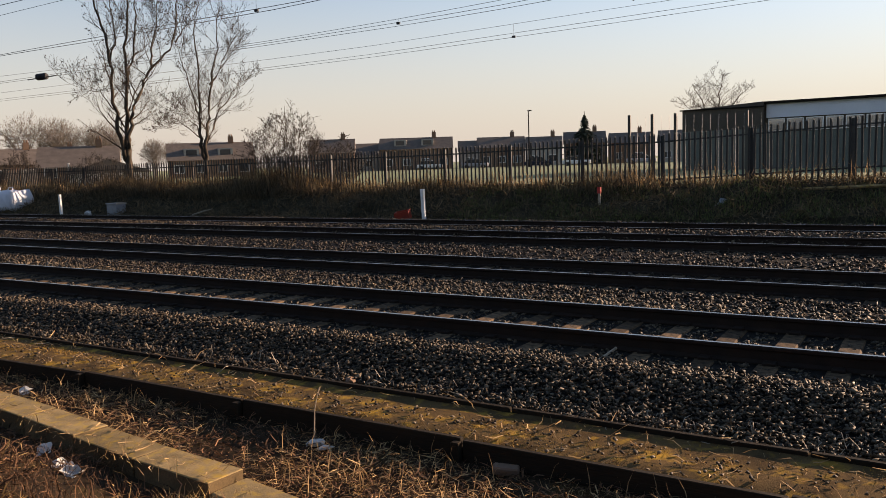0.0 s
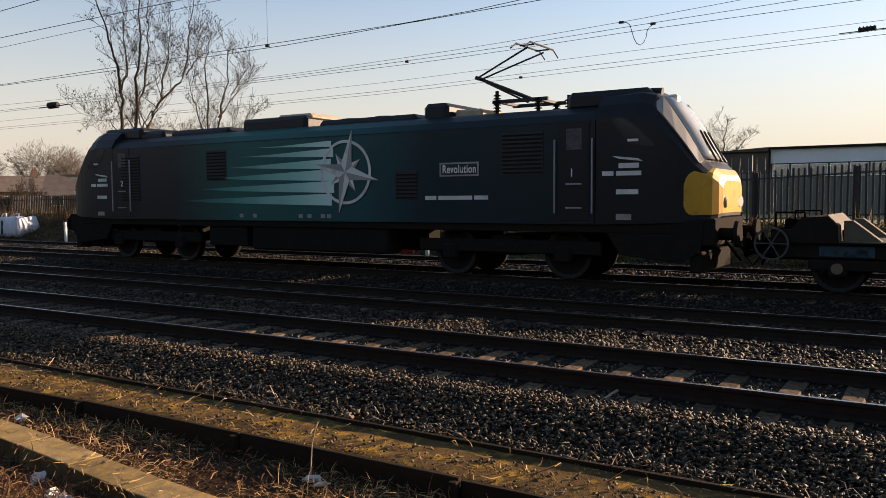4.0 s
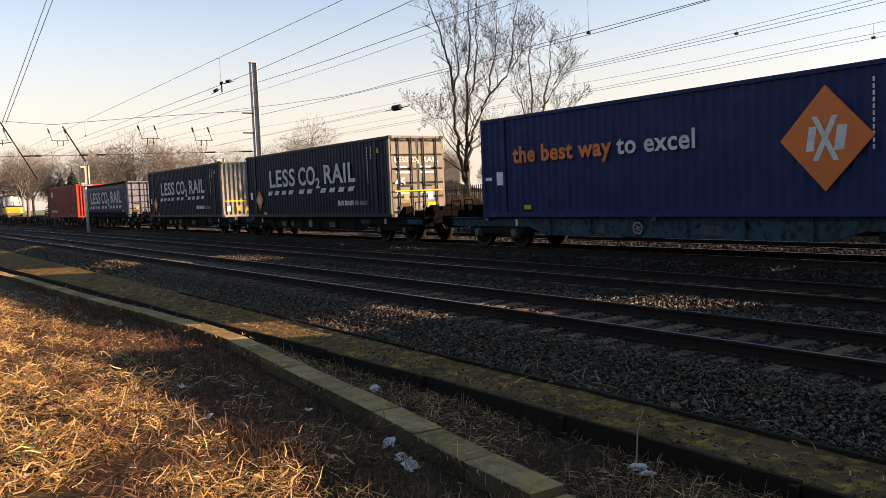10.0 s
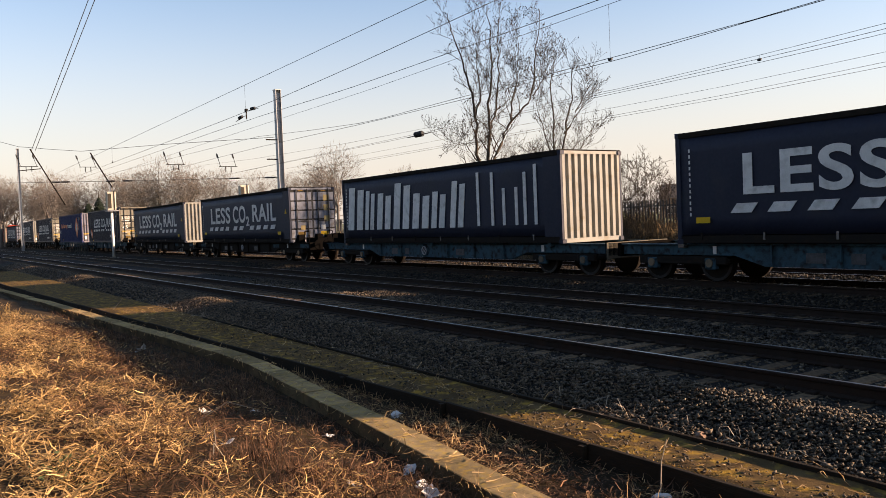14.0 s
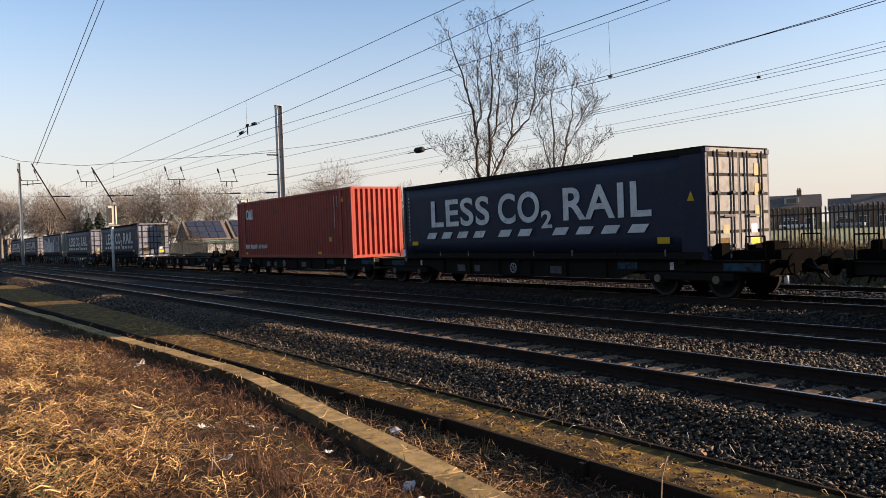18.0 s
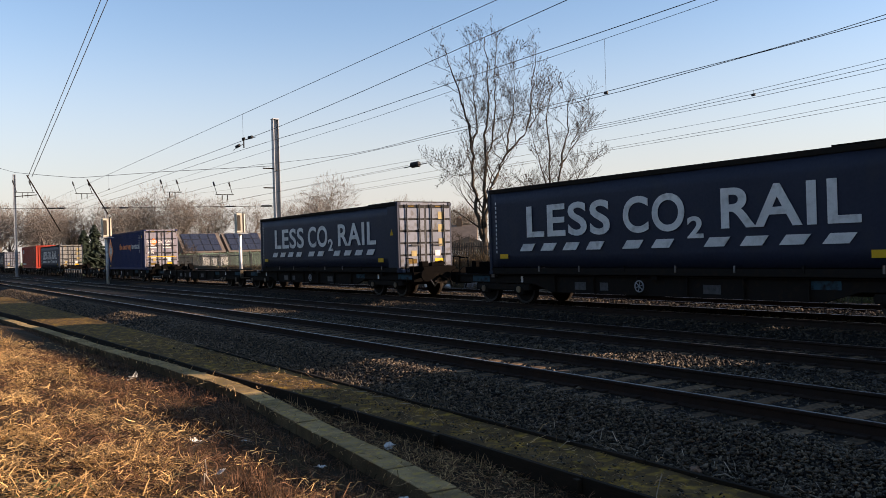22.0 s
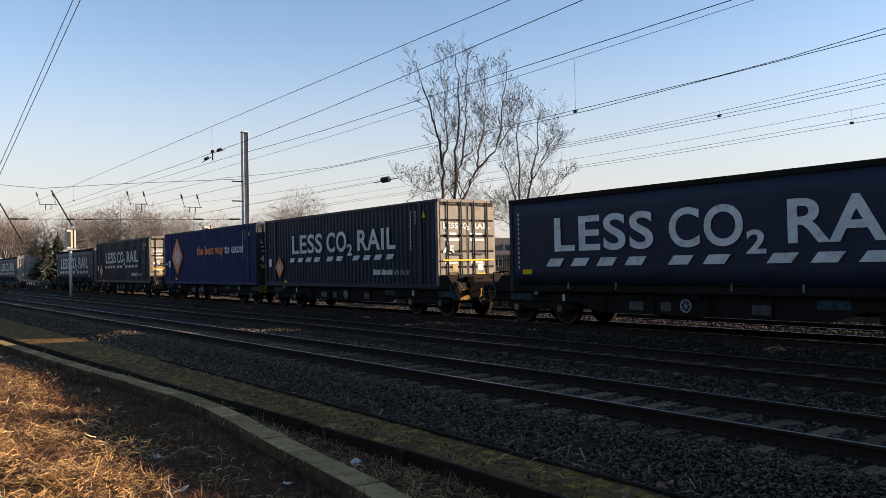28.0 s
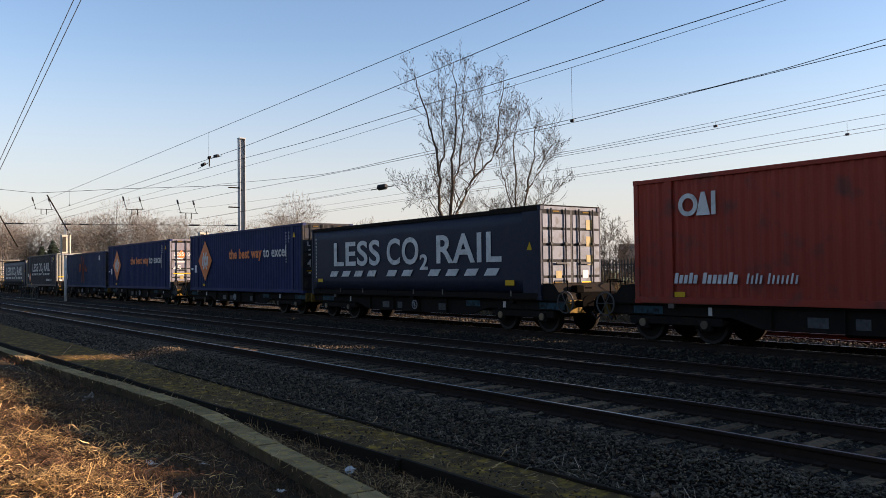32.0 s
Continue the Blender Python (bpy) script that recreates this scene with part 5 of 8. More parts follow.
            part("headlight", bm, M_pale, cab, "grey headlight cluster")
            bm = bmesh.new()
            cyl(bm, (f(21.0), s * 0.87, 1.05), (f(21.3), s * 0.87, 1.05), 0.12, n=12)
            cyl(bm, (f(21.3), s * 0.87, 1.05), (f(21.38), s * 0.87, 1.05), 0.26, n=18)
            part("buffer", bm, M_under, ob)
        part("buffer_beam", boxes((min(f(20.6), f(21.0)), max(f(20.6), f(21.0)), -1.25, 1.25, 0.82, 1.36), bevel=0.03), M_under, ob)
        for s in (-1, 1):
            bm = bmesh.new()
            prism(bm, [(f(20.8), 1.32), (f(20.72), 0.72), (f(20.35), 0.45), (f(19.1), 0.6), (f(18.7), 1.24)], s * 1.24 - 0.03, s * 1.24 + 0.03)
            part("valance", bm, M_under, ob, "dark valance below the cab")
        part("obstacle_deflector", boxes((min(f(20.5), f(20.75)), max(f(20.5), f(20.75)), -1.2, 1.2, 0.28, 0.7), bevel=0.03), M_under, ob)
        bm = bmesh.new()
        cyl(bm, (f(21.0), 0, 0.98), (f(21.55), 0, 0.8), 0.05, n=8)
        cyl(bm, (f(21.0), 0.4, 0.9), (f(21.3), 0.35, 0.55), 0.03, n=6)
        cyl(bm, (f(21.0), -0.4, 0.9), (f(21.3), -0.35, 0.5), 0.03, n=6)
        part("coupling", bm, M_under, ob)
        # raised cab roof and horns
        part("cab_roof", boxes((min(f(17.75), f(19.6)), max(f(17.75), f(19.6)), -0.9, 0.9, 3.62, 4.03), bevel=0.1), M_cab, ob)
        bm = bmesh.new()
        cyl(bm, (f(19.5), -0.55, 3.98), (f(19.74), -0.55, 3.94), 0.06, 0.09, n=10)
        part("horn", bm, M_black, ob)
        part("roof_light", boxes((min(f(19.74), f(19.92)), max(f(19.74), f(19.92)), -0.14, 0.14, 3.78, 3.93), bevel=0.03), M_white, cab, "white top headlight")
    # side skirts, grilles, plates
    for s in (-1, 1):
        part("cantrail_gutter", boxes((2.6, 18.8, s * 1.335 - 0.012, s * 1.335 + 0.012, 3.345, 3.37)), M_cab, ob, "dark rain gutter along the roof edge")
        part("solebar", boxes((1.2, 20.2, s * 1.2 - 0.08, s * 1.2 + 0.08, 1.05, 1.24), bevel=0.01), M_under, ob)
        for x0, x1, z0, z1 in ((3.25, 4.1, 1.75, 3.15), (7.02, 7.8, 2.32, 3.16), (13.55, 14.18, 1.76, 2.46), (16.41, 17.42, 2.28, 3.2)):
            gr = part("side_grille", boxes((x0, x1, s * 1.343 - 0.01, s * 1.343 + 0.01, z0, z1)), M_black, ob, "black louvred side grille")
            n = int((z1 - z0) / 0.09)
            for k in range(n):
                zz = z0 + 0.03 + k * 0.09
                part("louvre", boxes((x0 + 0.02, x1 - 0.02, s * 1.354 - 0.012, s * 1.354 + 0.012, zz, zz + 0.035)), M_under, gr)
        part("underframe_tank", boxes((8.6, 13.2, s * 0.9 - 0.32, s * 0.9 + 0.32, 0.42, 1.1), bevel=0.05), M_under, ob)
        part("equipment_case", boxes((6.9, 8.4, s * 0.95 - 0.25, s * 0.95 + 0.25, 0.5, 1.1), bevel=0.03), M_under, ob)
    # near-side markings: streaks, compass star, name plate, bars for names and numbers
    y = -1.352
    for x0, z0, h in ((8.6, 3.14, 0.05), (8.3, 2.88, 0.12), (7.9, 2.58, 0.16), (7.4, 2.28, 0.2), (6.8, 1.98, 0.2), (6.0, 1.66, 0.2)):
        x1 = 11.55 if z0 > 2.3 and z0 < 2.7 else 11.75 - 0.25 * abs(z0 - 2.4)
        flat_shape([(x0, z0 + h * 0.5), (x0 + 1.2, z0 + h * 0.2), (x1, z0 - 0.04), (x1, z0 + h + 0.06), (x0 + 1.2, z0 + h * 0.75)], y, M_streak, "streak", ob, "pale teal speed streak")
    cx, cz, tilt = 12.02, 2.45, math.radians(-12)
    def star(n_long, r1, r0, turn, yy):
        for k in range(4):
            a = turn + k * math.pi / 2
            tip = (cx + r1 * math.sin(a), cz + r1 * math.cos(a))
            for sg in (-1, 1):
                b_ = a + sg * math.pi / 4
                base = (cx + r0 * math.sin(b_), cz + r0 * math.cos(b_))
                tri = [(cx, cz), tip, base]
                flat_shape(tri, yy, M_letter if sg < 0 else M_pale, "star_ray", ob, "")
    star(4, 1.05, 0.24, -tilt, y - 0.012)
    star(4, 0.56, 0.2, -tilt + math.pi / 4, y - 0.006)
    bm = bmesh.new()
    ring(bm, (cx, y - 0.008, cz), 0.80, 0.07, n=40, t=0.006)
    part("star_ring", bm, M_letter, ob, "white ring of the compass star")
    pl = part("name_plate", boxes((14.8, 15.84, y - 0.012, y + 0.004, 2.28, 2.6), bevel=0.004), M_pale, ob, "cast name plate with pale border")
    part("plate_field", boxes((14.84, 15.80, y - 0.016, y - 0.008, 2.32, 2.56)), M_black, pl)
    put_text("Revolution", 0.26, M_white, pl, 14.88, 2.36, y - 0.02, bold=0.004, width=0.88, label="white name letters")
    bars(ob, 14.4, 1.75, [0.3, 0.9, 0.35], 0.09, y, gap=0.06)
    for x, d in ((18.75, 1), (1.75, -1)):
        bars(ob, x, 2.22, [0.24, 0.52], 0.09, y - 0.006, gap=0.06)
        bars(ob, x + 0.35, 2.37, [0.42], 0.10, y - 0.006)
        flat_shape([(x + 0.2, 2.62), (x + 0.75, 2.56), (x + 0.85, 2.5), (x + 0.35, 2.56)], y - 0.006, M_letter, "wing_emblem", ob, "small white winged emblem")
        bars(ob, x + 0.3, 1.84, [0.46], 0.10, y - 0.006)
        part("data_panel", boxes((x + 0.3, x + 0.62, y - 0.01, y - 0.004, 1.32, 1.44)), M_pale, ob)
    for x in (8.3, 8.8, 10.45, 10.75, 11.2, 11.4):
        part("data_panel", boxes((x, x + 0.14, y - 0.006, y, 1.3, 1.4)), M_pale, ob)
    put_text("2", 0.24, M_white, ob, 3.22, 2.22, y - 0.02, label="white door number")
    put_text("1", 0.24, M_white, ob, 18.02, 2.22, y - 0.02, label="white door number")
    # roof: hatches, fans, exhaust hump
    for x0, x1, z1, m in ((2.9, 4.6, 3.9, M_cab), (4.9, 7.4, 3.86, M_cab), (7.9, 10.3, 4.02, M_cab), (14.0, 14.7, 4.05, M_cab), (10.7, 13.8, 3.84, M_cab)):
        part("roof_hatch", boxes((x0, x1, -0.85, 0.85, 3.55, z1), bevel=0.1), m, ob)
    part("exhaust_cover", boxes((9.0, 10.25, -0.6, 0.75, 3.9, 4.10), bevel=0.08), M_tan, ob, "dusty tan exhaust cover")
    part("exhaust_cover", boxes((14.75, 15.5, -0.6, 0.75, 3.6, 3.88), bevel=0.05), M_tan, ob, "dusty tan roof cover")
    for x in (11.3, 12.4):
        bm = bmesh.new()
        cyl(bm, (x, 0, 3.8), (x, 0, 3.9), 0.4, n=20)
        part("roof_fan", bm, M_under, ob)
    for x, yy, h in ((15.85, -0.5, 0.55), (16.9, -0.5, 0.3), (16.9, 0.5, 0.3), (17.6, -0.4, 0.35), (17.6, 0.4, 0.35)):
        bm = bmesh.new()
        cyl(bm, (x, yy, 3.6), (x, yy, 3.7 + h), 0.045, n=8)
        for k in range(int(h / 0.07)):
            cyl(bm, (x, yy, 3.72 + k * 0.07), (x, yy, 3.74 + k * 0.07), 0.1, 0.075, n=12)
        part("insulator", bm, M_under, ob)
    pan = part("pantograph", boxes((15.75, 17.15, -0.55, -0.47, 3.96, 4.04), (15.75, 17.15, 0.47, 0.55, 3.96, 4.04), (15.85, 15.95, -0.55, 0.55, 3.97, 4.03), (16.85, 16.95, -0.55, 0.55, 3.97, 4.03)), M_black, ob, "raised black single-arm pantograph")
    bm = bmesh.new()
    cyl(bm, (16.55, 0, 4.05), (15.1, 0, 4.66), 0.05, 0.04, n=8)
    cyl(bm, (16.35, 0.12, 4.02), (15.2, 0.12, 4.58), 0.025, n=6)
    part("lower_arm", bm, M_black, pan)
    bm = bmesh.new()
    for yy in (-0.42, 0.42):
        cyl(bm, (15.1, yy * 0.25, 4.66), (16.6, yy, 5.2), 0.022, n=6)
    cyl(bm, (15.1, -0.15, 4.66), (15.1, 0.15, 4.66), 0.05, n=8)
    part("upper_arm", bm, M_black, pan)
    bm = bmesh.new()
    for xx in (16.4, 16.75):
        cyl(bm, (xx, -0.62, 5.27), (xx, 0.62, 5.27), 0.022, n=6)
        for s in (-1, 1):
            cyl(bm, (xx, s * 0.62, 5.27), (xx, s * 0.9, 5.12), 0.016, n=6)
    for yy in (-0.4, 0.4):
        cyl(bm, (16.4, yy, 5.25), (16.75, yy, 5.25), 0.02, n=6)
    part("contact_head", bm, M_black, pan)
    for xc in (4.15, 16.35):
        fr = part("bogie_frame", boxes((xc - 2.3, xc + 2.3, -1.12, -0.98, 0.55, 0.85), (xc - 2.3, xc + 2.3, 0.98, 1.12, 0.55, 0.85), (xc - 0.4, xc + 0.4, -1.0, 1.0, 0.5, 0.95), bevel=0.03), M_under, ob)
        for xa in (xc - 1.42, xc + 1.42):
            for s in (-1, 1):
                bm = bmesh.new()
                cyl(bm, (xa, s * 0.69, 0.55), (xa, s * 0.83, 0.55), 0.55, n=28)
                cyl(bm, (xa, s * 0.67, 0.55), (xa, s * 0.70, 0.55), 0.58, n=28)
                part("wheel", bm, M_under, fr)
                bm = bmesh.new()
                ring(bm, (xa, s * 0.835, 0.55), 0.545, 0.09, n=28, t=0.008)
                part("tyre", bm, M_tyre, fr)
                part("axle_box", boxes((xa - 0.2, xa + 0.2, s * 1.08 - 0.1, s * 1.08 + 0.1, 0.38, 0.74), bevel=0.04), M_under, fr)
    u = 57.93
    ob.matrix_basis = pose(u, TRAIN_Y, TRAIN_Z)
    MOVING.append((ob, u, TRAIN_Y, TRAIN_Z))


build_loco()


# ---- palisade fence along the far bank ----
FENCE_Y = 26.0
FENCE_TOP = [(-130, 2.1), (-60, 2.2), (-35, 2.25), (-22, 2.36), (-16, 2.40), (-7.3, 2.56), (-3.7, 2.76), (0, 2.92), (10, 3.1)]


def fence_top(x):
    return float(np.interp(x, [p[0] for p in FENCE_TOP], [p[1] for p in FENCE_TOP]))


def pale_mesh():
    bm = bmesh.new()
    xs = [(-0.034, 0.0), (-0.02, 0.02), (0.0, 0.006), (0.02, 0.02), (0.034, 0.0)]
    h = 1.8
    tops = [h - 0.07, h, h - 0.06, h, h - 0.07]
    lo = [bm.verts.new((x, -y, 0)) for x, y in xs]
    hi = [bm.verts.new((x, -y, z)) for (x, y), z in zip(xs, tops)]
    for k in range(4):
        bm.faces.new((lo[k], lo[k + 1], hi[k + 1], hi[k]))
    thicken(bm, (0, 0.005, 0))
    me = bpy.data.meshes.new("pale")
    bm.to_mesh(me)
    bm.free()
    me.materials.append(M_palis)
    return me


def build_fence():
    fence = thing("palisade_fence", "tall dark steel palisade security fence on the bank", "fence")
    pale = pale_mesh()
    x = 6.0
    n = 0
    far = []
    while x > -125:
        z = fence_top(x) - 1.8
        if x > -42 and n < 300:
            link("pale", pale, fence, at=pose(x, FENCE_Y, z + 0.012 * math.sin(x * 9), 0, 0.5 * math.sin(x * 31)))
            n += 1
        else:
            far.append((x, z))
        x -= 0.162
    v, f = [], []
    for x, z in far:
        b = len(v)
        v += [(x - 0.034, FENCE_Y, z), (x + 0.034, FENCE_Y, z), (x + 0.034, FENCE_Y, z + 1.74), (x, FENCE_Y - 0.01, z + 1.8), (x - 0.034, FENCE_Y, z + 1.74),
              (x - 0.034, FENCE_Y + 0.02, z), (x + 0.034, FENCE_Y + 0.02, z), (x + 0.034, FENCE_Y + 0.02, z + 1.74), (x, FENCE_Y + 0.02, z + 1.8), (x - 0.034, FENCE_Y + 0.02, z + 1.74)]
        f += [(b, b + 1, b + 2, b + 3, b + 4), (b + 9, b + 8, b + 7, b + 6, b + 5), (b + 1, b + 6, b + 7, b + 2), (b, b + 4, b + 9, b + 5)]
    rest = link("distant_palisade", mesh_from("distant_palisade", v, f, M_palis), fence, "row of distant fence pales")
    rest["kind"] = "stuff"
    x = 5.9
    while x > -125:
        x2 = x - 2.75
        za, zb = fence_top(x) - 1.8, fence_top(x2) - 1.8
        pm = M_steelwheel if int(x * 3.3) % 7 == 0 else M_palis
        part("post", boxes((x - 0.05, x + 0.05, FENCE_Y + 0.05, FENCE_Y + 0.15, za - 0.35, za + 1.72), bevel=0.006), pm, fence)
        for dz in (0.28, 1.5):
            bm = bmesh.new()
            a = [bm.verts.new(p) for p in ((x, FENCE_Y + 0.022, za + dz), (x2, FENCE_Y + 0.022, zb + dz), (x2, FENCE_Y + 0.022, zb + dz + 0.05), (x, FENCE_Y + 0.022, za + dz + 0.05))]
            bm.faces.new(a)
            thicken(bm, (0, 0.03, 0))
            part("rail", bm, M_palis, fence)
        x = x2


build_fence()


# ---- overhead line ----
def wire(y, knots, r, label, x0=-420, x1=160, droppers=None):
    """A wire along the tracks through heights (x, z), level beyond the first and rising beyond the last."""
    kx, kz = [k[0] for k in knots], [k[1] for k in knots]
    rise = (kz[-1] - kz[-2]) / (kx[-1] - kx[-2])

    def height(x):
        return float(np.interp(x, kx, kz)) + max(0, min(x, 30) - kx[-1]) * rise * 0.6
    ob = thing("overhead_wire", label, "wire", "overhead electric wires")
    v, f = tube([(x, y, height(x)) for x in np.concatenate([np.arange(x0, -60, 6.0), np.arange(-60, 30, 1.5), np.arange(30, x1 + 0.1, 10.0)])], r)
    link("strand", mesh_from("strand", v, f, M_wire), ob)
    for x, z in droppers or ():
        v, f = tube([(x, y, height(x)), (x, y, z)], 0.004, 3)
        link("dropper", mesh_from("dropper", v, f, M_wire), ob)
        part("clamp", boxes((x - 0.05, x + 0.05, y - 0.025, y + 0.025, z - 0.03, z + 0.03), bevel=0.008), M_black, ob)
    return ob


def build_overhead():
    c = "thin dark contact wire over a track"
    k = "dark catenary wire carrying droppers over a track"
    wire(T_MID[0], [(-60, 5.08), (-26, 5.06), (-22, 5.05), (-17, 4.98), (-8, 5.035), (0, 5.1)], 0.006, c)
    wire(T_MID[0], [(-60, 5.924), (-20, 6.14), (10, 6.30)], 0.007, k, droppers=[(-23.54, 5.36), (-41.8, 5.3), (-60, 5.2)])
    wire(T_MID[0], [(-60, 5.25), (-26, 5.31), (-21, 5.35), (-17, 5.44), (-12.6, 5.58), (-10.9, 5.65), (0, 6.05)], 0.007, "dark auxiliary wire below a catenary")
    wire(T_MID[1], [(-60, 5.30), (-33, 5.25), (-23, 5.11), (-17, 5.08), (-12, 5.105), (-9, 5.19), (-5.4, 5.27), (0, 5.4)], 0.0065, c)
    wire(T_MID[1], [(-60, 6.1), (-33, 5.70), (-28, 5.38), (-23.3, 5.13), (-18, 5.16), (-12, 5.18), (-9, 5.20), (-7, 5.26), (-5, 5.42), (0, 5.8)], 0.0065, c)
    wire(T_MID[1], [(-60, 6.08), (-33, 6.14), (-23, 6.15), (-18, 6.23), (-13, 6.31), (-10, 6.36), (0, 6.55)], 0.0055, k, droppers=[(-12.5, 5.15), (-30.7, 5.25), (-48.9, 5.3)])
    wire(T_MID[2], [(-60, 5.23), (-25, 5.23), (-16, 5.27), (-12, 5.29), (-9.6, 5.33), (-6.3, 5.44), (-1.8, 5.52), (4, 5.62)], 0.0055, c)
    wire(T_MID[2], [(-60, 5.2), (-25, 5.3), (-16, 5.33), (-12.5, 5.37), (-9.6, 5.42), (-6.3, 5.55), (-1.8, 5.70), (4, 5.9)], 0.0055, c)
    wire(T_MID[2], [(-118, 6.16), (-86, 5.44), (-54, 6.16), (-45, 5.81), (-34, 5.54), (-25, 5.42), (-16.2, 5.38), (-12.5, 5.45), (-9.6, 5.53), (-6.3, 5.67), (-3, 5.86), (4, 6.3)], 0.005, k, droppers=[(-11.89, 5.36)])
    wire(T_MID[3], [(-60, 5.07), (-18.7, 5.075), (-14.7, 5.09), (-7.4, 5.23), (-2.1, 5.36), (4, 5.5)], 0.005, c)
    wire(T_MID[3], [(-60, 5.16), (-18.7, 5.15), (-14.7, 5.18), (-7.4, 5.35), (-2.1, 5.47), (4, 5.6)], 0.005, c)
    wire(T_MID[3], [(-60, 5.45), (-18.7, 5.41), (-14.7, 5.43), (-7.4, 5.59), (-2.1, 5.67), (4, 5.8)], 0.0045, k, droppers=[(-10.19, 5.19)])
    # two slack feeders that run down to a distant mast
    for a, b in (((-24.13, 5.0, 9.06), (-118.5, 15.0, 12.9)), ((-23.3, 5.0, 8.83), (-114.3, 15.0, 12.75))):
        ob = thing("feeder_wire", "slack feeder wire running down to a distant mast", "wire", "overhead electric wires")
        pts = [Vector(a).lerp(Vector(b), i / 10) for i in range(-2, 11)]
        v, f = tube(pts, [0.006 + 0.0028 * max(i, 0) for i in range(13)])
        link("strand", mesh_from("strand", v, f, M_wire), ob)

    def insulator(label, x, y, z, reach=0.85, girth=1.0, tilt=0.0):
        ob = thing("wire_insulator", label, "insulator", at=pose(x, y, z, 0, tilt, 0))
        bm = bmesh.new()
        cyl(bm, (-reach, 0, 0), (reach, 0, 0.02), 0.02 * girth, n=6)
        part("runner", bm, M_black, ob)
        bm = bmesh.new()
        cyl(bm, (-0.3 * reach, 0, 0.03), (0.35 * reach, 0, 0.06), 0.085 * girth, 0.07 * girth, n=10)
        for i in range(5):
            cyl(bm, ((-0.25 + i * 0.13) * reach, 0, 0.045), ((-0.2 + i * 0.13) * reach, 0, 0.05), 0.12 * girth, 0.09 * girth, n=12)
        part("body", bm, M_black, ob)
        return ob
    insulator("dark section insulator hanging in the overhead wire", -27.15, T_MID[2], 5.22)
    insulator("dark rod insulator in a wire over the far track", -1.72, T_MID[3], 5.49, 0.55, 0.6)
    # overlap of two wires above the nearest track: two rod insulators on a short link
    insulator("dark rod insulator at a wire overlap above a running track", -22.95, T_MID[0], 5.30, 0.42, 0.42, 3)
    insulator("dark rod insulator at a wire overlap above a running track", -24.0, T_MID[0], 5.17, 0.42, 0.42, -4)
    ob = thing("overlap_link", "short upright steel link between two overlapping wires", "link", at=pose(-23.5, T_MID[0], 5.1))
    part("rod", boxes((-0.015, 0.015, -0.015, 0.015, 0, 0.28)), M_under, ob)
    part("clamp", boxes((-0.07, 0.07, -0.03, 0.03, 0.24, 0.31), bevel=0.01), M_under, ob)
    # looped jumper between two wires over the third track
    ob = thing("jumper_cable", "thin looped jumper cable hanging between two overhead wires", "cable")
    yj = T_MID[2]
    loop = [(-6.22, 5.66), (-6.1, 5.65), (-6.03, 5.59), (-5.99, 5.45), (-5.94, 5.3), (-5.88, 5.18), (-5.8, 5.14), (-5.72, 5.19), (-5.67, 5.3), (-5.65, 5.42), (-5.6, 5.5), (-5.52, 5.54)]
    v, f = tube([(x, yj, z) for x, z in loop], 0.008)
    link("loop", mesh_from("loop", v, f, M_wire), ob)
    for x, z in ((-6.22, 5.67), (-5.52, 5.56)):
        part("clamp", boxes((x - 0.06, x + 0.06, yj - 0.03, yj + 0.03, z - 0.025, z + 0.025), bevel=0.01), M_black, ob)


def mast(x, y, top, w, label, base=-0.3, lean=0.0):
    ob = thing("line_mast", label, "mast", "overhead line masts", at=pose(x, y, base, 0, lean, 0))
    h = top - base
    part("column", boxes((-w / 2, w / 2, -w / 2, -w / 2 + 0.03, 0, h), (-w / 2, w / 2, w / 2 - 0.03, w / 2, 0, h), (-0.02, 0.02, -w / 2 + 0.03, w / 2 - 0.03, 0, h)), M_galv, ob)
    part("cap", boxes((-w / 2 - 0.03, w / 2 + 0.03, -w / 2 - 0.03, w / 2 + 0.03, h, h + 0.06)), M_galv, ob)
    part("footing", boxes((-w, w, -w, w, -0.4, 0.15), bevel=0.03), M_conc, ob)
    return ob


def registration(x, y, z, side, ob):
    """Short registration arm with its insulator and steady arm."""
    bm = bmesh.new()
    cyl(bm, (x, y - 0.68, z), (x, y + 0.68, z), 0.026, n=6)
    part("registration_arm", bm, M_under, ob)
    for s in (-1, 1):
        bm = bmesh.new()
        cyl(bm, (x, y + s * 0.58, z), (x + 0.1, y + s * 0.58 + side * 0.3, z + 0.95), 0.02, n=6)
        part("drop_tube", bm, M_under, ob)
        bm = bmesh.new()
        cyl(bm, (x + 0.06, y + s * 0.58 + side * 0.19, z + 0.6), (x + 0.09, y + s * 0.58 + side * 0.28, z + 0.88), 0.06, n=8)
        part("insulator", bm, M_black, ob)
        bm = bmesh.new()
        cyl(bm, (x, y + s * 0.2, z - 0.02), (x, y + s * 0.2, z - 0.42), 0.03, n=6)
        part("steady_arm", bm, M_under, ob)


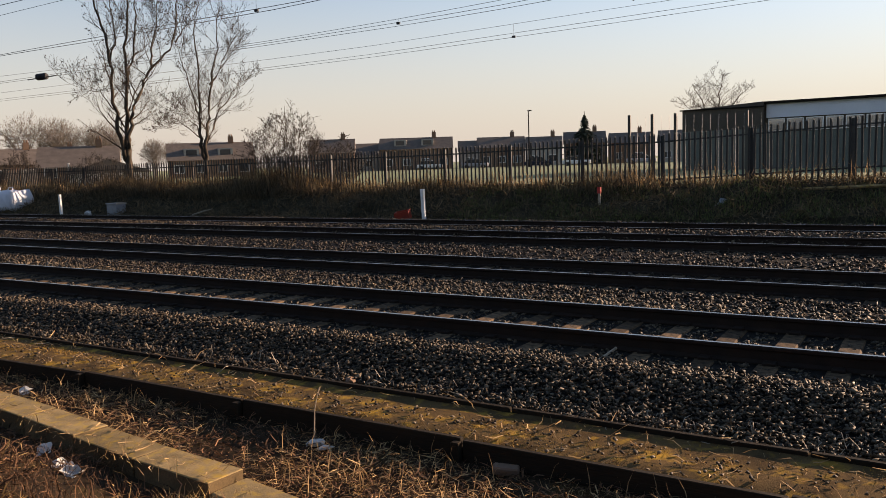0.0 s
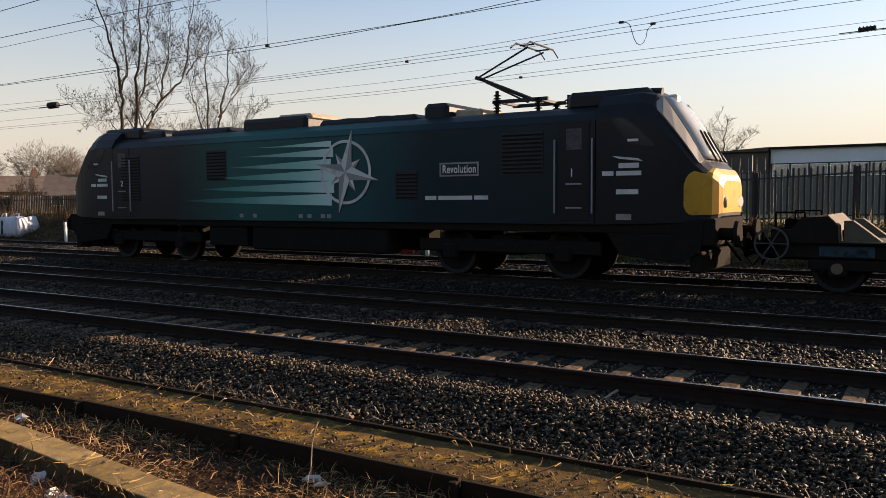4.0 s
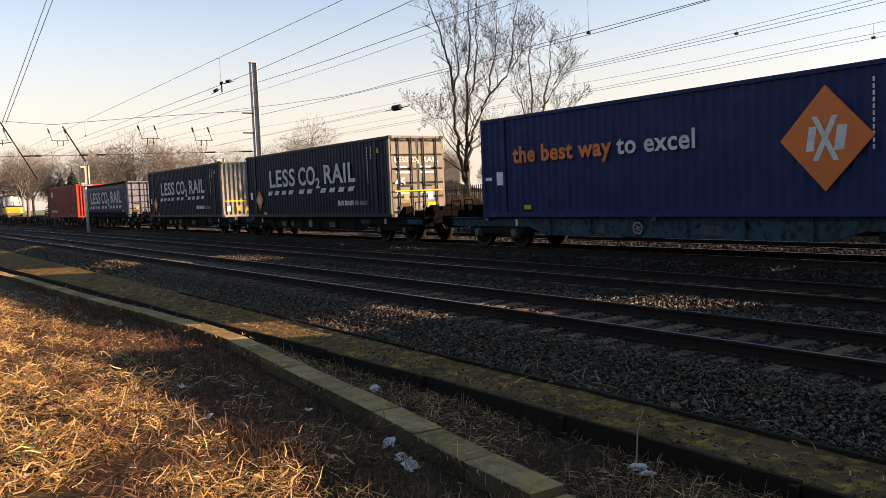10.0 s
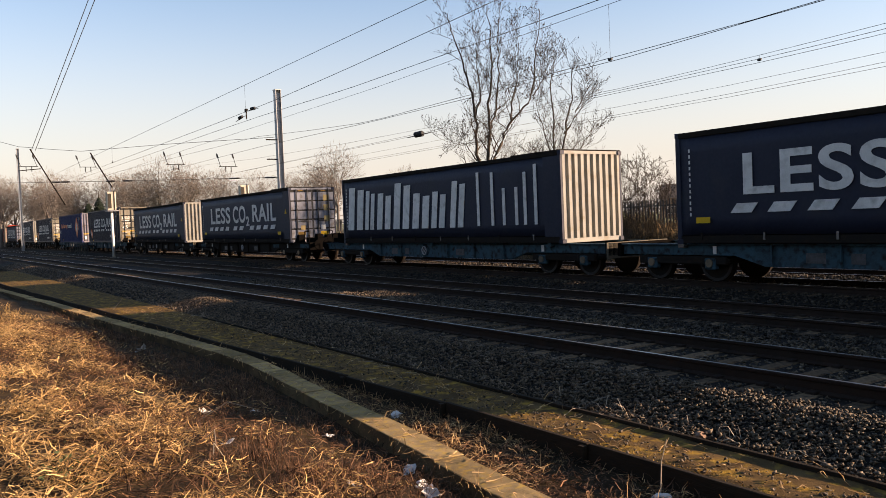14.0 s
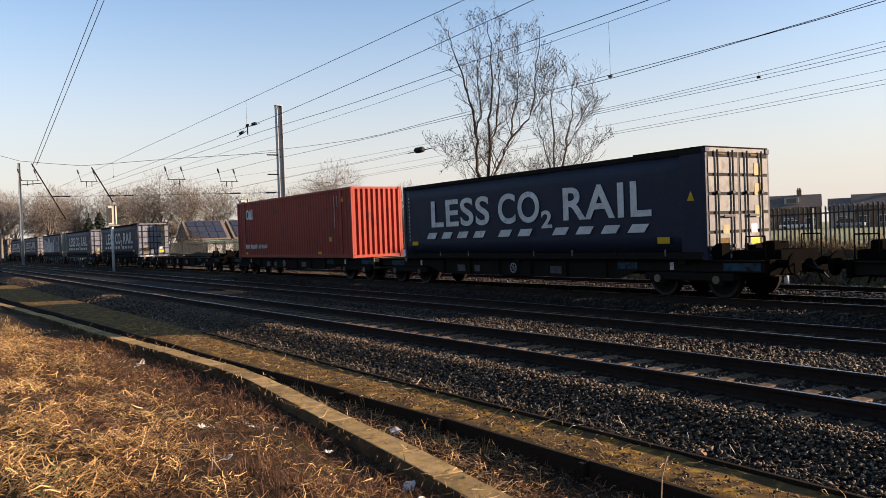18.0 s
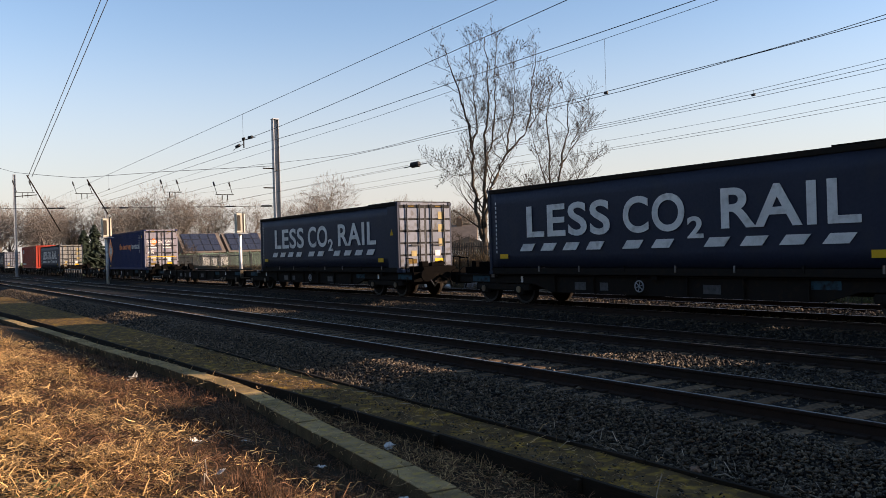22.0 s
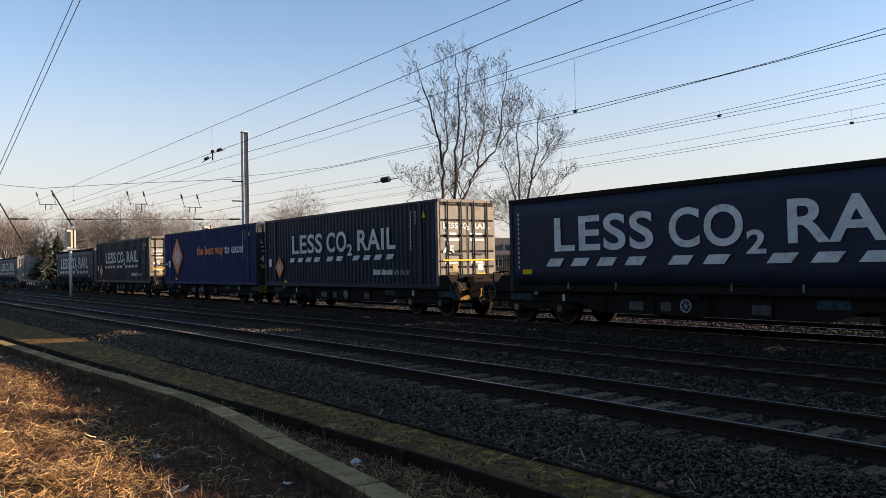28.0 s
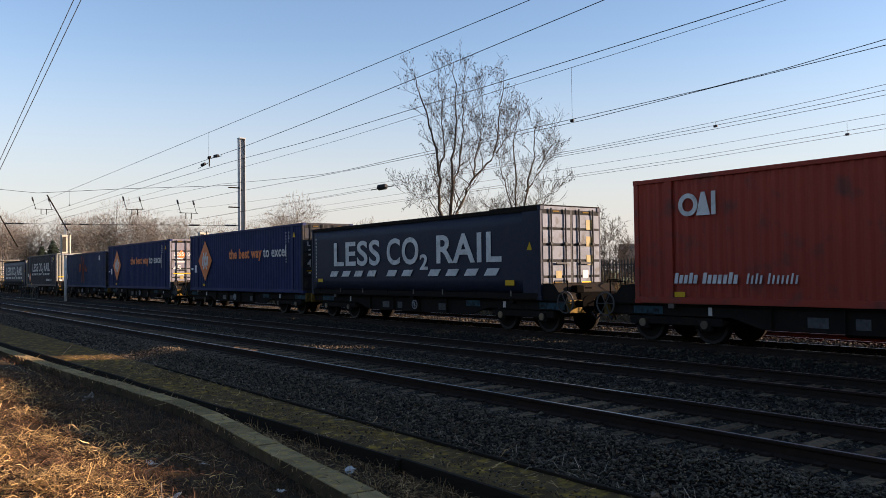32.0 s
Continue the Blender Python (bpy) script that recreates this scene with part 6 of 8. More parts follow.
def build_masts():
    m1 = mast(-55.3, 23.2, 11.65, 0.42, "tall grey steel overhead line mast beside the tracks")
    for z in (9.0, 7.6):
        bm = bmesh.new()
        cyl(bm, (0, -0.2, z - 0.6), (0, -1.0, z - 0.6), 0.05, n=6)
        part("bracket", bm, M_under, m1)
    m2 = mast(-130.0, 14.75, 14.4, 0.34, "grey steel overhead line mast between the middle tracks")
    bm = bmesh.new()
    cyl(bm, (0, 0, 11.6), (0, 2.9, 11.9), 0.07, n=6)
    part("cross_arm", bm, M_under, m2)
    mast(-74.0, 15.35, 6.6, 0.16, "slim grey steel mast beside the signal post")
    span = thing("head_span", "thin cross-span wires with registration arms over the tracks", "head span")
    upper = [(-55.4, 22.9, 8.3), (-63.1, 17.2, 8.45), (-69.6, 12.4, 8.46), (-72.1, 10.5, 8.83), (-74.75, 8.56, 9.26), (-76.2, 7.5, 9.75), (-79.0, 5.4, 10.6)]
    lower = [(-55.3, 23.0, 5.4), (-60.7, 19.0, 5.64), (-66.6, 14.6, 5.9), (-71.8, 10.8, 6.16), (-76.3, 7.4, 6.38)]
    for run in (upper, lower):
        v, f = tube(run, 0.016)
        link("span_wire", mesh_from("span_wire", v, f, M_wire), span)
    for k in (0.1, 0.55, 1.9, 2.15, 2.85, 3.0):
        a, b = Vector(lower[int(k)]), Vector(lower[min(int(k) + 1, 4)])
        c = a.lerp(b, k - int(k))
        w = (b - a).normalized() * 0.42
        bm = bmesh.new()
        cyl(bm, c - w, c + w, 0.06, n=8)
        part("insulator", bm, M_black, span)
    for x, y, z in ((-58.07, T_MID[3], 6.39), (-60.69, T_MID[2], 6.72), (-69.76, T_MID[1], 7.22), (-71.47, T_MID[0], 7.39)):
        registration(x, y, z, -1, span)
    for p, q in (((-68.6, 12.9, 8.25), (-68.6, 14.4, 5.5)), ((-75.0, 9.45, 9.1), (-75.0, 11.9, 4.4))):
        bm = bmesh.new()
        cyl(bm, p, q, 0.055, n=6)
        part("strut_tube", bm, M_under, span)
    # signal on a post between the tracks, with its white back box
    sg = thing("signal_post", "white railway signal post with a pale box on top", "signal", at=pose(-72.6, 15.07, -0.15))
    bm = bmesh.new()
    cyl(bm, (0, 0, 0), (0, 0, 4.0), 0.12, 0.115, n=12)
    part("post", bm, M_white, sg)
    part("head", boxes((-0.25, 0.25, -0.36, 0.36, 3.95, 5.5), bevel=0.04), M_cream, sg, "pale cream signal head box")
    part("head_panel", boxes((0.25, 0.27, -0.30, -0.02, 4.1, 5.35), bevel=0.01), M_rust, sg, "dark panel on the box")
    part("head_rail", boxes((0.25, 0.29, 0.18, 0.24, 3.95, 5.6)), M_under, sg)
    part("lamp_hood", boxes((-0.36, -0.25, -0.24, 0.24, 4.2, 5.3), bevel=0.04), M_black, sg)
    part("ladder_platform", boxes((-0.2, 0.7, -0.45, 0.45, 3.85, 3.92)), M_galv, sg)
    sg2 = copy_thing(sg, pose(-63.6, 23.4, -0.2))
    # low white railing round a cabinet by the tracks
    rl = thing("low_railing", "low dark grey metal railing beside the tracks", "railing", at=pose(-88, 15.0, -0.1))
    for i in range(8):
        bm = bmesh.new()
        cyl(bm, (-4.5 + i * 1.25, 0, 0), (-4.5 + i * 1.25, 0, 1.15), 0.06, n=6)
        part("upright", bm, M_palis, rl)
    bm = bmesh.new()
    cyl(bm, (-4.5, 0, 1.1), (4.25, 0, 1.1), 0.05, n=6)
    part("top_rail", bm, M_palis, rl)


M_rust = material("dark_panel_paint", (0.05, 0.042, 0.035), (0.035, 0.03, 0.025), spec=0.1, rough=0.8)
M_cream = material("cream_paint", (0.46, 0.42, 0.33), (0.36, 0.33, 0.26), spec=0.1, rough=0.7, scale=2, fine=30, bump=0.05)
build_overhead()
build_masts()


# ---- bare trees ----
class Twigs:
    def __init__(self):
        self.v, self.f, self.n = [], [], 0

    def limb(self, pts, radii, sides):
        v, f = tube(pts, radii, sides)
        self.v += [tuple(p) for p in v]
        self.f += [tuple(k + self.n for k in q) for q in f]
        self.n += len(v)

    def mesh(self, name, mat):
        me = mesh_from(name, self.v, self.f, mat)
        me.polygons.foreach_set("use_smooth", [True] * len(self.f))
        return me


def grow(rnd, out, tips, start, way, length, radius, level, spread=0.5, up=0.25, sides=(7, 5, 4, 3, 3), kids=(5, 5, 5, 4), min_r=0.006, ratio=(0.5, 0.5, 0.5, 0.5), wander=0.15):
    """A limb that wanders, tapers and forks."""
    n = (9, 6, 4)[level] if level < 3 else 3
    p, d = Vector(start), Vector(way).normalized()
    pts, rad = [p.copy()], [radius]
    for i in range(n):
        d = (d + Vector((rnd.gauss(0, wander), rnd.gauss(0, wander), rnd.gauss(0, 0.08) + up * 0.3))).normalized()
        p = p + d * length / n
        pts.append(p.copy())
        rad.append(max(radius * (1 - 0.8 * (i + 1) / n), min_r))
    out[min(level, len(out) - 1)].limb(pts, rad, sides[min(level, 4)])
    if level >= len(kids):
        tips.append(pts[-1])
        tips.append(pts[len(pts) // 2])
        return
    for k in range(kids[level]):
        f = 0.22 + 0.78 * (k + rnd.random() * 0.9) / kids[level]
        f = min(f, 0.999)
        i = min(int(f * n), n - 1)
        q = pts[i].lerp(pts[i + 1], f * n - i)
        base = (pts[i + 1] - pts[i]).normalized()
        side = Vector((rnd.gauss(0, 1), rnd.gauss(0, 1), rnd.gauss(0, 0.35))).normalized()
        way2 = base * (1 - spread) + side * spread * 1.25 + Vector((0, 0, up))
        taper = 1.15 - 0.55 * f if level == 0 else 1.0
        grow(rnd, out, tips, q, way2, length * ratio[level] * rnd.uniform(0.7, 1.25) * taper, max(rad[i] * 0.5, min_r), level + 1, spread, up, sides, kids, min_r, ratio, wander)


def leaf_mesh(name, tips, rnd, count, size, mat):
    n = min(count, len(tips) * 3)
    c = np.array([tips[rnd.randrange(len(tips))] for _ in range(n)]) + rng.normal(0, 0.07, (n, 3)) - np.array([0, 0, 0.05])
    a = rng.normal(size=(n, 3))
    a /= np.linalg.norm(a, axis=1, keepdims=True)
    b = np.cross(a, rng.normal(size=(n, 3)))
    b /= np.linalg.norm(b, axis=1, keepdims=True)
    s = rng.uniform(0.6, 1.2, (n, 1)) * size
    v = np.stack([c - a * s, c + b * s * 0.45, c + a * s, c - b * s * 0.45], 1).reshape(-1, 3)
    f = np.arange(4 * n).reshape(-1, 4)
    return tri_mesh(name, v, f, mat)


def shaped_limb(rnd, out, tips, way, radius, spread, up, kids, min_r, ratio, reach):
    """A limb along a few bends, which carries branches of its own."""
    pts = [Vector(p) for p in way]
    fine = []
    for i in range(len(pts) - 1):
        for k in range(4):
            fine.append(pts[i].lerp(pts[i + 1], k / 4) + Vector((rnd.gauss(0, 0.05), rnd.gauss(0, 0.1), rnd.gauss(0, 0.03))))
    fine.append(pts[-1])
    n = len(fine) - 1
    rad = [max(radius * (1 - 0.9 * (i / n) ** 0.7), min_r * 1.5) for i in range(n + 1)]
    out[0].limb(fine, rad, 7)
    count = kids[0]
    for k in range(count):
        f = min(0.24 + 0.76 * (k + rnd.random() * 0.9) / count, 0.995)
        i = min(int(f * n), n - 1)
        base = (fine[i + 1] - fine[i]).normalized()
        side = Vector((rnd.gauss(0, 1), rnd.gauss(0, 1), rnd.gauss(0, 0.3))).normalized()
        d = base * (1 - spread) + side * spread * 1.3 + Vector((0, 0, up))
        grow(rnd, out, tips, fine[i], d, reach * rnd.uniform(0.55, 1.25) * (1.1 - 0.45 * f), max(rad[i] * 0.45, min_r), 1, spread, up, (7, 5, 4, 3, 3), kids, min_r, ratio, 0.17)


def bare_tree(x, y, z, limbs, label, seed, leaves=0, kids=(5, 5, 5, 4), spread=0.5, name="bare_tree", up=0.25, min_r=0.006, ratio=(0.5, 0.5, 0.5, 0.5), reach=2.0, turn=0.0, leaf=0.06):
    rnd = random.Random(seed)
    ob = thing(name, label, "tree", at=pose(x, y, z, 0, 0, turn))
    out, tips = [Twigs(), Twigs(), Twigs()], []
    for way, radius in limbs:
        shaped_limb(rnd, out, tips, way, radius, spread, up, kids, min_r, ratio, reach)
    link("trunk", out[0].mesh("trunk", M_bark), ob, "forked grey-brown trunk")
    link("branchwork", out[1].mesh("branchwork", M_bark), ob)
    link("twig_crown", out[2].mesh("twig_crown", M_twig), ob, "open crown of fine bare twigs")
    if leaves:
        link("dead_leaves", leaf_mesh("dead_leaves", tips, rnd, leaves, leaf, M_leaf), ob, "few hanging brown leaves")
    return ob


def build_trees():
    # local x runs across the line of sight from the path
    bare_tree(-36.6, 27.6, 0.8, [([(0, 0, -0.2), (0.02, 0, 1.5), (-0.12, 0.05, 2.4), (-0.4, 0.15, 4.05), (-0.44, 0.2, 6.3), (-0.62, 0.3, 8.1), (-1.07, 0.3, 9.9), (-1.55, 0.2, 11.4), (-1.8, 0.2, 12.6)], 0.17),
                                 ([(0.12, 0.03, -0.2), (0.1, 0.03, 2.0), (0.12, 0, 3.3), (0.21, -0.1, 4.7), (0.31, -0.1, 7.0), (0.5, 0, 8.8), (0.62, 0.1, 10.4), (0.45, 0.1, 13.0)], 0.18),
                                 ([(0.16, -0.02, 0.6), (0.17, -0.05, 2.2), (0.28, -0.1, 3.1), (0.52, -0.2, 4.35), (1.0, -0.3, 5.45), (1.5, -0.4, 6.4), (2.55, -0.5, 7.3), (2.9, -0.6, 8.9), (3.0, -0.6, 10.2), (3.3, -0.5, 12.4)], 0.15),
                                 ([(0.26, -0.1, 5.6), (0.62, 0.1, 6.7), (0.92, 0.3, 8.6), (1.0, 0.4, 10.8), (1.25, 0.4, 13.2)], 0.085),
                                 ([(1.5, -0.4, 6.38), (1.72, -0.1, 7.7), (2.05, 0.1, 9.3), (2.1, 0.2, 12.0)], 0.07),
                                 ([(-0.46, 0.2, 6.5), (-0.1, 0.5, 8.0), (-0.25, 0.7, 10.2), (-0.4, 0.7, 12.8)], 0.06),
                                 ([(-0.42, 0.15, 4.3), (-1.0, -0.2, 5.2), (-1.5, -0.4, 5.2), (-1.9, -0.5, 4.9)], 0.036),
                                 ([(2.7, -0.55, 7.7), (3.4, -0.3, 8.6), (4.2, -0.2, 9.8)], 0.045),
                                 ([(0.3, 0, 3.3), (1.1, 0.3, 3.9), (1.8, 0.4, 3.5), (2.4, 0.4, 3.2)], 0.032)],
              "tall bare multi-stemmed tree behind the palisade fence", 11, leaves=3600, kids=(15, 5, 4), spread=0.46, up=0.2, ratio=(0.6, 0.55, 0.5), min_r=0.0055, reach=2.0, turn=53, leaf=0.06)
    bare_tree(-30.2, 27.6, 0.8, [([(-0.32, 0, -0.2), (-0.32, 0, 1.5), (-0.46, 0, 2.5), (-0.45, 0.1, 3.6), (-0.41, 0.1, 5.0), (-0.38, 0.2, 7.6), (-0.3, 0.2, 8.7)], 0.13),
                                 ([(-0.28, 0, 0.4), (-0.29, 0, 2.1), (-0.11, 0, 3.2), (0.05, -0.1, 4.3), (0.32, -0.1, 6.0), (0.6, -0.1, 7.6), (0.7, 0, 8.6)], 0.11),
                                 ([(-0.16, 0, 2.3), (0.33, 0.2, 3.6), (1.05, 0.3, 4.7), (2.1, 0.4, 5.6)], 0.06), ([(0.18, -0.1, 5.1), (0.95, 0.1, 6.5), (1.85, 0.2, 8.0)], 0.05),
                                 ([(-0.45, 0.1, 3.6), (-0.84, 0.3, 5.0), (-1.2, 0.3, 6.2), (-1.4, 0.3, 7.4)], 0.05), ([(-0.42, 0, 2.8), (-0.9, -0.3, 3.5), (-1.44, -0.4, 3.9)], 0.035)],
              "slender bare tree with upright limbs behind the fence", 23, leaves=700, kids=(15, 5, 4), spread=0.46, up=0.2, ratio=(0.58, 0.55, 0.5), min_r=0.005, reach=1.6, turn=47, leaf=0.05)
    def bush(x, y, z, wide, high, count, label, seed, leaves, reach, turn):
        limbs = []
        for k in range(count):
            rx = -wide + 2 * wide * k / (count - 1)
            for ry, hh in ((-0.4, 0.88), (0.45, 1.0)):
                limbs.append(([(rx * 0.35, ry, 0), (rx * 0.7, ry, 0.35 * high), (rx, ry * 1.3, high * (1 - 0.45 * (abs(rx) / wide) ** 2) * hh)], 0.035))
        bare_tree(x, y, z, limbs, label, seed, leaves=leaves, kids=(9, 6, 4), spread=0.55, name="bare_bush", up=0.16, min_r=0.005, ratio=(0.5, 0.5, 0.5), reach=reach, turn=turn, leaf=0.045)
    bush(-25.2, 27.4, 0.5, 1.5, 4.1, 9, "large bare bush with tangled twigs over the fence", 37, 1500, 1.05, 42)
    bush(-22.3, 27.6, 0.6, 0.9, 2.5, 5, "small orange-brown bare shrub over the fence", 38, 900, 0.7, 38)
    bush(-38.8, 27.4, 0.4, 1.3, 2.5, 6, "orange-brown bare shrub behind the fence", 39, 1200, 0.75, 55)
    bush(-95.6, 28.2, 0.2, 1.6, 3.7, 7, "orange-brown bare shrub before the solar roofs", 42, 3000, 1.0, 75)
    bush(-45.4, 27.0, 0.3, 1.2, 2.9, 7, "rounded orange-brown shrub against the fence", 40, 2600, 0.8, 58)
    bare_tree(-17.4, 73.0, 0.8, [([(0, 0, 0), (0, 0, 2), (0, 0, 4.2)], 0.22), ([(0, 0, 3.2), (-0.9, 0, 5.2), (-1.9, 0, 7.2)], 0.12), ([(0, 0, 3.4), (0.4, 0, 5.6), (0.7, 0, 8.0)], 0.12), ([(0, 0, 3.4), (1.4, 0.3, 5.2), (2.8, 0.3, 6.6)], 0.1), ([(0, 0, 3.0), (-1.4, 0.2, 4.4), (-2.8, 0.2, 5.6)], 0.09)],
              "bare tree beyond the school roof", 41, kids=(12, 6, 4), spread=0.55, min_r=0.008, up=0.15, reach=1.9)


def far_wood(name, label, spots, seed, mat, thick=0.030):
    """Distant leafless trees with rounded crowns, too many to count."""
    rnd = random.Random(seed)
    out, tips = [Twigs()], []
    for x, y, h in spots:
        trunk = h * rnd.uniform(0.22, 0.34)
        out[0].limb([(x, y, 0.2), (x + rnd.uniform(-0.2, 0.2), y, trunk + 0.5)], [0.3, 0.22], 4)
        for k in range(9):
            a, e = rnd.uniform(0, math.tau), rnd.uniform(0.1, 1.0)
            d = (math.cos(a) * e, math.sin(a) * e, 1.0)
            grow(rnd, out, tips, (x, y, trunk + rnd.uniform(0, 0.5)), d, (h - trunk) * rnd.uniform(0.55, 0.78), 0.12, 0, 0.6, 0.1, sides=(4, 3, 3, 3, 3), kids=(5, 3, 2), min_r=thick, ratio=(0.38, 0.5, 0.5))
        # fine outer twigs fill a rounded crown
        wide, high, mid_z = h * rnd.uniform(0.27, 0.36), h * rnd.uniform(0.32, 0.38), h * 0.62
        for k in range(1500):
            u = Vector((rnd.gauss(0, 1), rnd.gauss(0, 1), rnd.gauss(0, 1))).normalized()
            f = rnd.random() ** 0.45 * (0.86 + 0.14 * math.sin(5 * u.x + 2 * h) * math.sin(4 * u.z + x))
            p = Vector((x + u.x * f * wide, y + u.y * f * wide, mid_z + u.z * f * high))
            d = (u * 0.7 + Vector((rnd.gauss(0, 0.35), rnd.gauss(0, 0.35), 0.45))).normalized() * rnd.uniform(0.3, 0.85)
            out[0].limb([p, p + d], [thick * 0.7, thick * 0.45], 3)
    tagged(link(name, out[0].mesh(name, mat)), label, "woodland", kind="stuff")


def build_far_woods():
    rnd = random.Random(3)
    left = [(-170 + rnd.uniform(-14, 14), y + rnd.uniform(-1.5, 1.5), h * rnd.uniform(1.05, 1.3)) for y, h in ((-4, 9), (1, 9), (6, 9), (11, 10), (15, 11), (19, 11.5), (23, 11), (27, 10.5), (31, 12), (35, 12), (39, 13), (43, 14), (47, 14.5), (51, 12.5), (55, 13), (59, 13.5), (63, 12.5), (67, 11), (17, 11), (21, 12), (25, 11), (29, 11.5), (33, 12), (37, 12.5), (41, 13), (45, 13), (49, 13))]
    mid = [(-142 + rnd.uniform(-8, 8) + 0.2 * y, y + rnd.uniform(-1.5, 1.5), h * rnd.uniform(0.95, 1.15)) for y, h in ((61, 14), (63, 13), (66, 13), (70, 10.5), (74, 10.5), (78, 11), (82, 10.5), (86, 9.5), (90, 10.5), (94, 9), (98, 8.5), (103, 8), (108, 8))]
    far = [(-255 + rnd.uniform(-15, 15), y, rnd.uniform(9, 14)) for y in range(-20, 150, 13)]
    far_wood("far_wood", "distant grey-brown leafless woodland on the skyline", left + mid, 7, M_faretwig)
    far_wood("skyline_wood", "hazy leafless woodland far along the line", far, 8, M_faretwig, 0.085)


# distance haze is put into these twigs as a paler colour
M_faretwig = material("haze_paled_twigs", (0.150, 0.125, 0.105), (0.105, 0.088, 0.075), rough=0.95, scale=0.2, fine=3, bump=0)
build_trees()
build_far_woods()




# ---- dry grass, brambles and weeds ----
def blades(name, xs, ys, zs, length, width, lean, mat, label, bend=0.5, category="grass"):
    n = len(xs)
    az = rng.uniform(0, math.tau, n)
    dirs = np.stack([np.cos(az), np.sin(az), 0 * az], -1)
    side = np.stack([-np.sin(az), np.cos(az), 0 * az], -1)
    base = np.stack([xs, ys, zs], -1)
    ln = np.asarray(length)[:, None]
    le = np.asarray(lean)[:, None]
    up = np.array([0, 0, 1.0])
    mid = base + ln * 0.55 * (up * np.cos(le * 0.6) + dirs * np.sin(le * 0.6))
    tip = mid + ln * 0.45 * (up * np.cos(le * (1 + bend)) + dirs * np.sin(le * (1 + bend)))
    w = np.asarray(width)[:, None] * side
    v = np.stack([base - w, base + w, mid + w * 0.7, mid - w * 0.7, tip], 1).reshape(-1, 3)
    k = 5 * np.arange(n)[:, None]
    f = np.concatenate([k + [0, 1, 2], k + [0, 2, 3], k + [3, 2, 4]], 0)
    return tagged(link(name, tri_mesh(name, v, f, mat)), label, category, kind="stuff")


def lying(name, xs, ys, zs, length, width, rise, mat, label, category="grass"):
    """Flattened straws that lie across one another."""
    n = len(xs)
    az, roll = rng.uniform(0, math.tau, n), rng.uniform(-1.2, 1.2, n)
    rise = np.asarray(rise)
    d = np.stack([np.cos(az) * np.cos(rise), np.sin(az) * np.cos(rise), np.sin(rise)], -1)
    s1 = np.stack([-np.sin(az), np.cos(az), 0 * az], -1)
    s2 = np.cross(d, s1)
    side = (s1 * np.cos(roll)[:, None] + s2 * np.sin(roll)[:, None]) * np.asarray(width)[:, None]
    c = np.stack([xs, ys, zs], -1)
    ln = np.asarray(length)[:, None]
    bow = np.array([0, 0, 1.0]) * ln * rng.uniform(-0.16, 0.22, (n, 1)) + s1 * ln * rng.uniform(-0.2, 0.2, (n, 1))
    v = np.stack([c - side, c + side, c + d * ln * 0.5 + bow + side, c + d * ln * 0.5 + bow - side, c + d * ln + side * 0.3, c + d * ln - side * 0.3], 1).reshape(-1, 3)
    k = 6 * np.arange(n)[:, None]
    f = np.concatenate([k + [0, 1, 2, 3], k + [3, 2, 4, 5]], 0)
    return tagged(link(name, tri_mesh(name, v, f, mat)), label, category, kind="stuff")


def gz(xs, ys):
    z = np.interp(ys, [p[0] for p in PROFILE], [p[1] for p in PROFILE])
    return z + np.array([relief(x, y) for x, y in zip(xs, ys)])


def scatter(n, x0, x1, y0, y1, power=1.0, clump=0.0):
    xs = x1 - (x1 - x0) * rng.random(n) ** power
    ys = rng.uniform(y0, y1, n)
    if clump:
        keep = np.array([noise.noise((x * 0.9, y * 0.9, 7)) > clump - 0.5 * rng.random() for x, y in zip(xs, ys)])
        xs, ys = xs[keep], ys[keep]
    return xs, ys


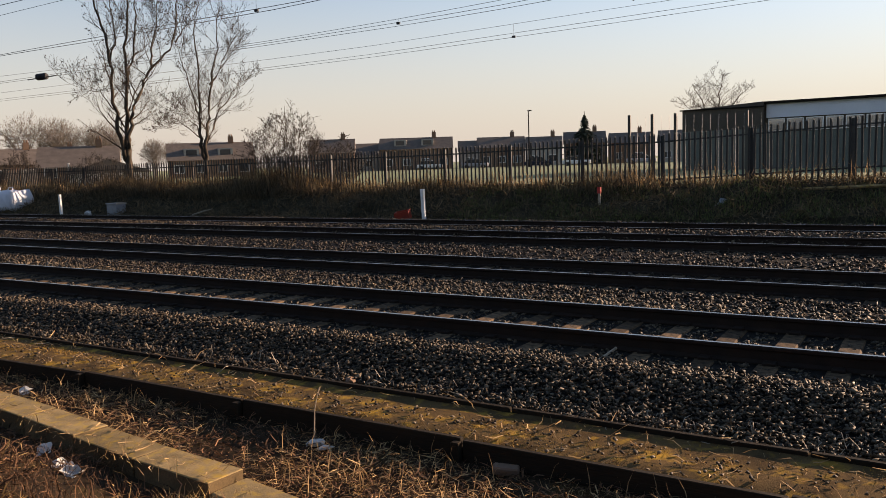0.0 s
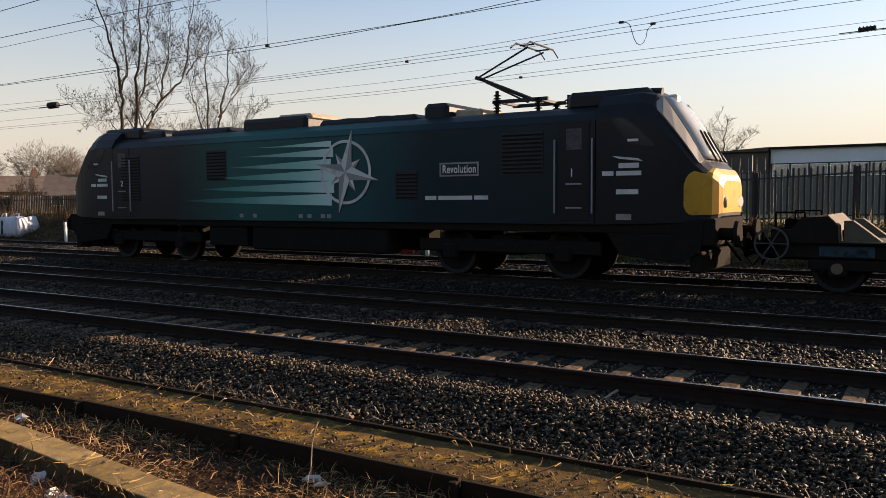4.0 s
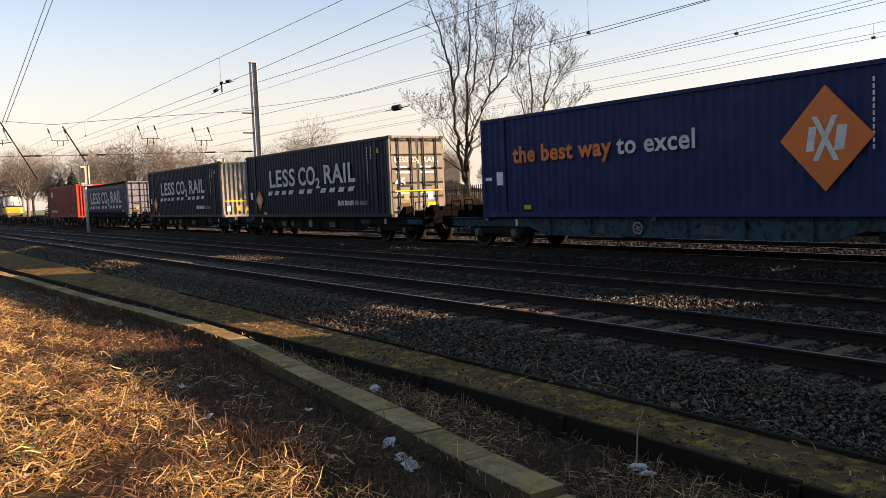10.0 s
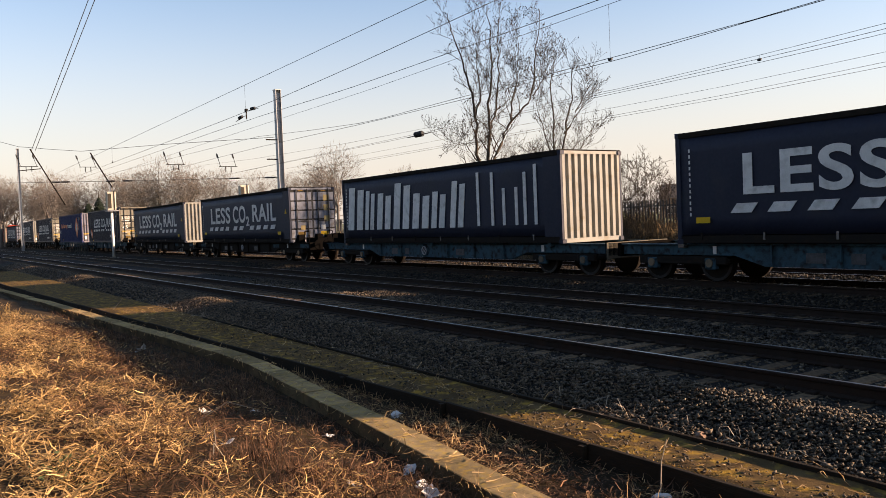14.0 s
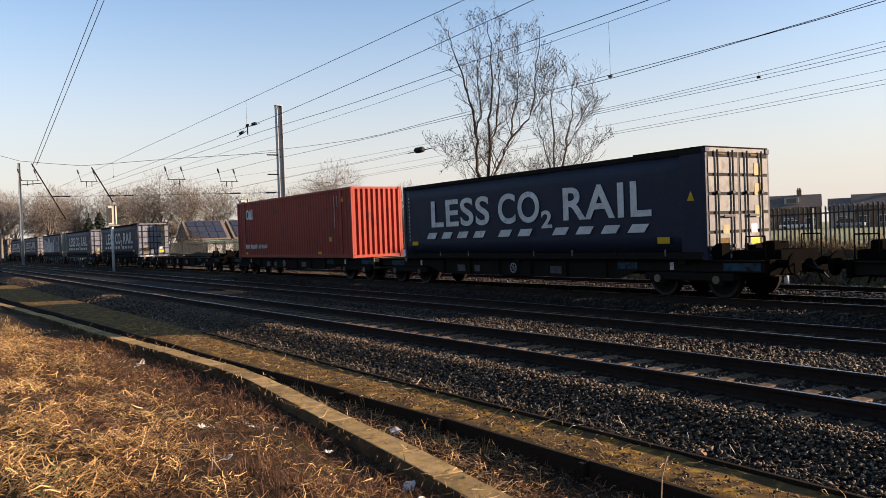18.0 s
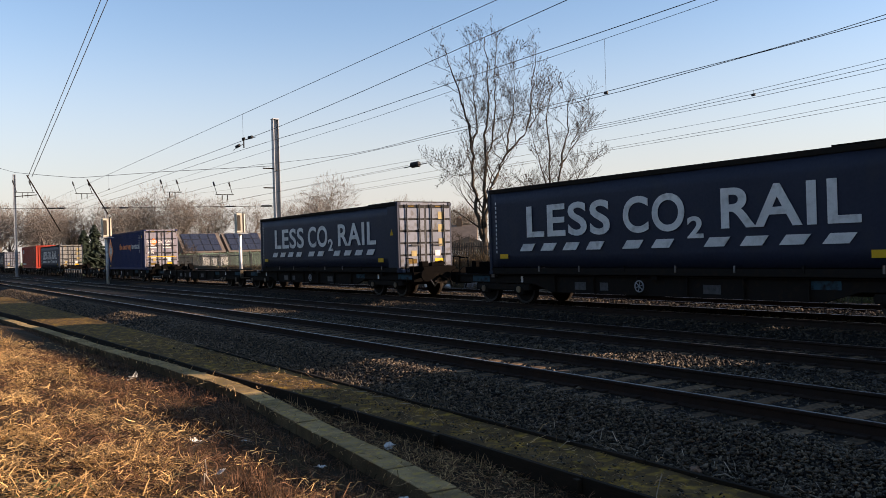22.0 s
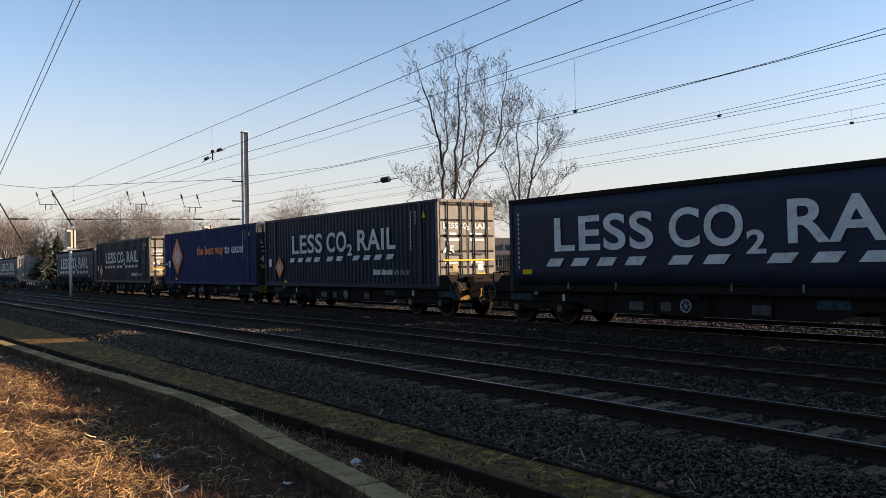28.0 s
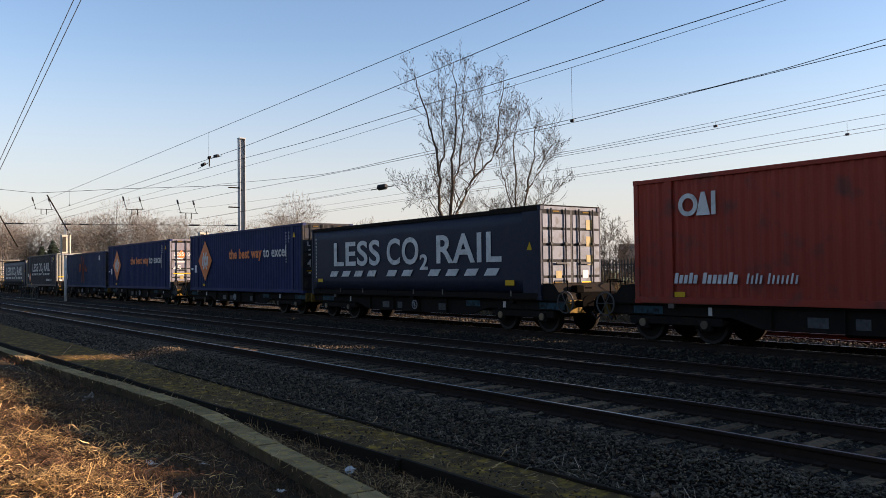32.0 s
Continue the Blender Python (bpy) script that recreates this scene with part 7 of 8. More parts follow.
def build_grass():
    # straw on the near slope: a flattened mat in clumps, with fewer standing blades
    def slope(n):
        xs, ys = scatter(n, -24, 1.5, -2.8, 3.75, 1.25)
        keep = (ys < np.interp(xs, [k[0] for k in KERB], [k[1] for k in KERB]) - 0.28) & (ys > -1.2 - 1.6 * rng.random(n) ** 2) & (xs < -2.2 + 3.6 * rng.random(n) ** 2) & (np.hypot(xs, ys) > 0.9)
        xs, ys = xs[keep], ys[keep]
        patch = np.array([noise.noise((x * 1.1, y * 1.4, 2)) + 0.5 * noise.noise((x * 3.1, y * 3.7, 9)) for x, y in zip(xs, ys)])
        thick = rng.random(len(xs)) < np.clip(1.25 - 0.38 * ys, 0.05, 1) * np.clip(0.30 + 3.2 * patch, 0.02, 1)
        return xs[thick], ys[thick], patch[thick]
    xs, ys, patch = slope(275000)
    n = len(xs)
    mound = np.clip(0.05 + 0.24 * patch, 0.0, 0.26)
    lying("flattened_straw", xs, ys, gz(xs, ys) + mound * rng.random(n), rng.uniform(0.04, 0.17, n), 0.0018 + 0.0040 * rng.random(n) ** 1.5, rng.normal(0.15, 0.35, n), M_straw, "flattened tangled straw-coloured dry grass on the slope")
    xs, ys, patch = slope(25000)
    n = len(xs)
    blades("dry_grass", xs, ys, gz(xs, ys) - 0.02, rng.uniform(0.06, 0.19, n), rng.uniform(0.002, 0.0048, n), rng.uniform(0.3, 1.4, n), M_straw, "standing blades of dry grass on the slope")
    xs, ys, patch = slope(5000)
    n = len(xs)
    lying("straw_stalks", xs, ys, gz(xs, ys) + 0.05, rng.uniform(0.12, 0.40, n), rng.uniform(0.003, 0.006, n), rng.normal(0.25, 0.35, n), M_straw, "thick pale stalks lying over the dry grass")
    xs, ys = scatter(7000, -75, -20, -2.0, 2.6)
    n = len(xs)
    blades("far_dry_grass", xs, ys, gz(xs, ys) - 0.02, rng.uniform(0.1, 0.3, n), rng.uniform(0.006, 0.012, n), rng.uniform(0.5, 1.5, n), M_straw, "dry grass further along the slope")
    xs = rng.normal(-3.0, 7.0, 9000)
    ys = rng.normal(-1.0, 2.6, 9000)
    keep = (ys < 3.6) & (ys > -8.5) & ((np.abs(xs) > 0.9) | (np.abs(ys) > 0.9)) & ((xs > -3.5) | (ys < -0.8))
    xs, ys = xs[keep], ys[keep]
    n = len(xs)
    blades("path_grass", xs, ys, gz(xs, ys) - 0.02, rng.uniform(0.06, 0.22, n), rng.uniform(0.002, 0.006, n), rng.uniform(0.4, 1.6, n), M_straw, "short dry grass around the path")
    # bramble stems and short weeds near the kerb
    xs, ys = scatter(6500, -22, -1.5, 1.2, 4.3, 1.25, clump=0.1)
    keep = ys < np.interp(xs, [k[0] for k in KERB], [k[1] for k in KERB], right=4.0) - 0.22
    xs, ys = xs[keep], ys[keep]
    n = len(xs)
    blades("bramble_stems", xs, ys, gz(xs, ys) - 0.02, rng.uniform(0.06, 0.22, n), rng.uniform(0.002, 0.005, n), rng.uniform(0.2, 1.6, n), M_bramble, "dead reddish-brown bramble and weed stems", category="brambles")
    xs, ys = scatter(26000, -22, -1.5, 1.0, 4.3, 1.25, clump=0.12)
    keep = ys < np.interp(xs, [k[0] for k in KERB], [k[1] for k in KERB], right=4.0) - 0.2
    xs, ys = xs[keep], ys[keep]
    n = len(xs)
    lying("bramble_litter", xs, ys, gz(xs, ys) + 0.05 * rng.random(n), rng.uniform(0.06, 0.26, n), rng.uniform(0.0018, 0.0045, n), rng.normal(0.15, 0.3, n), M_bramble, "fallen brown bramble stems and litter", category="brambles")
    # arching bramble clumps between the straw and the kerb
    rnd = random.Random(77)
    cx, cy = [], []
    for k in range(46):
        x = -4.8 - 14 * rnd.random() ** 1.2
        c = (x, kerb_y(x) - 0.45 - 1.5 * rnd.random())
        m = rnd.randint(40, 110)
        cx.append(rng.normal(c[0], 0.22, m))
        cy.append(rng.normal(c[1], 0.16, m))
    xs, ys = np.concatenate(cx), np.concatenate(cy)
    keep = ys < np.interp(xs, [k[0] for k in KERB], [k[1] for k in KERB]) - 0.2
    xs, ys = xs[keep], ys[keep]
    n = len(xs)
    blades("bramble_clumps", xs, ys, gz(xs, ys) - 0.02, rng.uniform(0.10, 0.32, n), rng.uniform(0.002, 0.0055, n), rng.uniform(0.3, 1.4, n), M_bramble, "arching red-brown dead bramble clumps by the kerb", bend=1.2, category="brambles")
    n = 1500
    xs = -4.4 - 26 * rng.random(n) ** 1.2
    ys = np.interp(xs, [k[0] for k in KERB], [k[1] for k in KERB]) - rng.uniform(0.24, 0.5, n)
    blades("kerb_fringe", xs, ys, gz(xs, ys) - 0.02, rng.uniform(0.06, 0.2, n), rng.uniform(0.002, 0.006, n), rng.uniform(0.1, 1.3, n), M_bramble, "low dead weeds along the kerb foot", category="weeds")
    # strip between kerb and walkway
    xs, ys = scatter(30000, -20, 2.5, 3.4, 5.25, 1.6, clump=0.06)
    ky = np.interp(xs, [k[0] for k in KERB], [k[1] for k in KERB], right=3.75)
    keep = (ys > ky + 0.2) & (ys < np.array([walk_edge(x) for x in xs]) - 0.05)
    xs, ys = xs[keep], ys[keep]
    n = len(xs)
    lying("strip_grass", xs, ys, -0.5 + 0.05 * rng.random(n), rng.uniform(0.03, 0.14, n), rng.uniform(0.0015, 0.004, n), rng.normal(0.1, 0.3, n), M_deadstrip, "dead grass and stalks littered between kerb and walkway")
    pick = rng.random(n) < 0.10
    xs, ys = xs[pick], ys[pick]
    n = len(xs)
    blades("strip_stalks", xs, ys, np.full(n, -0.5), rng.uniform(0.08, 0.26, n), rng.uniform(0.002, 0.005, n), rng.uniform(0.1, 1.2, n), M_deadstrip, "short dead stalks standing beside the walkway")
    xs, ys = scatter(30000, -20, 2.5, 3.4, 5.3, 1.6)
    ky = np.interp(xs, [k[0] for k in KERB], [k[1] for k in KERB], right=3.75)
    keep = (ys > ky + 0.18) & (ys < np.array([walk_edge(x) for x in xs]) - 0.03)
    xs, ys = xs[keep], ys[keep]
    n = len(xs)
    lying("strip_twigs", xs, ys, -0.495 + 0.04 * rng.random(n), rng.uniform(0.02, 0.13, n), rng.uniform(0.002, 0.006, n), rng.normal(0.1, 0.35, n), M_bramble, "dark twigs and leaf litter between kerb and walkway", category="litter")
    # right-hand foreground, beyond the broken kerb
    xs, ys = scatter(20000, -4.6, 5.0, 1.4, 3.9, clump=0.05)
    keep = (ys > 2.4 - 1.0 * rng.random(len(xs)) ** 2) & (xs < 2.0 + 3.0 * rng.random(len(xs)) ** 2)
    xs, ys = xs[keep], ys[keep]
    n = len(xs)
    blades("kerb_end_grass", xs, ys, gz(xs, ys) - 0.02, rng.uniform(0.08, 0.28, n), rng.uniform(0.002, 0.005, n), rng.uniform(0.3, 1.6, n), M_straw, "dead grass around the broken kerb")
    # moss tufts and dead stalks on the walkway
    xs, ys = scatter(52000, -24, 2, 5.0, 6.15, 1.2)
    patch = np.array([noise.noise((x * 0.55, y * 1.6, 31)) + 0.6 * noise.noise((x * 2.3, y * 3.1, 5)) for x, y in zip(xs, ys)])
    keep = (rng.random(len(xs)) < np.clip(0.12 + 1.5 * patch, 0.03, 1)) & (ys > np.array([walk_edge(x) for x in xs]) + 0.05)
    xs, ys = xs[keep], ys[keep]
    n = len(xs)
    blades("moss_tufts", xs, ys, np.full(n, -0.36), rng.uniform(0.01, 0.03, n), rng.uniform(0.002, 0.006, n), rng.uniform(0.2, 1.4, n), M_mosstuft, "low yellow-green moss tufts", category="moss")
    xs, ys = scatter(1500, -24, 2, 5.1, 6.3, 1.2)
    keep = ys > np.array([walk_edge(x) for x in xs]) + 0.03
    xs, ys = xs[keep], ys[keep]
    n = len(xs)
    lying("walkway_litter", xs, ys, np.full(n, -0.345), rng.uniform(0.03, 0.22, n), rng.uniform(0.0015, 0.005, n), rng.normal(0.1, 0.3, n), M_deadstrip, "broken straw and stalks lying on the walkway")
    n = 420
    xs = -4.4 - 22 * rng.random(n) ** 1.3
    ys = np.interp(xs, [k[0] for k in KERB], [k[1] for k in KERB]) + rng.uniform(-0.24, 0.2, n)
    lying("kerb_litter", xs, ys, np.full(n, -0.338), rng.uniform(0.03, 0.2, n), rng.uniform(0.0015, 0.005, n), rng.normal(0.15, 0.35, n), M_deadstrip, "bits of straw and dead stalk lying over the kerb")
    n = 190
    xs = -4.6 - 22 * rng.random(n) ** 1.2
    ys = np.interp(xs, [k[0] for k in KERB], [k[1] for k in KERB]) - rng.uniform(0.14, 0.3, n)
    blades("kerb_grass", xs, ys, np.full(n, -0.37), rng.uniform(0.05, 0.2, n), rng.uniform(0.002, 0.005, n), rng.uniform(0.3, 1.5, n), M_straw, "dry grass hanging over the kerb edge")
    xs, ys = scatter(900, -26, 1, 6.05, 6.6)
    n = len(xs)
    blades("shoulder_stalks", xs, ys, np.interp(ys, [p[0] for p in BED], [p[1] for p in BED]), rng.uniform(0.08, 0.3, n), rng.uniform(0.003, 0.006, n), rng.uniform(0.7, 1.5, n), M_palestalk, "pale dead stalks lying on the ballast edge")
    # far bank
    xs, ys = scatter(42000, -65, 5, 22.4, 26.4)
    n = len(xs)
    lump = np.array([noise.noise((x * 0.45, y * 0.7, 21)) for x, y in zip(xs, ys)])
    lying("bank_litter", xs, ys, gz(xs, ys) + 0.22 * np.clip(lump + 0.2, 0, 1) * rng.random(n), rng.uniform(0.1, 0.45, n), rng.uniform(0.005, 0.014, n), rng.normal(0.3, 0.4, n), M_bankweed, "flattened dead weeds and brambles covering the bank", category="weeds")
    xs, ys = scatter(22000, -75, 5, 22.6, 26.3, clump=0.05)
    n = len(xs)
    blades("bank_weeds", xs, ys, gz(xs, ys) - 0.05, rng.uniform(0.12, 0.5, n), rng.uniform(0.005, 0.012, n), rng.uniform(0.3, 1.6, n), M_bankweed, "dark dead weeds standing on the bank", category="weeds")
    xs, ys = scatter(8000, -60, 4, 24.8, 26.9, clump=0.12)
    n = len(xs)
    blades("fence_stalks", xs, ys, np.full(n, 0.8), rng.uniform(0.2, 1.3, n) * rng.uniform(0.5, 1.0, n), rng.uniform(0.004, 0.009, n), rng.uniform(0.05, 0.9, n), M_deadstrip, "tall dry stalks along the fence foot")
    xs, ys = scatter(26000, -14, 4, 22.3, 25.2, clump=0.1)
    n = len(xs)
    blades("green_verge", xs, ys, gz(xs, ys), rng.uniform(0.06, 0.2, n), rng.uniform(0.005, 0.010, n), rng.uniform(0.2, 1.2, n), M_green_grass, "short green grass at the foot of the bank")
    spots = ((-24.2, 1.5, 9000), (-27.5, 1.6, 5000), (-31, 1.5, 4000), (-34.5, 1.6, 4500), (-41.5, 1.8, 4500), (-48, 2.5, 3000), (-9.6, 0.8, 1500), (-16.5, 1.2, 1200))
    xs = np.concatenate([rng.normal(c, s, k) for c, s, k in spots])
    ys = rng.uniform(24.3, 27.4, len(xs))
    n = len(xs)
    tall = 0.45 + 0.55 * np.array([noise.noise((x * 0.5, y * 0.6, 44)) + 0.5 for x, y in zip(xs, ys)])
    blades("thicket", xs, ys, gz(xs, ys) - 0.1, rng.uniform(0.3, 1.7, n) * np.clip(tall, 0.25, 1.1), rng.uniform(0.004, 0.010, n), rng.uniform(0.2, 1.4, n), M_bankweed, "dark bramble thicket against the fence", bend=1.0, category="brambles")


def build_green_weed():
    rnd = random.Random(5)
    ob = thing("green_weed", "small leafy green weed growing through the dry grass", "weed", at=pose(-6.4, 0.95, 0.02))
    tips = [(rnd.gauss(0, 0.11), rnd.gauss(0, 0.09), 0.05 + 0.16 * rnd.random()) for k in range(70)]
    out = Twigs()
    for p_ in tips[::3]:
        out.limb([(p_[0] * 0.2, p_[1] * 0.2, 0.0), (p_[0] * 0.7, p_[1] * 0.7, p_[2] * 0.7), p_], [0.003, 0.0025, 0.0015], 3)
    link("stems", out.mesh("stems", M_bramble), ob)
    link("leaves", leaf_mesh("leaves", tips, rnd, 210, 0.022, M_weedleaf), ob, "small green leaves")


M_weedleaf = material("weed_leaf", (0.075, 0.10, 0.03), (0.045, 0.06, 0.02), rough=0.7, scale=6, fine=60, bump=0, per_island=0.4, thin=0.3)
build_green_weed()
M_mosstuft = material("moss_tuft", (0.38, 0.205, 0.03), (0.17, 0.095, 0.026), rough=0.95, scale=2, fine=40, bump=0, per_island=0.45)
M_palestalk = material("pale_stalk", (0.34, 0.27, 0.19), (0.22, 0.17, 0.12), rough=0.9, scale=3, fine=40, bump=0, per_island=0.4)
M_bankweed = material("bank_weed", (0.17, 0.115, 0.06), (0.06, 0.045, 0.024), rough=0.95, scale=0.7, fine=12, bump=0, per_island=0.7, thin=0.3)
M_green_grass = material("green_grass", (0.15, 0.16, 0.05), (0.09, 0.10, 0.035), rough=0.9, scale=1, fine=12, bump=0, per_island=0.5, thin=0.4)
M_deadstrip = material("dead_strip_grass", (0.56, 0.365, 0.18), (0.29, 0.17, 0.08), rough=0.9, scale=2, fine=30, bump=0, per_island=0.65, spec=0.2, thin=0.3)
build_grass()


# ---- unseen overgrown bank, added behind the path to block low skylight ----
def build_sky_block_bank():
    xs, ys, zs = [], [], []
    v, f = [], []
    nx, nz = 90, 8
    for i in range(nx + 1):
        x = -130 + 190 * i / nx
        h = 6.5 + 1.6 * noise.noise((x * 0.06, 0, 4)) + 1.0 * noise.noise((x * 0.21, 1, 4))
        for j in range(nz + 1):
            t = j / nz
            v.append((x, -9.0 - 4.5 * t + 0.9 * noise.noise((x * 0.3, t * 4, 8)), 0.2 + h * math.sin(t * math.pi / 2) + 0.5 * noise.noise((x * 0.5, t * 5, 1)) * t))
    n = nz + 1
    for i in range(nx):
        for j in range(nz):
            f.append((i * n + j, i * n + j + 1, (i + 1) * n + j + 1, (i + 1) * n + j))
    me = mesh_from("back_bank", v, f, M_bankback)
    tagged(link("back_bank", me), "unseen dark bank added behind the path to block skylight", "bank", kind="structure")
    k = 16000
    i = rng.integers(0, len(v), k)
    p = np.array(v)[i] + rng.normal(0, 0.7, (k, 3)) * np.array([1.2, 0.5, 0.6])
    blades("hedge_growth", p[:, 0], p[:, 1], np.maximum(p[:, 2], 0.2), rng.uniform(0.5, 1.6, k), rng.uniform(0.03, 0.08, k), rng.uniform(0.1, 1.2, k), M_bankback, "dark tangled hedge growth on the added unseen bank", category="hedge")


M_bankback = material("hedge", (0.03, 0.028, 0.014), (0.018, 0.016, 0.009), rough=0.95, scale=0.8, fine=10, bump=0.4, spec=0.1)
build_sky_block_bank()


# ---- litter and small things near the kerb ----
def crumpled(name, x, y, z, r, label, mat, category, seed, flat=0.35):
    rnd = random.Random(seed)
    bm = bmesh.new()
    bmesh.ops.create_icosphere(bm, subdivisions=2, radius=r)
    for v in bm.verts:
        k = 0.65 + 0.6 * rnd.random()
        v.co = Vector((v.co.x * k * 1.3, v.co.y * k, v.co.z * k * flat))
    ob = tagged(part(name, bm, mat, None), label, category)
    ob.matrix_basis = pose(x, y, z, rnd.uniform(-15, 15), rnd.uniform(-15, 15), rnd.uniform(0, 360))
    return ob


def stick(name, pts, r, label, mat, forks=()):
    ob = thing(name, label, "stick")
    v, f = tube(pts, [r * (1 - 0.6 * i / (len(pts) - 1)) for i in range(len(pts))], 5)
    link("stem", mesh_from("stem", v, f, mat), ob)
    for fk in forks:
        v, f = tube(fk, r * 0.5, 4)
        link("side_twig", mesh_from("side_twig", v, f, mat), ob)
    return ob


def torn_paper(x, y, z, r, label, seed):
    """A crumpled, torn sheet lying in the weeds."""
    rnd = random.Random(seed)
    bm = bmesh.new()
    n = 5
    g = [[bm.verts.new((r * 1.3 * (i / (n - 1) - 0.5) * 2 + rnd.gauss(0, 0.13 * r), r * (j / (n - 1) - 0.5) * 2 + rnd.gauss(0, 0.13 * r), abs(rnd.gauss(0, 0.28 * r)) + 0.25 * r * abs(i - 2))) for j in range(n)] for i in range(n)]
    for i in range(n - 1):
        for j in range(n - 1):
            if (i, j) not in ((0, seed % 4), (3, (seed + 2) % 4)):
                bm.faces.new((g[i][j], g[i + 1][j], g[i + 1][j + 1], g[i][j + 1]))
    bmesh.ops.delete(bm, geom=[v for v in bm.verts if not v.link_faces], context="VERTS")
    thicken(bm, (0, 0, 0.004))
    ob = tagged(part("paper_litter", bm, M_litter, None), label, "litter")
    ob.matrix_basis = pose(x, y, z, rnd.uniform(-20, 20), rnd.uniform(-20, 20), rnd.uniform(0, 360))


def build_small():
    wh = "crumpled white paper litter lying in the dead weeds"
    for i, (x, y, z, r) in enumerate(((-6.35, 3.78, -0.47, 0.06), (-5.85, 3.62, -0.45, 0.065), (-5.62, 3.55, -0.44, 0.06), (-5.89, 2.98, -0.31, 0.055), (-7.41, 2.46, -0.17, 0.05), (-9.31, 2.84, -0.27, 0.045), (-15.9, 3.7, -0.42, 0.1), (-9.5, 3.5, -0.42, 0.05),
                                      (-7.9, 3.72, -0.44, 0.045))):
        torn_paper(x, y, z, r, wh, i)
    crumpled("plastic_bottle", -4.45, 5.0, -0.46, 0.06, "clear crushed plastic bottle between kerb and walkway", M_litter, "bottle", 31, 0.5)
    crumpled("plastic_wrapper", -8.4, 4.85, -0.46, 0.07, "pale crumpled plastic wrapper beside the walkway", M_litter, "litter", 32)
    crumpled("plastic_wrapper", -4.3, 4.95, -0.46, 0.06, "pale crumpled plastic wrapper beside the walkway", M_litter, "litter", 33)
    crumpled("dead_leaf", -5.09, 6.3, -0.32, 0.05, "curled brown dead leaf on the walkway edge", M_brick, "leaf", 34, 0.8)
    ob = tagged(part("brick_piece", boxes((-0.1, 0.1, -0.05, 0.05, -0.03, 0.035), bevel=0.012), M_brick, None), "broken red brick lying below the walkway edge", "brick")
    ob.matrix_basis = pose(-2.75, 5.2, -0.46, 4, 6, 25)
    stick("fallen_branch", [(-2.9, 8.0, -0.14), (-2.93, 7.75, -0.17), (-2.97, 7.45, -0.2), (-3.0, 7.25, -0.22), (-3.02, 7.1, -0.24)], 0.016, "pale fallen branch on the ballast shoulder", M_palestalk,
          [[(-2.98, 7.42, -0.2), (-3.12, 7.2, -0.22), (-3.3, 7.1, -0.22)], [(-3.0, 7.25, -0.22), (-2.95, 7.0, -0.27)]])
    for i, (a, b, c) in enumerate((((-4.5, 5.05, -0.5), (-4.52, 5.1, -0.2), (-4.5, 5.15, -0.02)), ((-7.6, 2.2, -0.2), (-7.3, 2.3, 0.02), (-6.8, 2.15, 0.0)), ((-7.0, 2.3, -0.2), (-6.7, 2.1, 0.06), (-6.4, 2.0, 0.05)),
                                   ((-9.0, 2.6, -0.3), (-8.7, 2.9, -0.05), (-8.3, 3.1, -0.1)), ((-24.6, 5.0, -0.35), (-24.2, 5.2, 0.0), (-23.6, 5.3, 0.05)))):
        stick("dry_stalk", [a, tuple((p + q) / 2 for p, q in zip(a, b)), b, c], 0.008, "long pale dry stalk standing among the weeds", M_palestalk)
    # creeping branches over the ballast edge
    rnd = random.Random(9)
    for i in range(26):
        x = -0.6 - 22 * rnd.random() ** 1.4
        y = 6.1 + 0.35 * rnd.random()
        pts = [(x, y, -0.34)]
        a = rnd.uniform(0, math.tau)
        for k in range(4):
            a += rnd.uniform(-0.7, 0.7)
            pts.append((pts[-1][0] + 0.11 * math.cos(a), pts[-1][1] + 0.07 * math.sin(a), -0.36 + 0.07 * rnd.random() + max(0, (pts[-1][1] - 6.25)) * 0.2))
        stick("dead_twig", pts, 0.007, "grey dead twig lying on the ballast edge", M_palestalk, [[pts[2], (pts[2][0] + 0.08, pts[2][1] - 0.06, pts[2][2] + 0.05)]])
    # far side
    for x, y, z, h in ((-14.42, 22.0, 0.0, 0.97), (-33.98, 22.0, 0.0, 0.9)):
        ob = thing("marker_post", "short white trackside marker post", "post", "trackside marker posts", at=pose(x, y, z, 0, -2, 0))
        part("shaft", boxes((-0.06, 0.06, -0.05, 0.05, -0.4, h), bevel=0.01), M_white, ob)
        part("cap", boxes((-0.065, 0.065, -0.055, 0.055, h, h + 0.03), bevel=0.008), M_white, ob)
    ob = thing("red_crate", "small faded red plastic crate tipped by the track", "crate", at=pose(-15.5, 22.4, -0.02, 8, -10, 20))
    part("shell", boxes((-0.25, 0.25, -0.18, 0.18, 0, 0.04), (-0.25, 0.25, -0.18, -0.15, 0.04, 0.28), (-0.25, 0.25, 0.15, 0.18, 0.04, 0.28), (-0.25, -0.22, -0.15, 0.15, 0.04, 0.28), (0.22, 0.25, -0.15, 0.15, 0.04, 0.28)), M_red, ob)
    ob = thing("track_cabinet", "small grey trackside equipment box at the bank foot", "cabinet", at=pose(-31.3, 22.9, -0.05))
    part("case", boxes((-0.34, 0.34, -0.25, 0.25, 0.0, 0.5), bevel=0.02), M_galv, ob)
    part("lid", boxes((-0.37, 0.37, -0.28, 0.28, 0.5, 0.55), bevel=0.01), M_pale, ob)
    crumpled("white_sack", -32.5, 22.3, 0.06, 0.15, "small white sack lying at the bank foot", M_litter, "sack", 51, 0.8)
    ob = thing("bulk_bag", "large white woven bulk bag slumped beside the track", "bag", at=pose(-40.2, 23.4, 0.12))
    bm = bmesh.new()
    bmesh.ops.create_cube(bm, size=1.0)
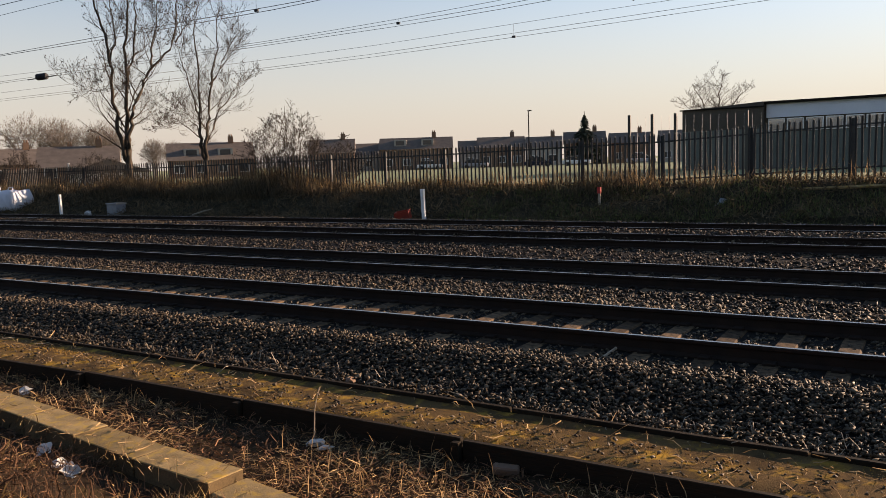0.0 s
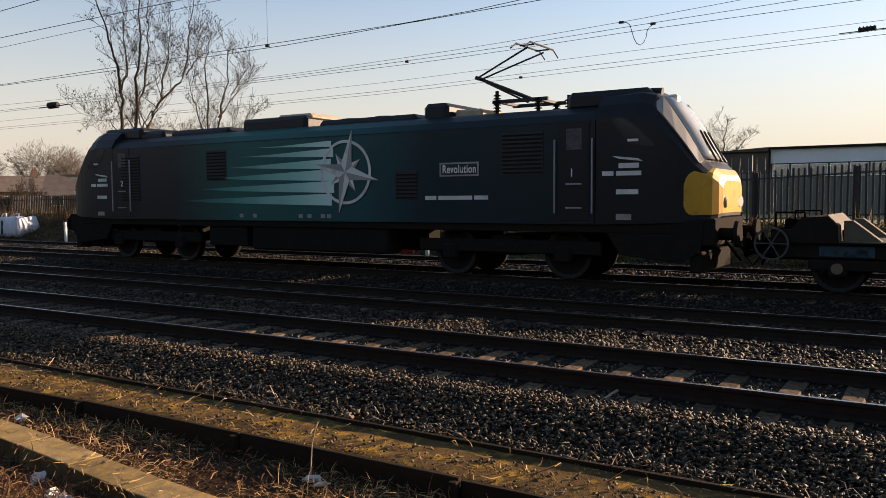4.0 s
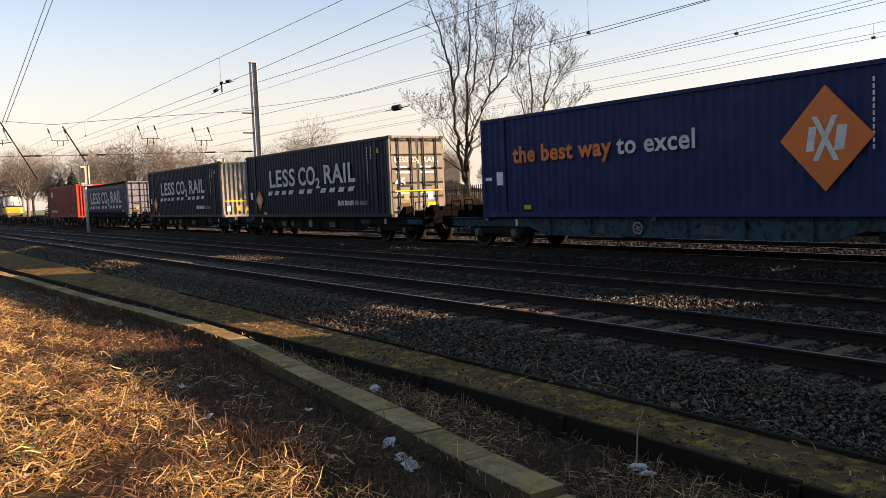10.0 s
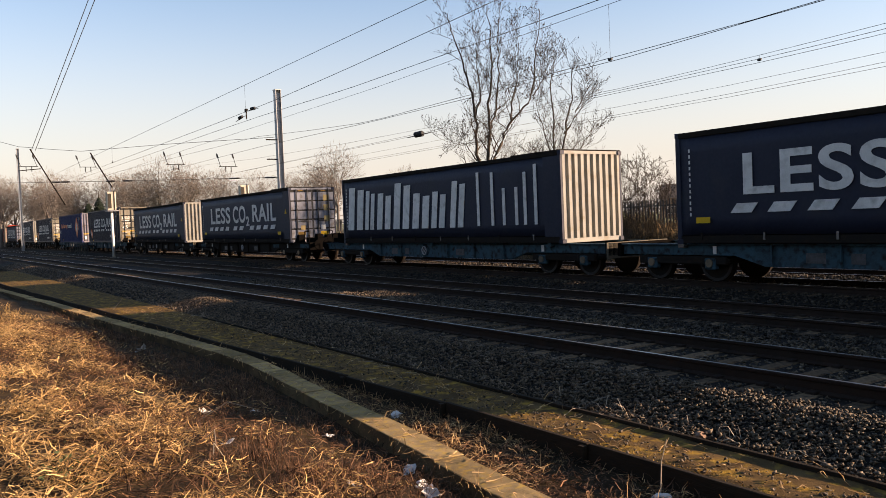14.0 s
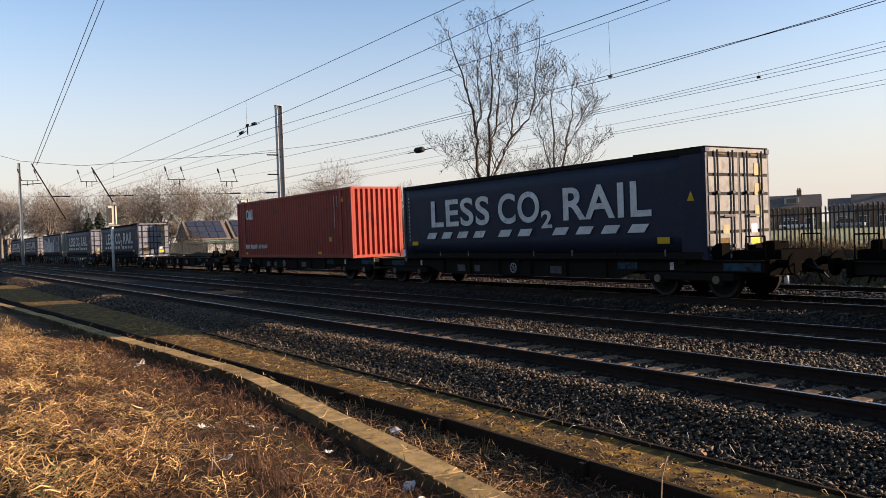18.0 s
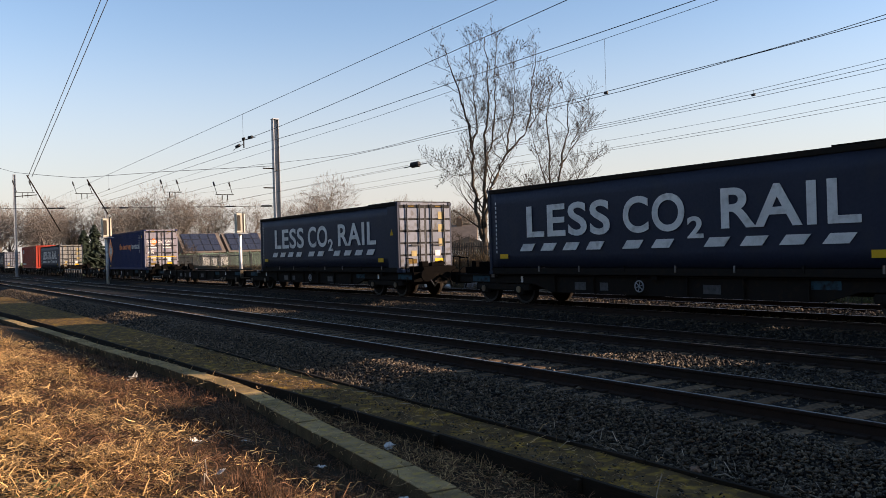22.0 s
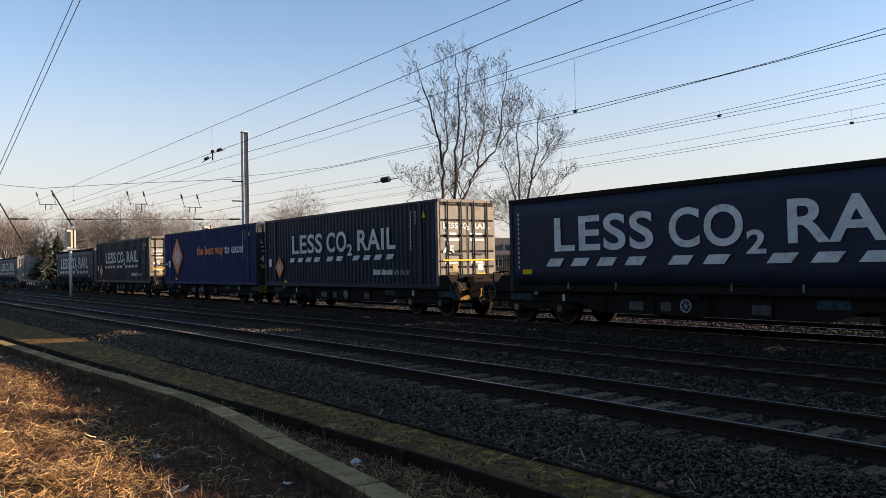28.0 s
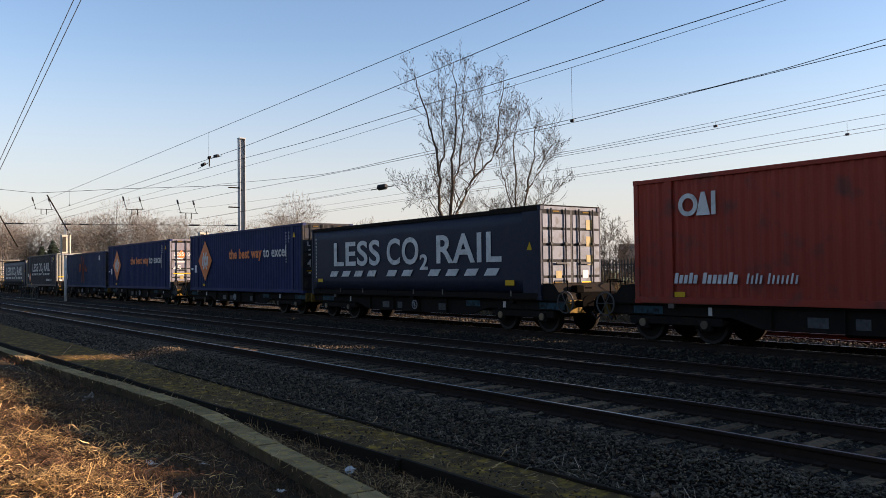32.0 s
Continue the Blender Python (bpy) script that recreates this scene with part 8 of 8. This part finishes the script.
    bmesh.ops.subdivide_edges(bm, edges=bm.edges[:], cuts=5, use_grid_fill=True)
    for v in bm.verts:
        b = 1 + 0.18 * (1 - (2 * v.co.z) ** 2) + 0.09 * noise.noise(v.co * 4)
        v.co = Vector((v.co.x * 1.55 * b, v.co.y * 1.0 * b, (v.co.z + 0.5) * 0.95 + 0.1 * noise.noise(v.co * 3 + Vector((5, 0, 0)))))
        v.co.z += 0.25 * max(0, v.co.x - 0.6) * max(0, v.co.z - 0.4)
    for f in bm.faces:
        f.smooth = True
    part("body", bm, M_bag, ob)
    for x in (-0.6, 0.5):
        v, f = tube([(x - 0.25, -0.4, 0.85), (x - 0.1, -0.35, 1.12), (x + 0.15, -0.3, 1.15), (x + 0.3, -0.4, 0.85)], 0.03, 5)
        link("lifting_loop", mesh_from("lifting_loop", v, f, M_bag), ob)
    part("strap", boxes((-0.45, -0.3, -0.62, -0.6, 0.1, 0.8)), M_black, ob)
    ob = thing("red_marker", "small red and white plastic marker in the bank weeds", "marker", at=pose(-9.2, 24.0, 0.35))
    part("stake", boxes((-0.035, 0.035, -0.03, 0.03, 0, 0.4)), M_palestalk, ob)
    part("cap", boxes((-0.05, 0.05, -0.05, 0.05, 0.38, 0.58), bevel=0.01), M_redbright, ob)
    crumpled("rubbish_bag", -5.4, 23.9, 0.42, 0.24, "torn grey rubbish bag on the bank", M_galv, "bag", 61, 0.6)
    crumpled("rubbish_bag", -0.9, 25.2, 0.95, 0.16, "torn grey rubbish bag on the bank", M_galv, "bag", 62, 0.6)
    v, f = tube([(-3.6, 24.6, 0.78), (-0.5, 24.8, 0.9), (2.0, 25.0, 0.95)], 0.05, 6)
    ob = thing("fallen_pole", "long grey pole lying on the bank below the fence", "pole")
    link("shaft", mesh_from("shaft", v, f, M_conc), ob)
    stick("fallen_branch", [(-25.6, 22.2, 0.05), (-25.1, 22.3, 0.2), (-24.6, 22.35, 0.3)], 0.04, "grey branch lying at the bank foot", M_palestalk)


M_bag = material("woven_bag", (0.66, 0.67, 0.70), (0.5, 0.51, 0.55), rough=0.7, scale=3, fine=60, bump=0.3)
M_redbright = material("bright_red_plastic", (0.55, 0.03, 0.02), rough=0.5, scale=3, fine=30, bump=0)
build_small()


# ---- houses, school, poles beyond the field ----
def house(x, y, w, d, eaves, ridge, rot, label, wall, windows=3, chimney=True, base=0.5):
    ob = thing("house", label, "house", "houses beyond the field", at=pose(x, y, base, 0, 0, rot))
    e, r = eaves - base, ridge - base
    part("wall", boxes((-w / 2, w / 2, -d / 2, d / 2, 0, e)), wall, ob)
    bm = bmesh.new()
    a = [bm.verts.new(p) for p in ((-w / 2 - 0.15, -d / 2 - 0.3, e - 0.08), (w / 2 + 0.15, -d / 2 - 0.3, e - 0.08), (w / 2 + 0.15, 0, r), (-w / 2 - 0.15, 0, r), (w / 2 + 0.15, d / 2 + 0.3, e - 0.08), (-w / 2 - 0.15, d / 2 + 0.3, e - 0.08))]
    for q in ((0, 1, 2, 3), (3, 2, 4, 5), (0, 3, 5), (1, 4, 2), (0, 5, 4, 1)):
        bm.faces.new([a[k] for k in q])
    bmesh.ops.recalc_face_normals(bm, faces=bm.faces)
    part("roof", bm, M_roof, ob)
    for s in (-1, 1):
        for k in range(windows):
            wx = -w / 2 + (k + 0.5) * w / windows
            for wz in ([0.9, 3.4] if e > 4.3 else [0.9]):
                win = part("window", boxes((wx - 0.65, wx + 0.65, s * d / 2 - 0.04, s * d / 2 + 0.04, wz, wz + 1.15)), M_white, ob)
                for j in (-1, 1):
                    part("pane", boxes((wx + j * 0.31 - 0.27, wx + j * 0.31 + 0.27, s * d / 2 - 0.055, s * d / 2 + 0.055, wz + 0.08, wz + 1.07)), M_glass, win)
    if chimney:
        ch = part("chimney", boxes((w / 4 - 0.35, w / 4 + 0.35, -0.3, 0.3, r - 0.5, r + 0.8)), M_brick, ob)
        for j in (-0.15, 0.15):
            bm = bmesh.new()
            cyl(bm, (w / 4 + j, 0, r + 0.8), (w / 4 + j, 0, r + 1.1), 0.1, n=8)
            part("pot", bm, M_brick, ch)
    return ob


def build_houses():
    b, c = "brick house with a brown tiled roof beyond the field", "pale rendered house with a grey tiled roof"
    rows = ((-101.8, 59.8, 6.5, 3.2, 5.2, 64, M_brick), (-86.8, 59.1, 8.6, 2.6, 5.0, 52, M_brick), (-88.7, 80.8, 11.5, 3.2, 5.6, 50, M_brick), (-85.8, 104.2, 7.2, 3.9, 6.1, 36, M_brick), (-84.3, 111.7, 4.4, 3.4, 5.4, 40, M_render),
            (-76.4, 114.9, 12.0, 4.2, 6.1, 32, M_brick), (-70.7, 122.8, 3.6, 3.6, 5.4, 30, M_render), (-66.2, 126.0, 8.0, 4.1, 5.9, 29, M_brick), (-59.2, 128.6, 6.0, 3.9, 5.7, 23, M_render), (-54.2, 134.5, 7.0, 4.4, 6.4, 24, M_brick), (-48.6, 141.9, 7.0, 4.3, 6.1, 16, M_brick),
            (-38, 140, 9, 4.3, 6.1, 14, M_render), (-24, 141, 10, 4.4, 6.2, 12, M_brick), (-8, 142, 11, 4.4, 6.2, 6, M_brick), (-110, 71, 8, 3.3, 5.3, 56, M_brick), (-116, 52, 9, 3.0, 4.9, 66, M_brick))
    for k, (x, y, w, e, r, rot, wall) in enumerate(rows):
        ob = house(x, y, w, 7.5, e, r, rot, b if wall is M_brick else c, wall, windows=max(1, int(w / 2.6)), chimney=w > 5, base=0.5)
        if w > 11:
            # a pale dormer on the roof slope
            for dx in (-2.6, 1.9):
                d = part("dormer", boxes((dx - 1.0, dx + 1.0, -2.9, -0.6, e - 0.2, e + 1.0)), M_render, ob, "pale dormer in the roof")
                part("dormer_window", boxes((dx - 0.7, dx + 0.7, -2.93, -2.88, e + 0.1, e + 0.85)), M_glass, d)
    house(-49, 35.5, 4.0, 5, 1.9, 2.75, 145, "small pale garden building with a white gable", M_white, windows=1, chimney=False)


def parked_car(x, y, z, rot, mat, label):
    ob = thing("parked_car", label, "car", "cars before the houses", at=pose(x, y, z, 0, 0, rot))
    body = part("body", boxes((-2.1, 2.1, -0.86, 0.86, 0.28, 0.85), bevel=0.12), mat, ob)
    bm = bmesh.new()
    prism(bm, [(-1.7, 0.84), (-1.25, 1.42), (0.55, 1.42), (1.2, 0.84)], -0.74, 0.74)
    part("cabin", bm, M_glass, body)
    part("roof", boxes((-1.2, 0.5, -0.7, 0.7, 1.42, 1.47), bevel=0.02), mat, body)
    for wx in (-1.3, 1.3):
        for s in (-1, 1):
            bm = bmesh.new()
            cyl(bm, (wx, s * 0.7, 0.31), (wx, s * 0.88, 0.31), 0.31, n=14)
            part("wheel", bm, M_black, ob)


def build_cars():
    white, silver, dark = "white parked car in front of the houses", "silver parked car in front of the houses", "dark parked car in front of the houses"
    for x, y, r, m, lb in ((-72, 112, 30, M_white, white), (-64, 113, 24, M_galv, silver), (-52, 111, 20, M_tarp, dark), (-46, 111, 22, M_white, white), (-37, 113, 15, M_galv, silver), (-28, 114, 12, M_tarp, dark)):
        parked_car(x, y, 0.7, r, m, lb)


def build_school():
    ob = thing("school_building", "low brick school building with white panels and a long window band", "building")
    Y = 55.0
    bm = bmesh.new()
    a = [bm.verts.new(p) for p in ((-15.2, Y, 0.4), (-10.1, Y, 0.4), (-10.1, Y, 5.05), (-15.2, Y, 4.75), (-15.2, Y + 14, 0.4), (-10.1, Y + 14, 0.4), (-10.1, Y + 14, 5.05), (-15.2, Y + 14, 4.75))]
    for q in ((0, 1, 2, 3), (5, 4, 7, 6), (4, 0, 3, 7), (1, 5, 6, 2), (3, 2, 6, 7)):
        bm.faces.new([a[k] for k in q])
    bmesh.ops.recalc_face_normals(bm, faces=bm.faces)
    part("gable_block", bm, M_darkbrick, ob)
    part("main_block", boxes((-10.08, 30, Y + 0.6, Y + 12, 0.4, 4.55)), M_darkbrick, ob)
    part("lower_wall", boxes((-10.08, 30, Y + 0.54, Y + 0.595, 0.4, 3.1)), M_schoolwall, ob, "grey rendered wall below the windows")
    part("lower_wall", boxes((-15.22, -10.1, Y - 0.06, Y - 0.005, 0.4, 3.35)), M_schoolwall, ob, "grey-green rendered lower wall")
    part("roof_edge", boxes((-10.3, 30.2, Y + 0.2, Y + 12.2, 4.9, 5.05)), M_under, ob)
    part("roof_edge", boxes((-15.35, -10.05, Y - 0.12, Y - 0.02, 4.70, 4.78)), M_under, ob)
    for k in range(5):
        x0 = -10.0 + k * 8.0
        part("fascia_panel", boxes((x0, x0 + 7.9, Y + 0.5, Y + 0.58, 4.02, 4.9)), M_panel, ob, "pale blue-white fascia panel")
        for j in range(7):
            xx = x0 + 0.1 + j * 1.12
            win = part("window", boxes((xx, xx + 1.0, Y + 0.52, Y + 0.6, 3.15, 3.95)), M_white, ob)
            part("pane", boxes((xx + 0.06, xx + 0.94, Y + 0.5, Y + 0.515, 3.2, 3.9)), M_skyglass, win, "window pane that mirrors the pale sky")
    # tall sports fence posts with thin mesh between them
    fn = thing("sports_fence", "tall green mesh sports fence with dark posts", "fence")
    for i in (0, 1, 2, 5):
        part("post", boxes((-11.1 + i * 0.86, -11.0 + i * 0.86, 32.2 + i * 0.25, 32.3 + i * 0.25, 0.7, 3.5)), M_palis, fn)
    for i in range(0, 18):
        x = -11.05 + i * 0.3
        bm = bmesh.new()
        cyl(bm, (x, 32.25 + 0.0875 * i, 0.9), (x, 32.25 + 0.0875 * i, 3.4), 0.006, n=3)
        part("mesh_wire", bm, M_galv, fn)
    # lamp pole and a conifer on the skyline
    lp = thing("lamp_pole", "thin dark lamp pole beyond the field", "pole", at=pose(-52.1, 108, 0.6))
    bm = bmesh.new()
    cyl(bm, (0, 0, 0), (0, 0, 8.2), 0.12, 0.07, n=6)
    part("shaft", bm, M_under, lp)
    part("lantern", boxes((-0.15, 0.5, -0.1, 0.1, 8.2, 8.35), bevel=0.02), M_under, lp)
    cn = thing("conifer", "dark evergreen conifer on the skyline", "tree", at=pose(-52.3, 129.9, 0.6))
    bm = bmesh.new()
    cyl(bm, (0, 0, 0), (0, 0, 9.0), 0.25, 0.05, n=6)
    part("trunk", bm, M_bark, cn)
    rnd = random.Random(4)
    v, f = [], []
    for k in range(1100):
        h = 1.0 + 7.4 * rnd.random() ** 1.3
        rr = (8.5 - h) * 0.46 * (0.45 + 0.7 * rnd.random()) * (1 + 0.3 * math.sin(h * 2.6))
        a = rnd.uniform(0, math.tau)
        p = Vector((rr * math.cos(a), rr * math.sin(a), h - 0.25 * rr))
        c = Vector((0.2 * rr * math.cos(a), 0.2 * rr * math.sin(a), h))
        s = Vector((-math.sin(a), math.cos(a), 0)) * 0.22
        n = len(v)
        v += [c, p - s, p + s, p + Vector((0.2 * math.cos(a), 0.2 * math.sin(a), -0.15))]
        f += [(n, n + 1, n + 3), (n, n + 3, n + 2)]
    link("needle_sprays", mesh_from("needle_sprays", v, f, M_conifer), cn, "dark green drooping sprays")
    for x, y, z in ((-105.0, 20.4, -2.2), (-104.0, 19.0, -2.9)):
        copy_thing(cn, pose(x, y, z, 0, 0, 40 * x))
    gf = thing("green_panel_fence", "long green mesh panel fence beyond the tracks", "fence")
    for k in range(16):
        y = 27.4 + k * 0.95
        part("panel", boxes((-97.0, -96.94, y + 0.03, y + 0.9, 0.3, 2.3)), M_greenfence, gf)
        part("post", boxes((-97.05, -96.9, y - 0.05, y + 0.02, 0.2, 2.45)), M_greenfence, gf)
    for y in (35.2, 41.4):
        ob = thing("solar_house", "low brick house with solar panels on its roof", "house", "houses beyond the field", at=pose(-109.3, y, 0.15))
        part("wall", boxes((-6.0, 0.0, -2.7, 2.7, 0, 2.4)), M_brick, ob)
        bm = bmesh.new()
        a = [bm.verts.new(p) for p in ((0.3, -2.9, 2.3), (0.3, 2.9, 2.3), (-3.0, 2.9, 5.0), (-3.0, -2.9, 5.0), (-6.3, 2.9, 2.3), (-6.3, -2.9, 2.3))]
        for q in ((0, 1, 2, 3), (3, 2, 4, 5), (0, 3, 5), (1, 4, 2), (0, 5, 4, 1)):
            bm.faces.new([a[k] for k in q])
        bmesh.ops.recalc_face_normals(bm, faces=bm.faces)
        part("roof", bm, M_roof, ob)
        for i in range(4):
            for j in range(3):
                t0, t1 = 0.08 + 0.3 * j, 0.36 + 0.3 * j
                bm = bmesh.new()
                lo, hi = (0.3 - 3.3 * t0 + 0.06, 2.3 + 2.7 * t0 + 0.05), (0.3 - 3.3 * t1 + 0.06, 2.3 + 2.7 * t1 + 0.05)
                y0, y1 = -2.4 + i * 1.22, -2.4 + i * 1.22 + 1.12
                bm.faces.new([bm.verts.new(p) for p in ((lo[0], y0, lo[1]), (lo[0], y1, lo[1]), (hi[0], y1, hi[1]), (hi[0], y0, hi[1]))])
                thicken(bm, (0.03, 0, 0.03))
                part("solar_panel", bm, M_solar, ob, "dark blue solar panel")


def build_sheds():
    for y, w, h in ((30.6, 0.85, 1.65), (31.6, 0.6, 1.45), (32.8, 0.9, 1.55)):
        ob = thing("garden_shed", "small white garden shed behind the panel fence", "shed", "white sheds beyond the tracks", at=pose(-95.4, y, 0.25))
        part("wall", boxes((-0.8, 0.8, -w / 2, w / 2, 0, h), bevel=0.01), M_white, ob)
        bm = bmesh.new()
        prism(bm, [(-0.9, h), (0.9, h), (0.9, h + 0.06), (0, h + 0.28), (-0.9, h + 0.06)], -w / 2 - 0.06, w / 2 + 0.06)
        part("roof", bm, M_pale, ob)
        part("door", boxes((0.8, 0.83, -0.22, 0.22, 0.05, h - 0.25), bevel=0.006), M_white, ob)


M_darkbrick = material("dark_brick", (0.08, 0.063, 0.047), (0.055, 0.045, 0.036), rough=0.9, scale=1, fine=12, bump=0.2)
M_panel = material("pale_panel", (0.55, 0.58, 0.63), (0.48, 0.51, 0.56), rough=0.5, scale=0.6, fine=12, bump=0.02)
M_skyglass = material("sky_mirroring_glass", (0.5, 0.52, 0.54), (0.42, 0.44, 0.46), rough=0.05, metal=0.7, scale=1, fine=10, bump=0, spec=0.8)
M_schoolwall = material("school_wall", (0.12, 0.13, 0.11), (0.085, 0.095, 0.08), rough=0.9, scale=0.6, fine=10, bump=0.2)
M_solar = material("solar_glass", (0.02, 0.025, 0.04), (0.03, 0.035, 0.05), rough=0.25, scale=1, fine=10, bump=0, spec=0.5)
M_greenfence = material("green_mesh_paint", (0.10, 0.16, 0.11), (0.07, 0.11, 0.08), rough=0.7, scale=1, fine=10, bump=0.1, per_object=0.2)
M_conifer = material("conifer_needles", (0.025, 0.04, 0.02), (0.018, 0.028, 0.015), rough=0.9, scale=2, fine=20, bump=0, per_island=0.3)
build_houses()
build_cars()
build_school()
build_sheds()


# ---- the train's way: speed rises gently from about 74 to 83 km/h ----
SPEED = [(0, 20.6), (4, 20.8), (8, 21.2), (13, 21.4), (18, 22.3), (23, 22.6), (28, 22.9), (32, 23.1)]


def gone(t):
    ts = np.arange(0, t + 1e-6, 0.02)
    v = np.interp(ts, [a for a, _ in SPEED], [b for _, b in SPEED])
    return float(np.sum((v[1:] + v[:-1]) / 2 * np.diff(ts))) if len(ts) > 1 else 0.0


def motions():
    times = [0, 1, 2, 3, 4, 6, 8, 10, 12, 14, 16, 18, 20, 22, 24, 26, 28, 30, 31, 32]
    way = [(t, gone(t)) for t in times]
    for ob, u, y, z in MOVING:
        walk(ob, [(t, pose(u - g, y, z)) for t, g in way])


motions()
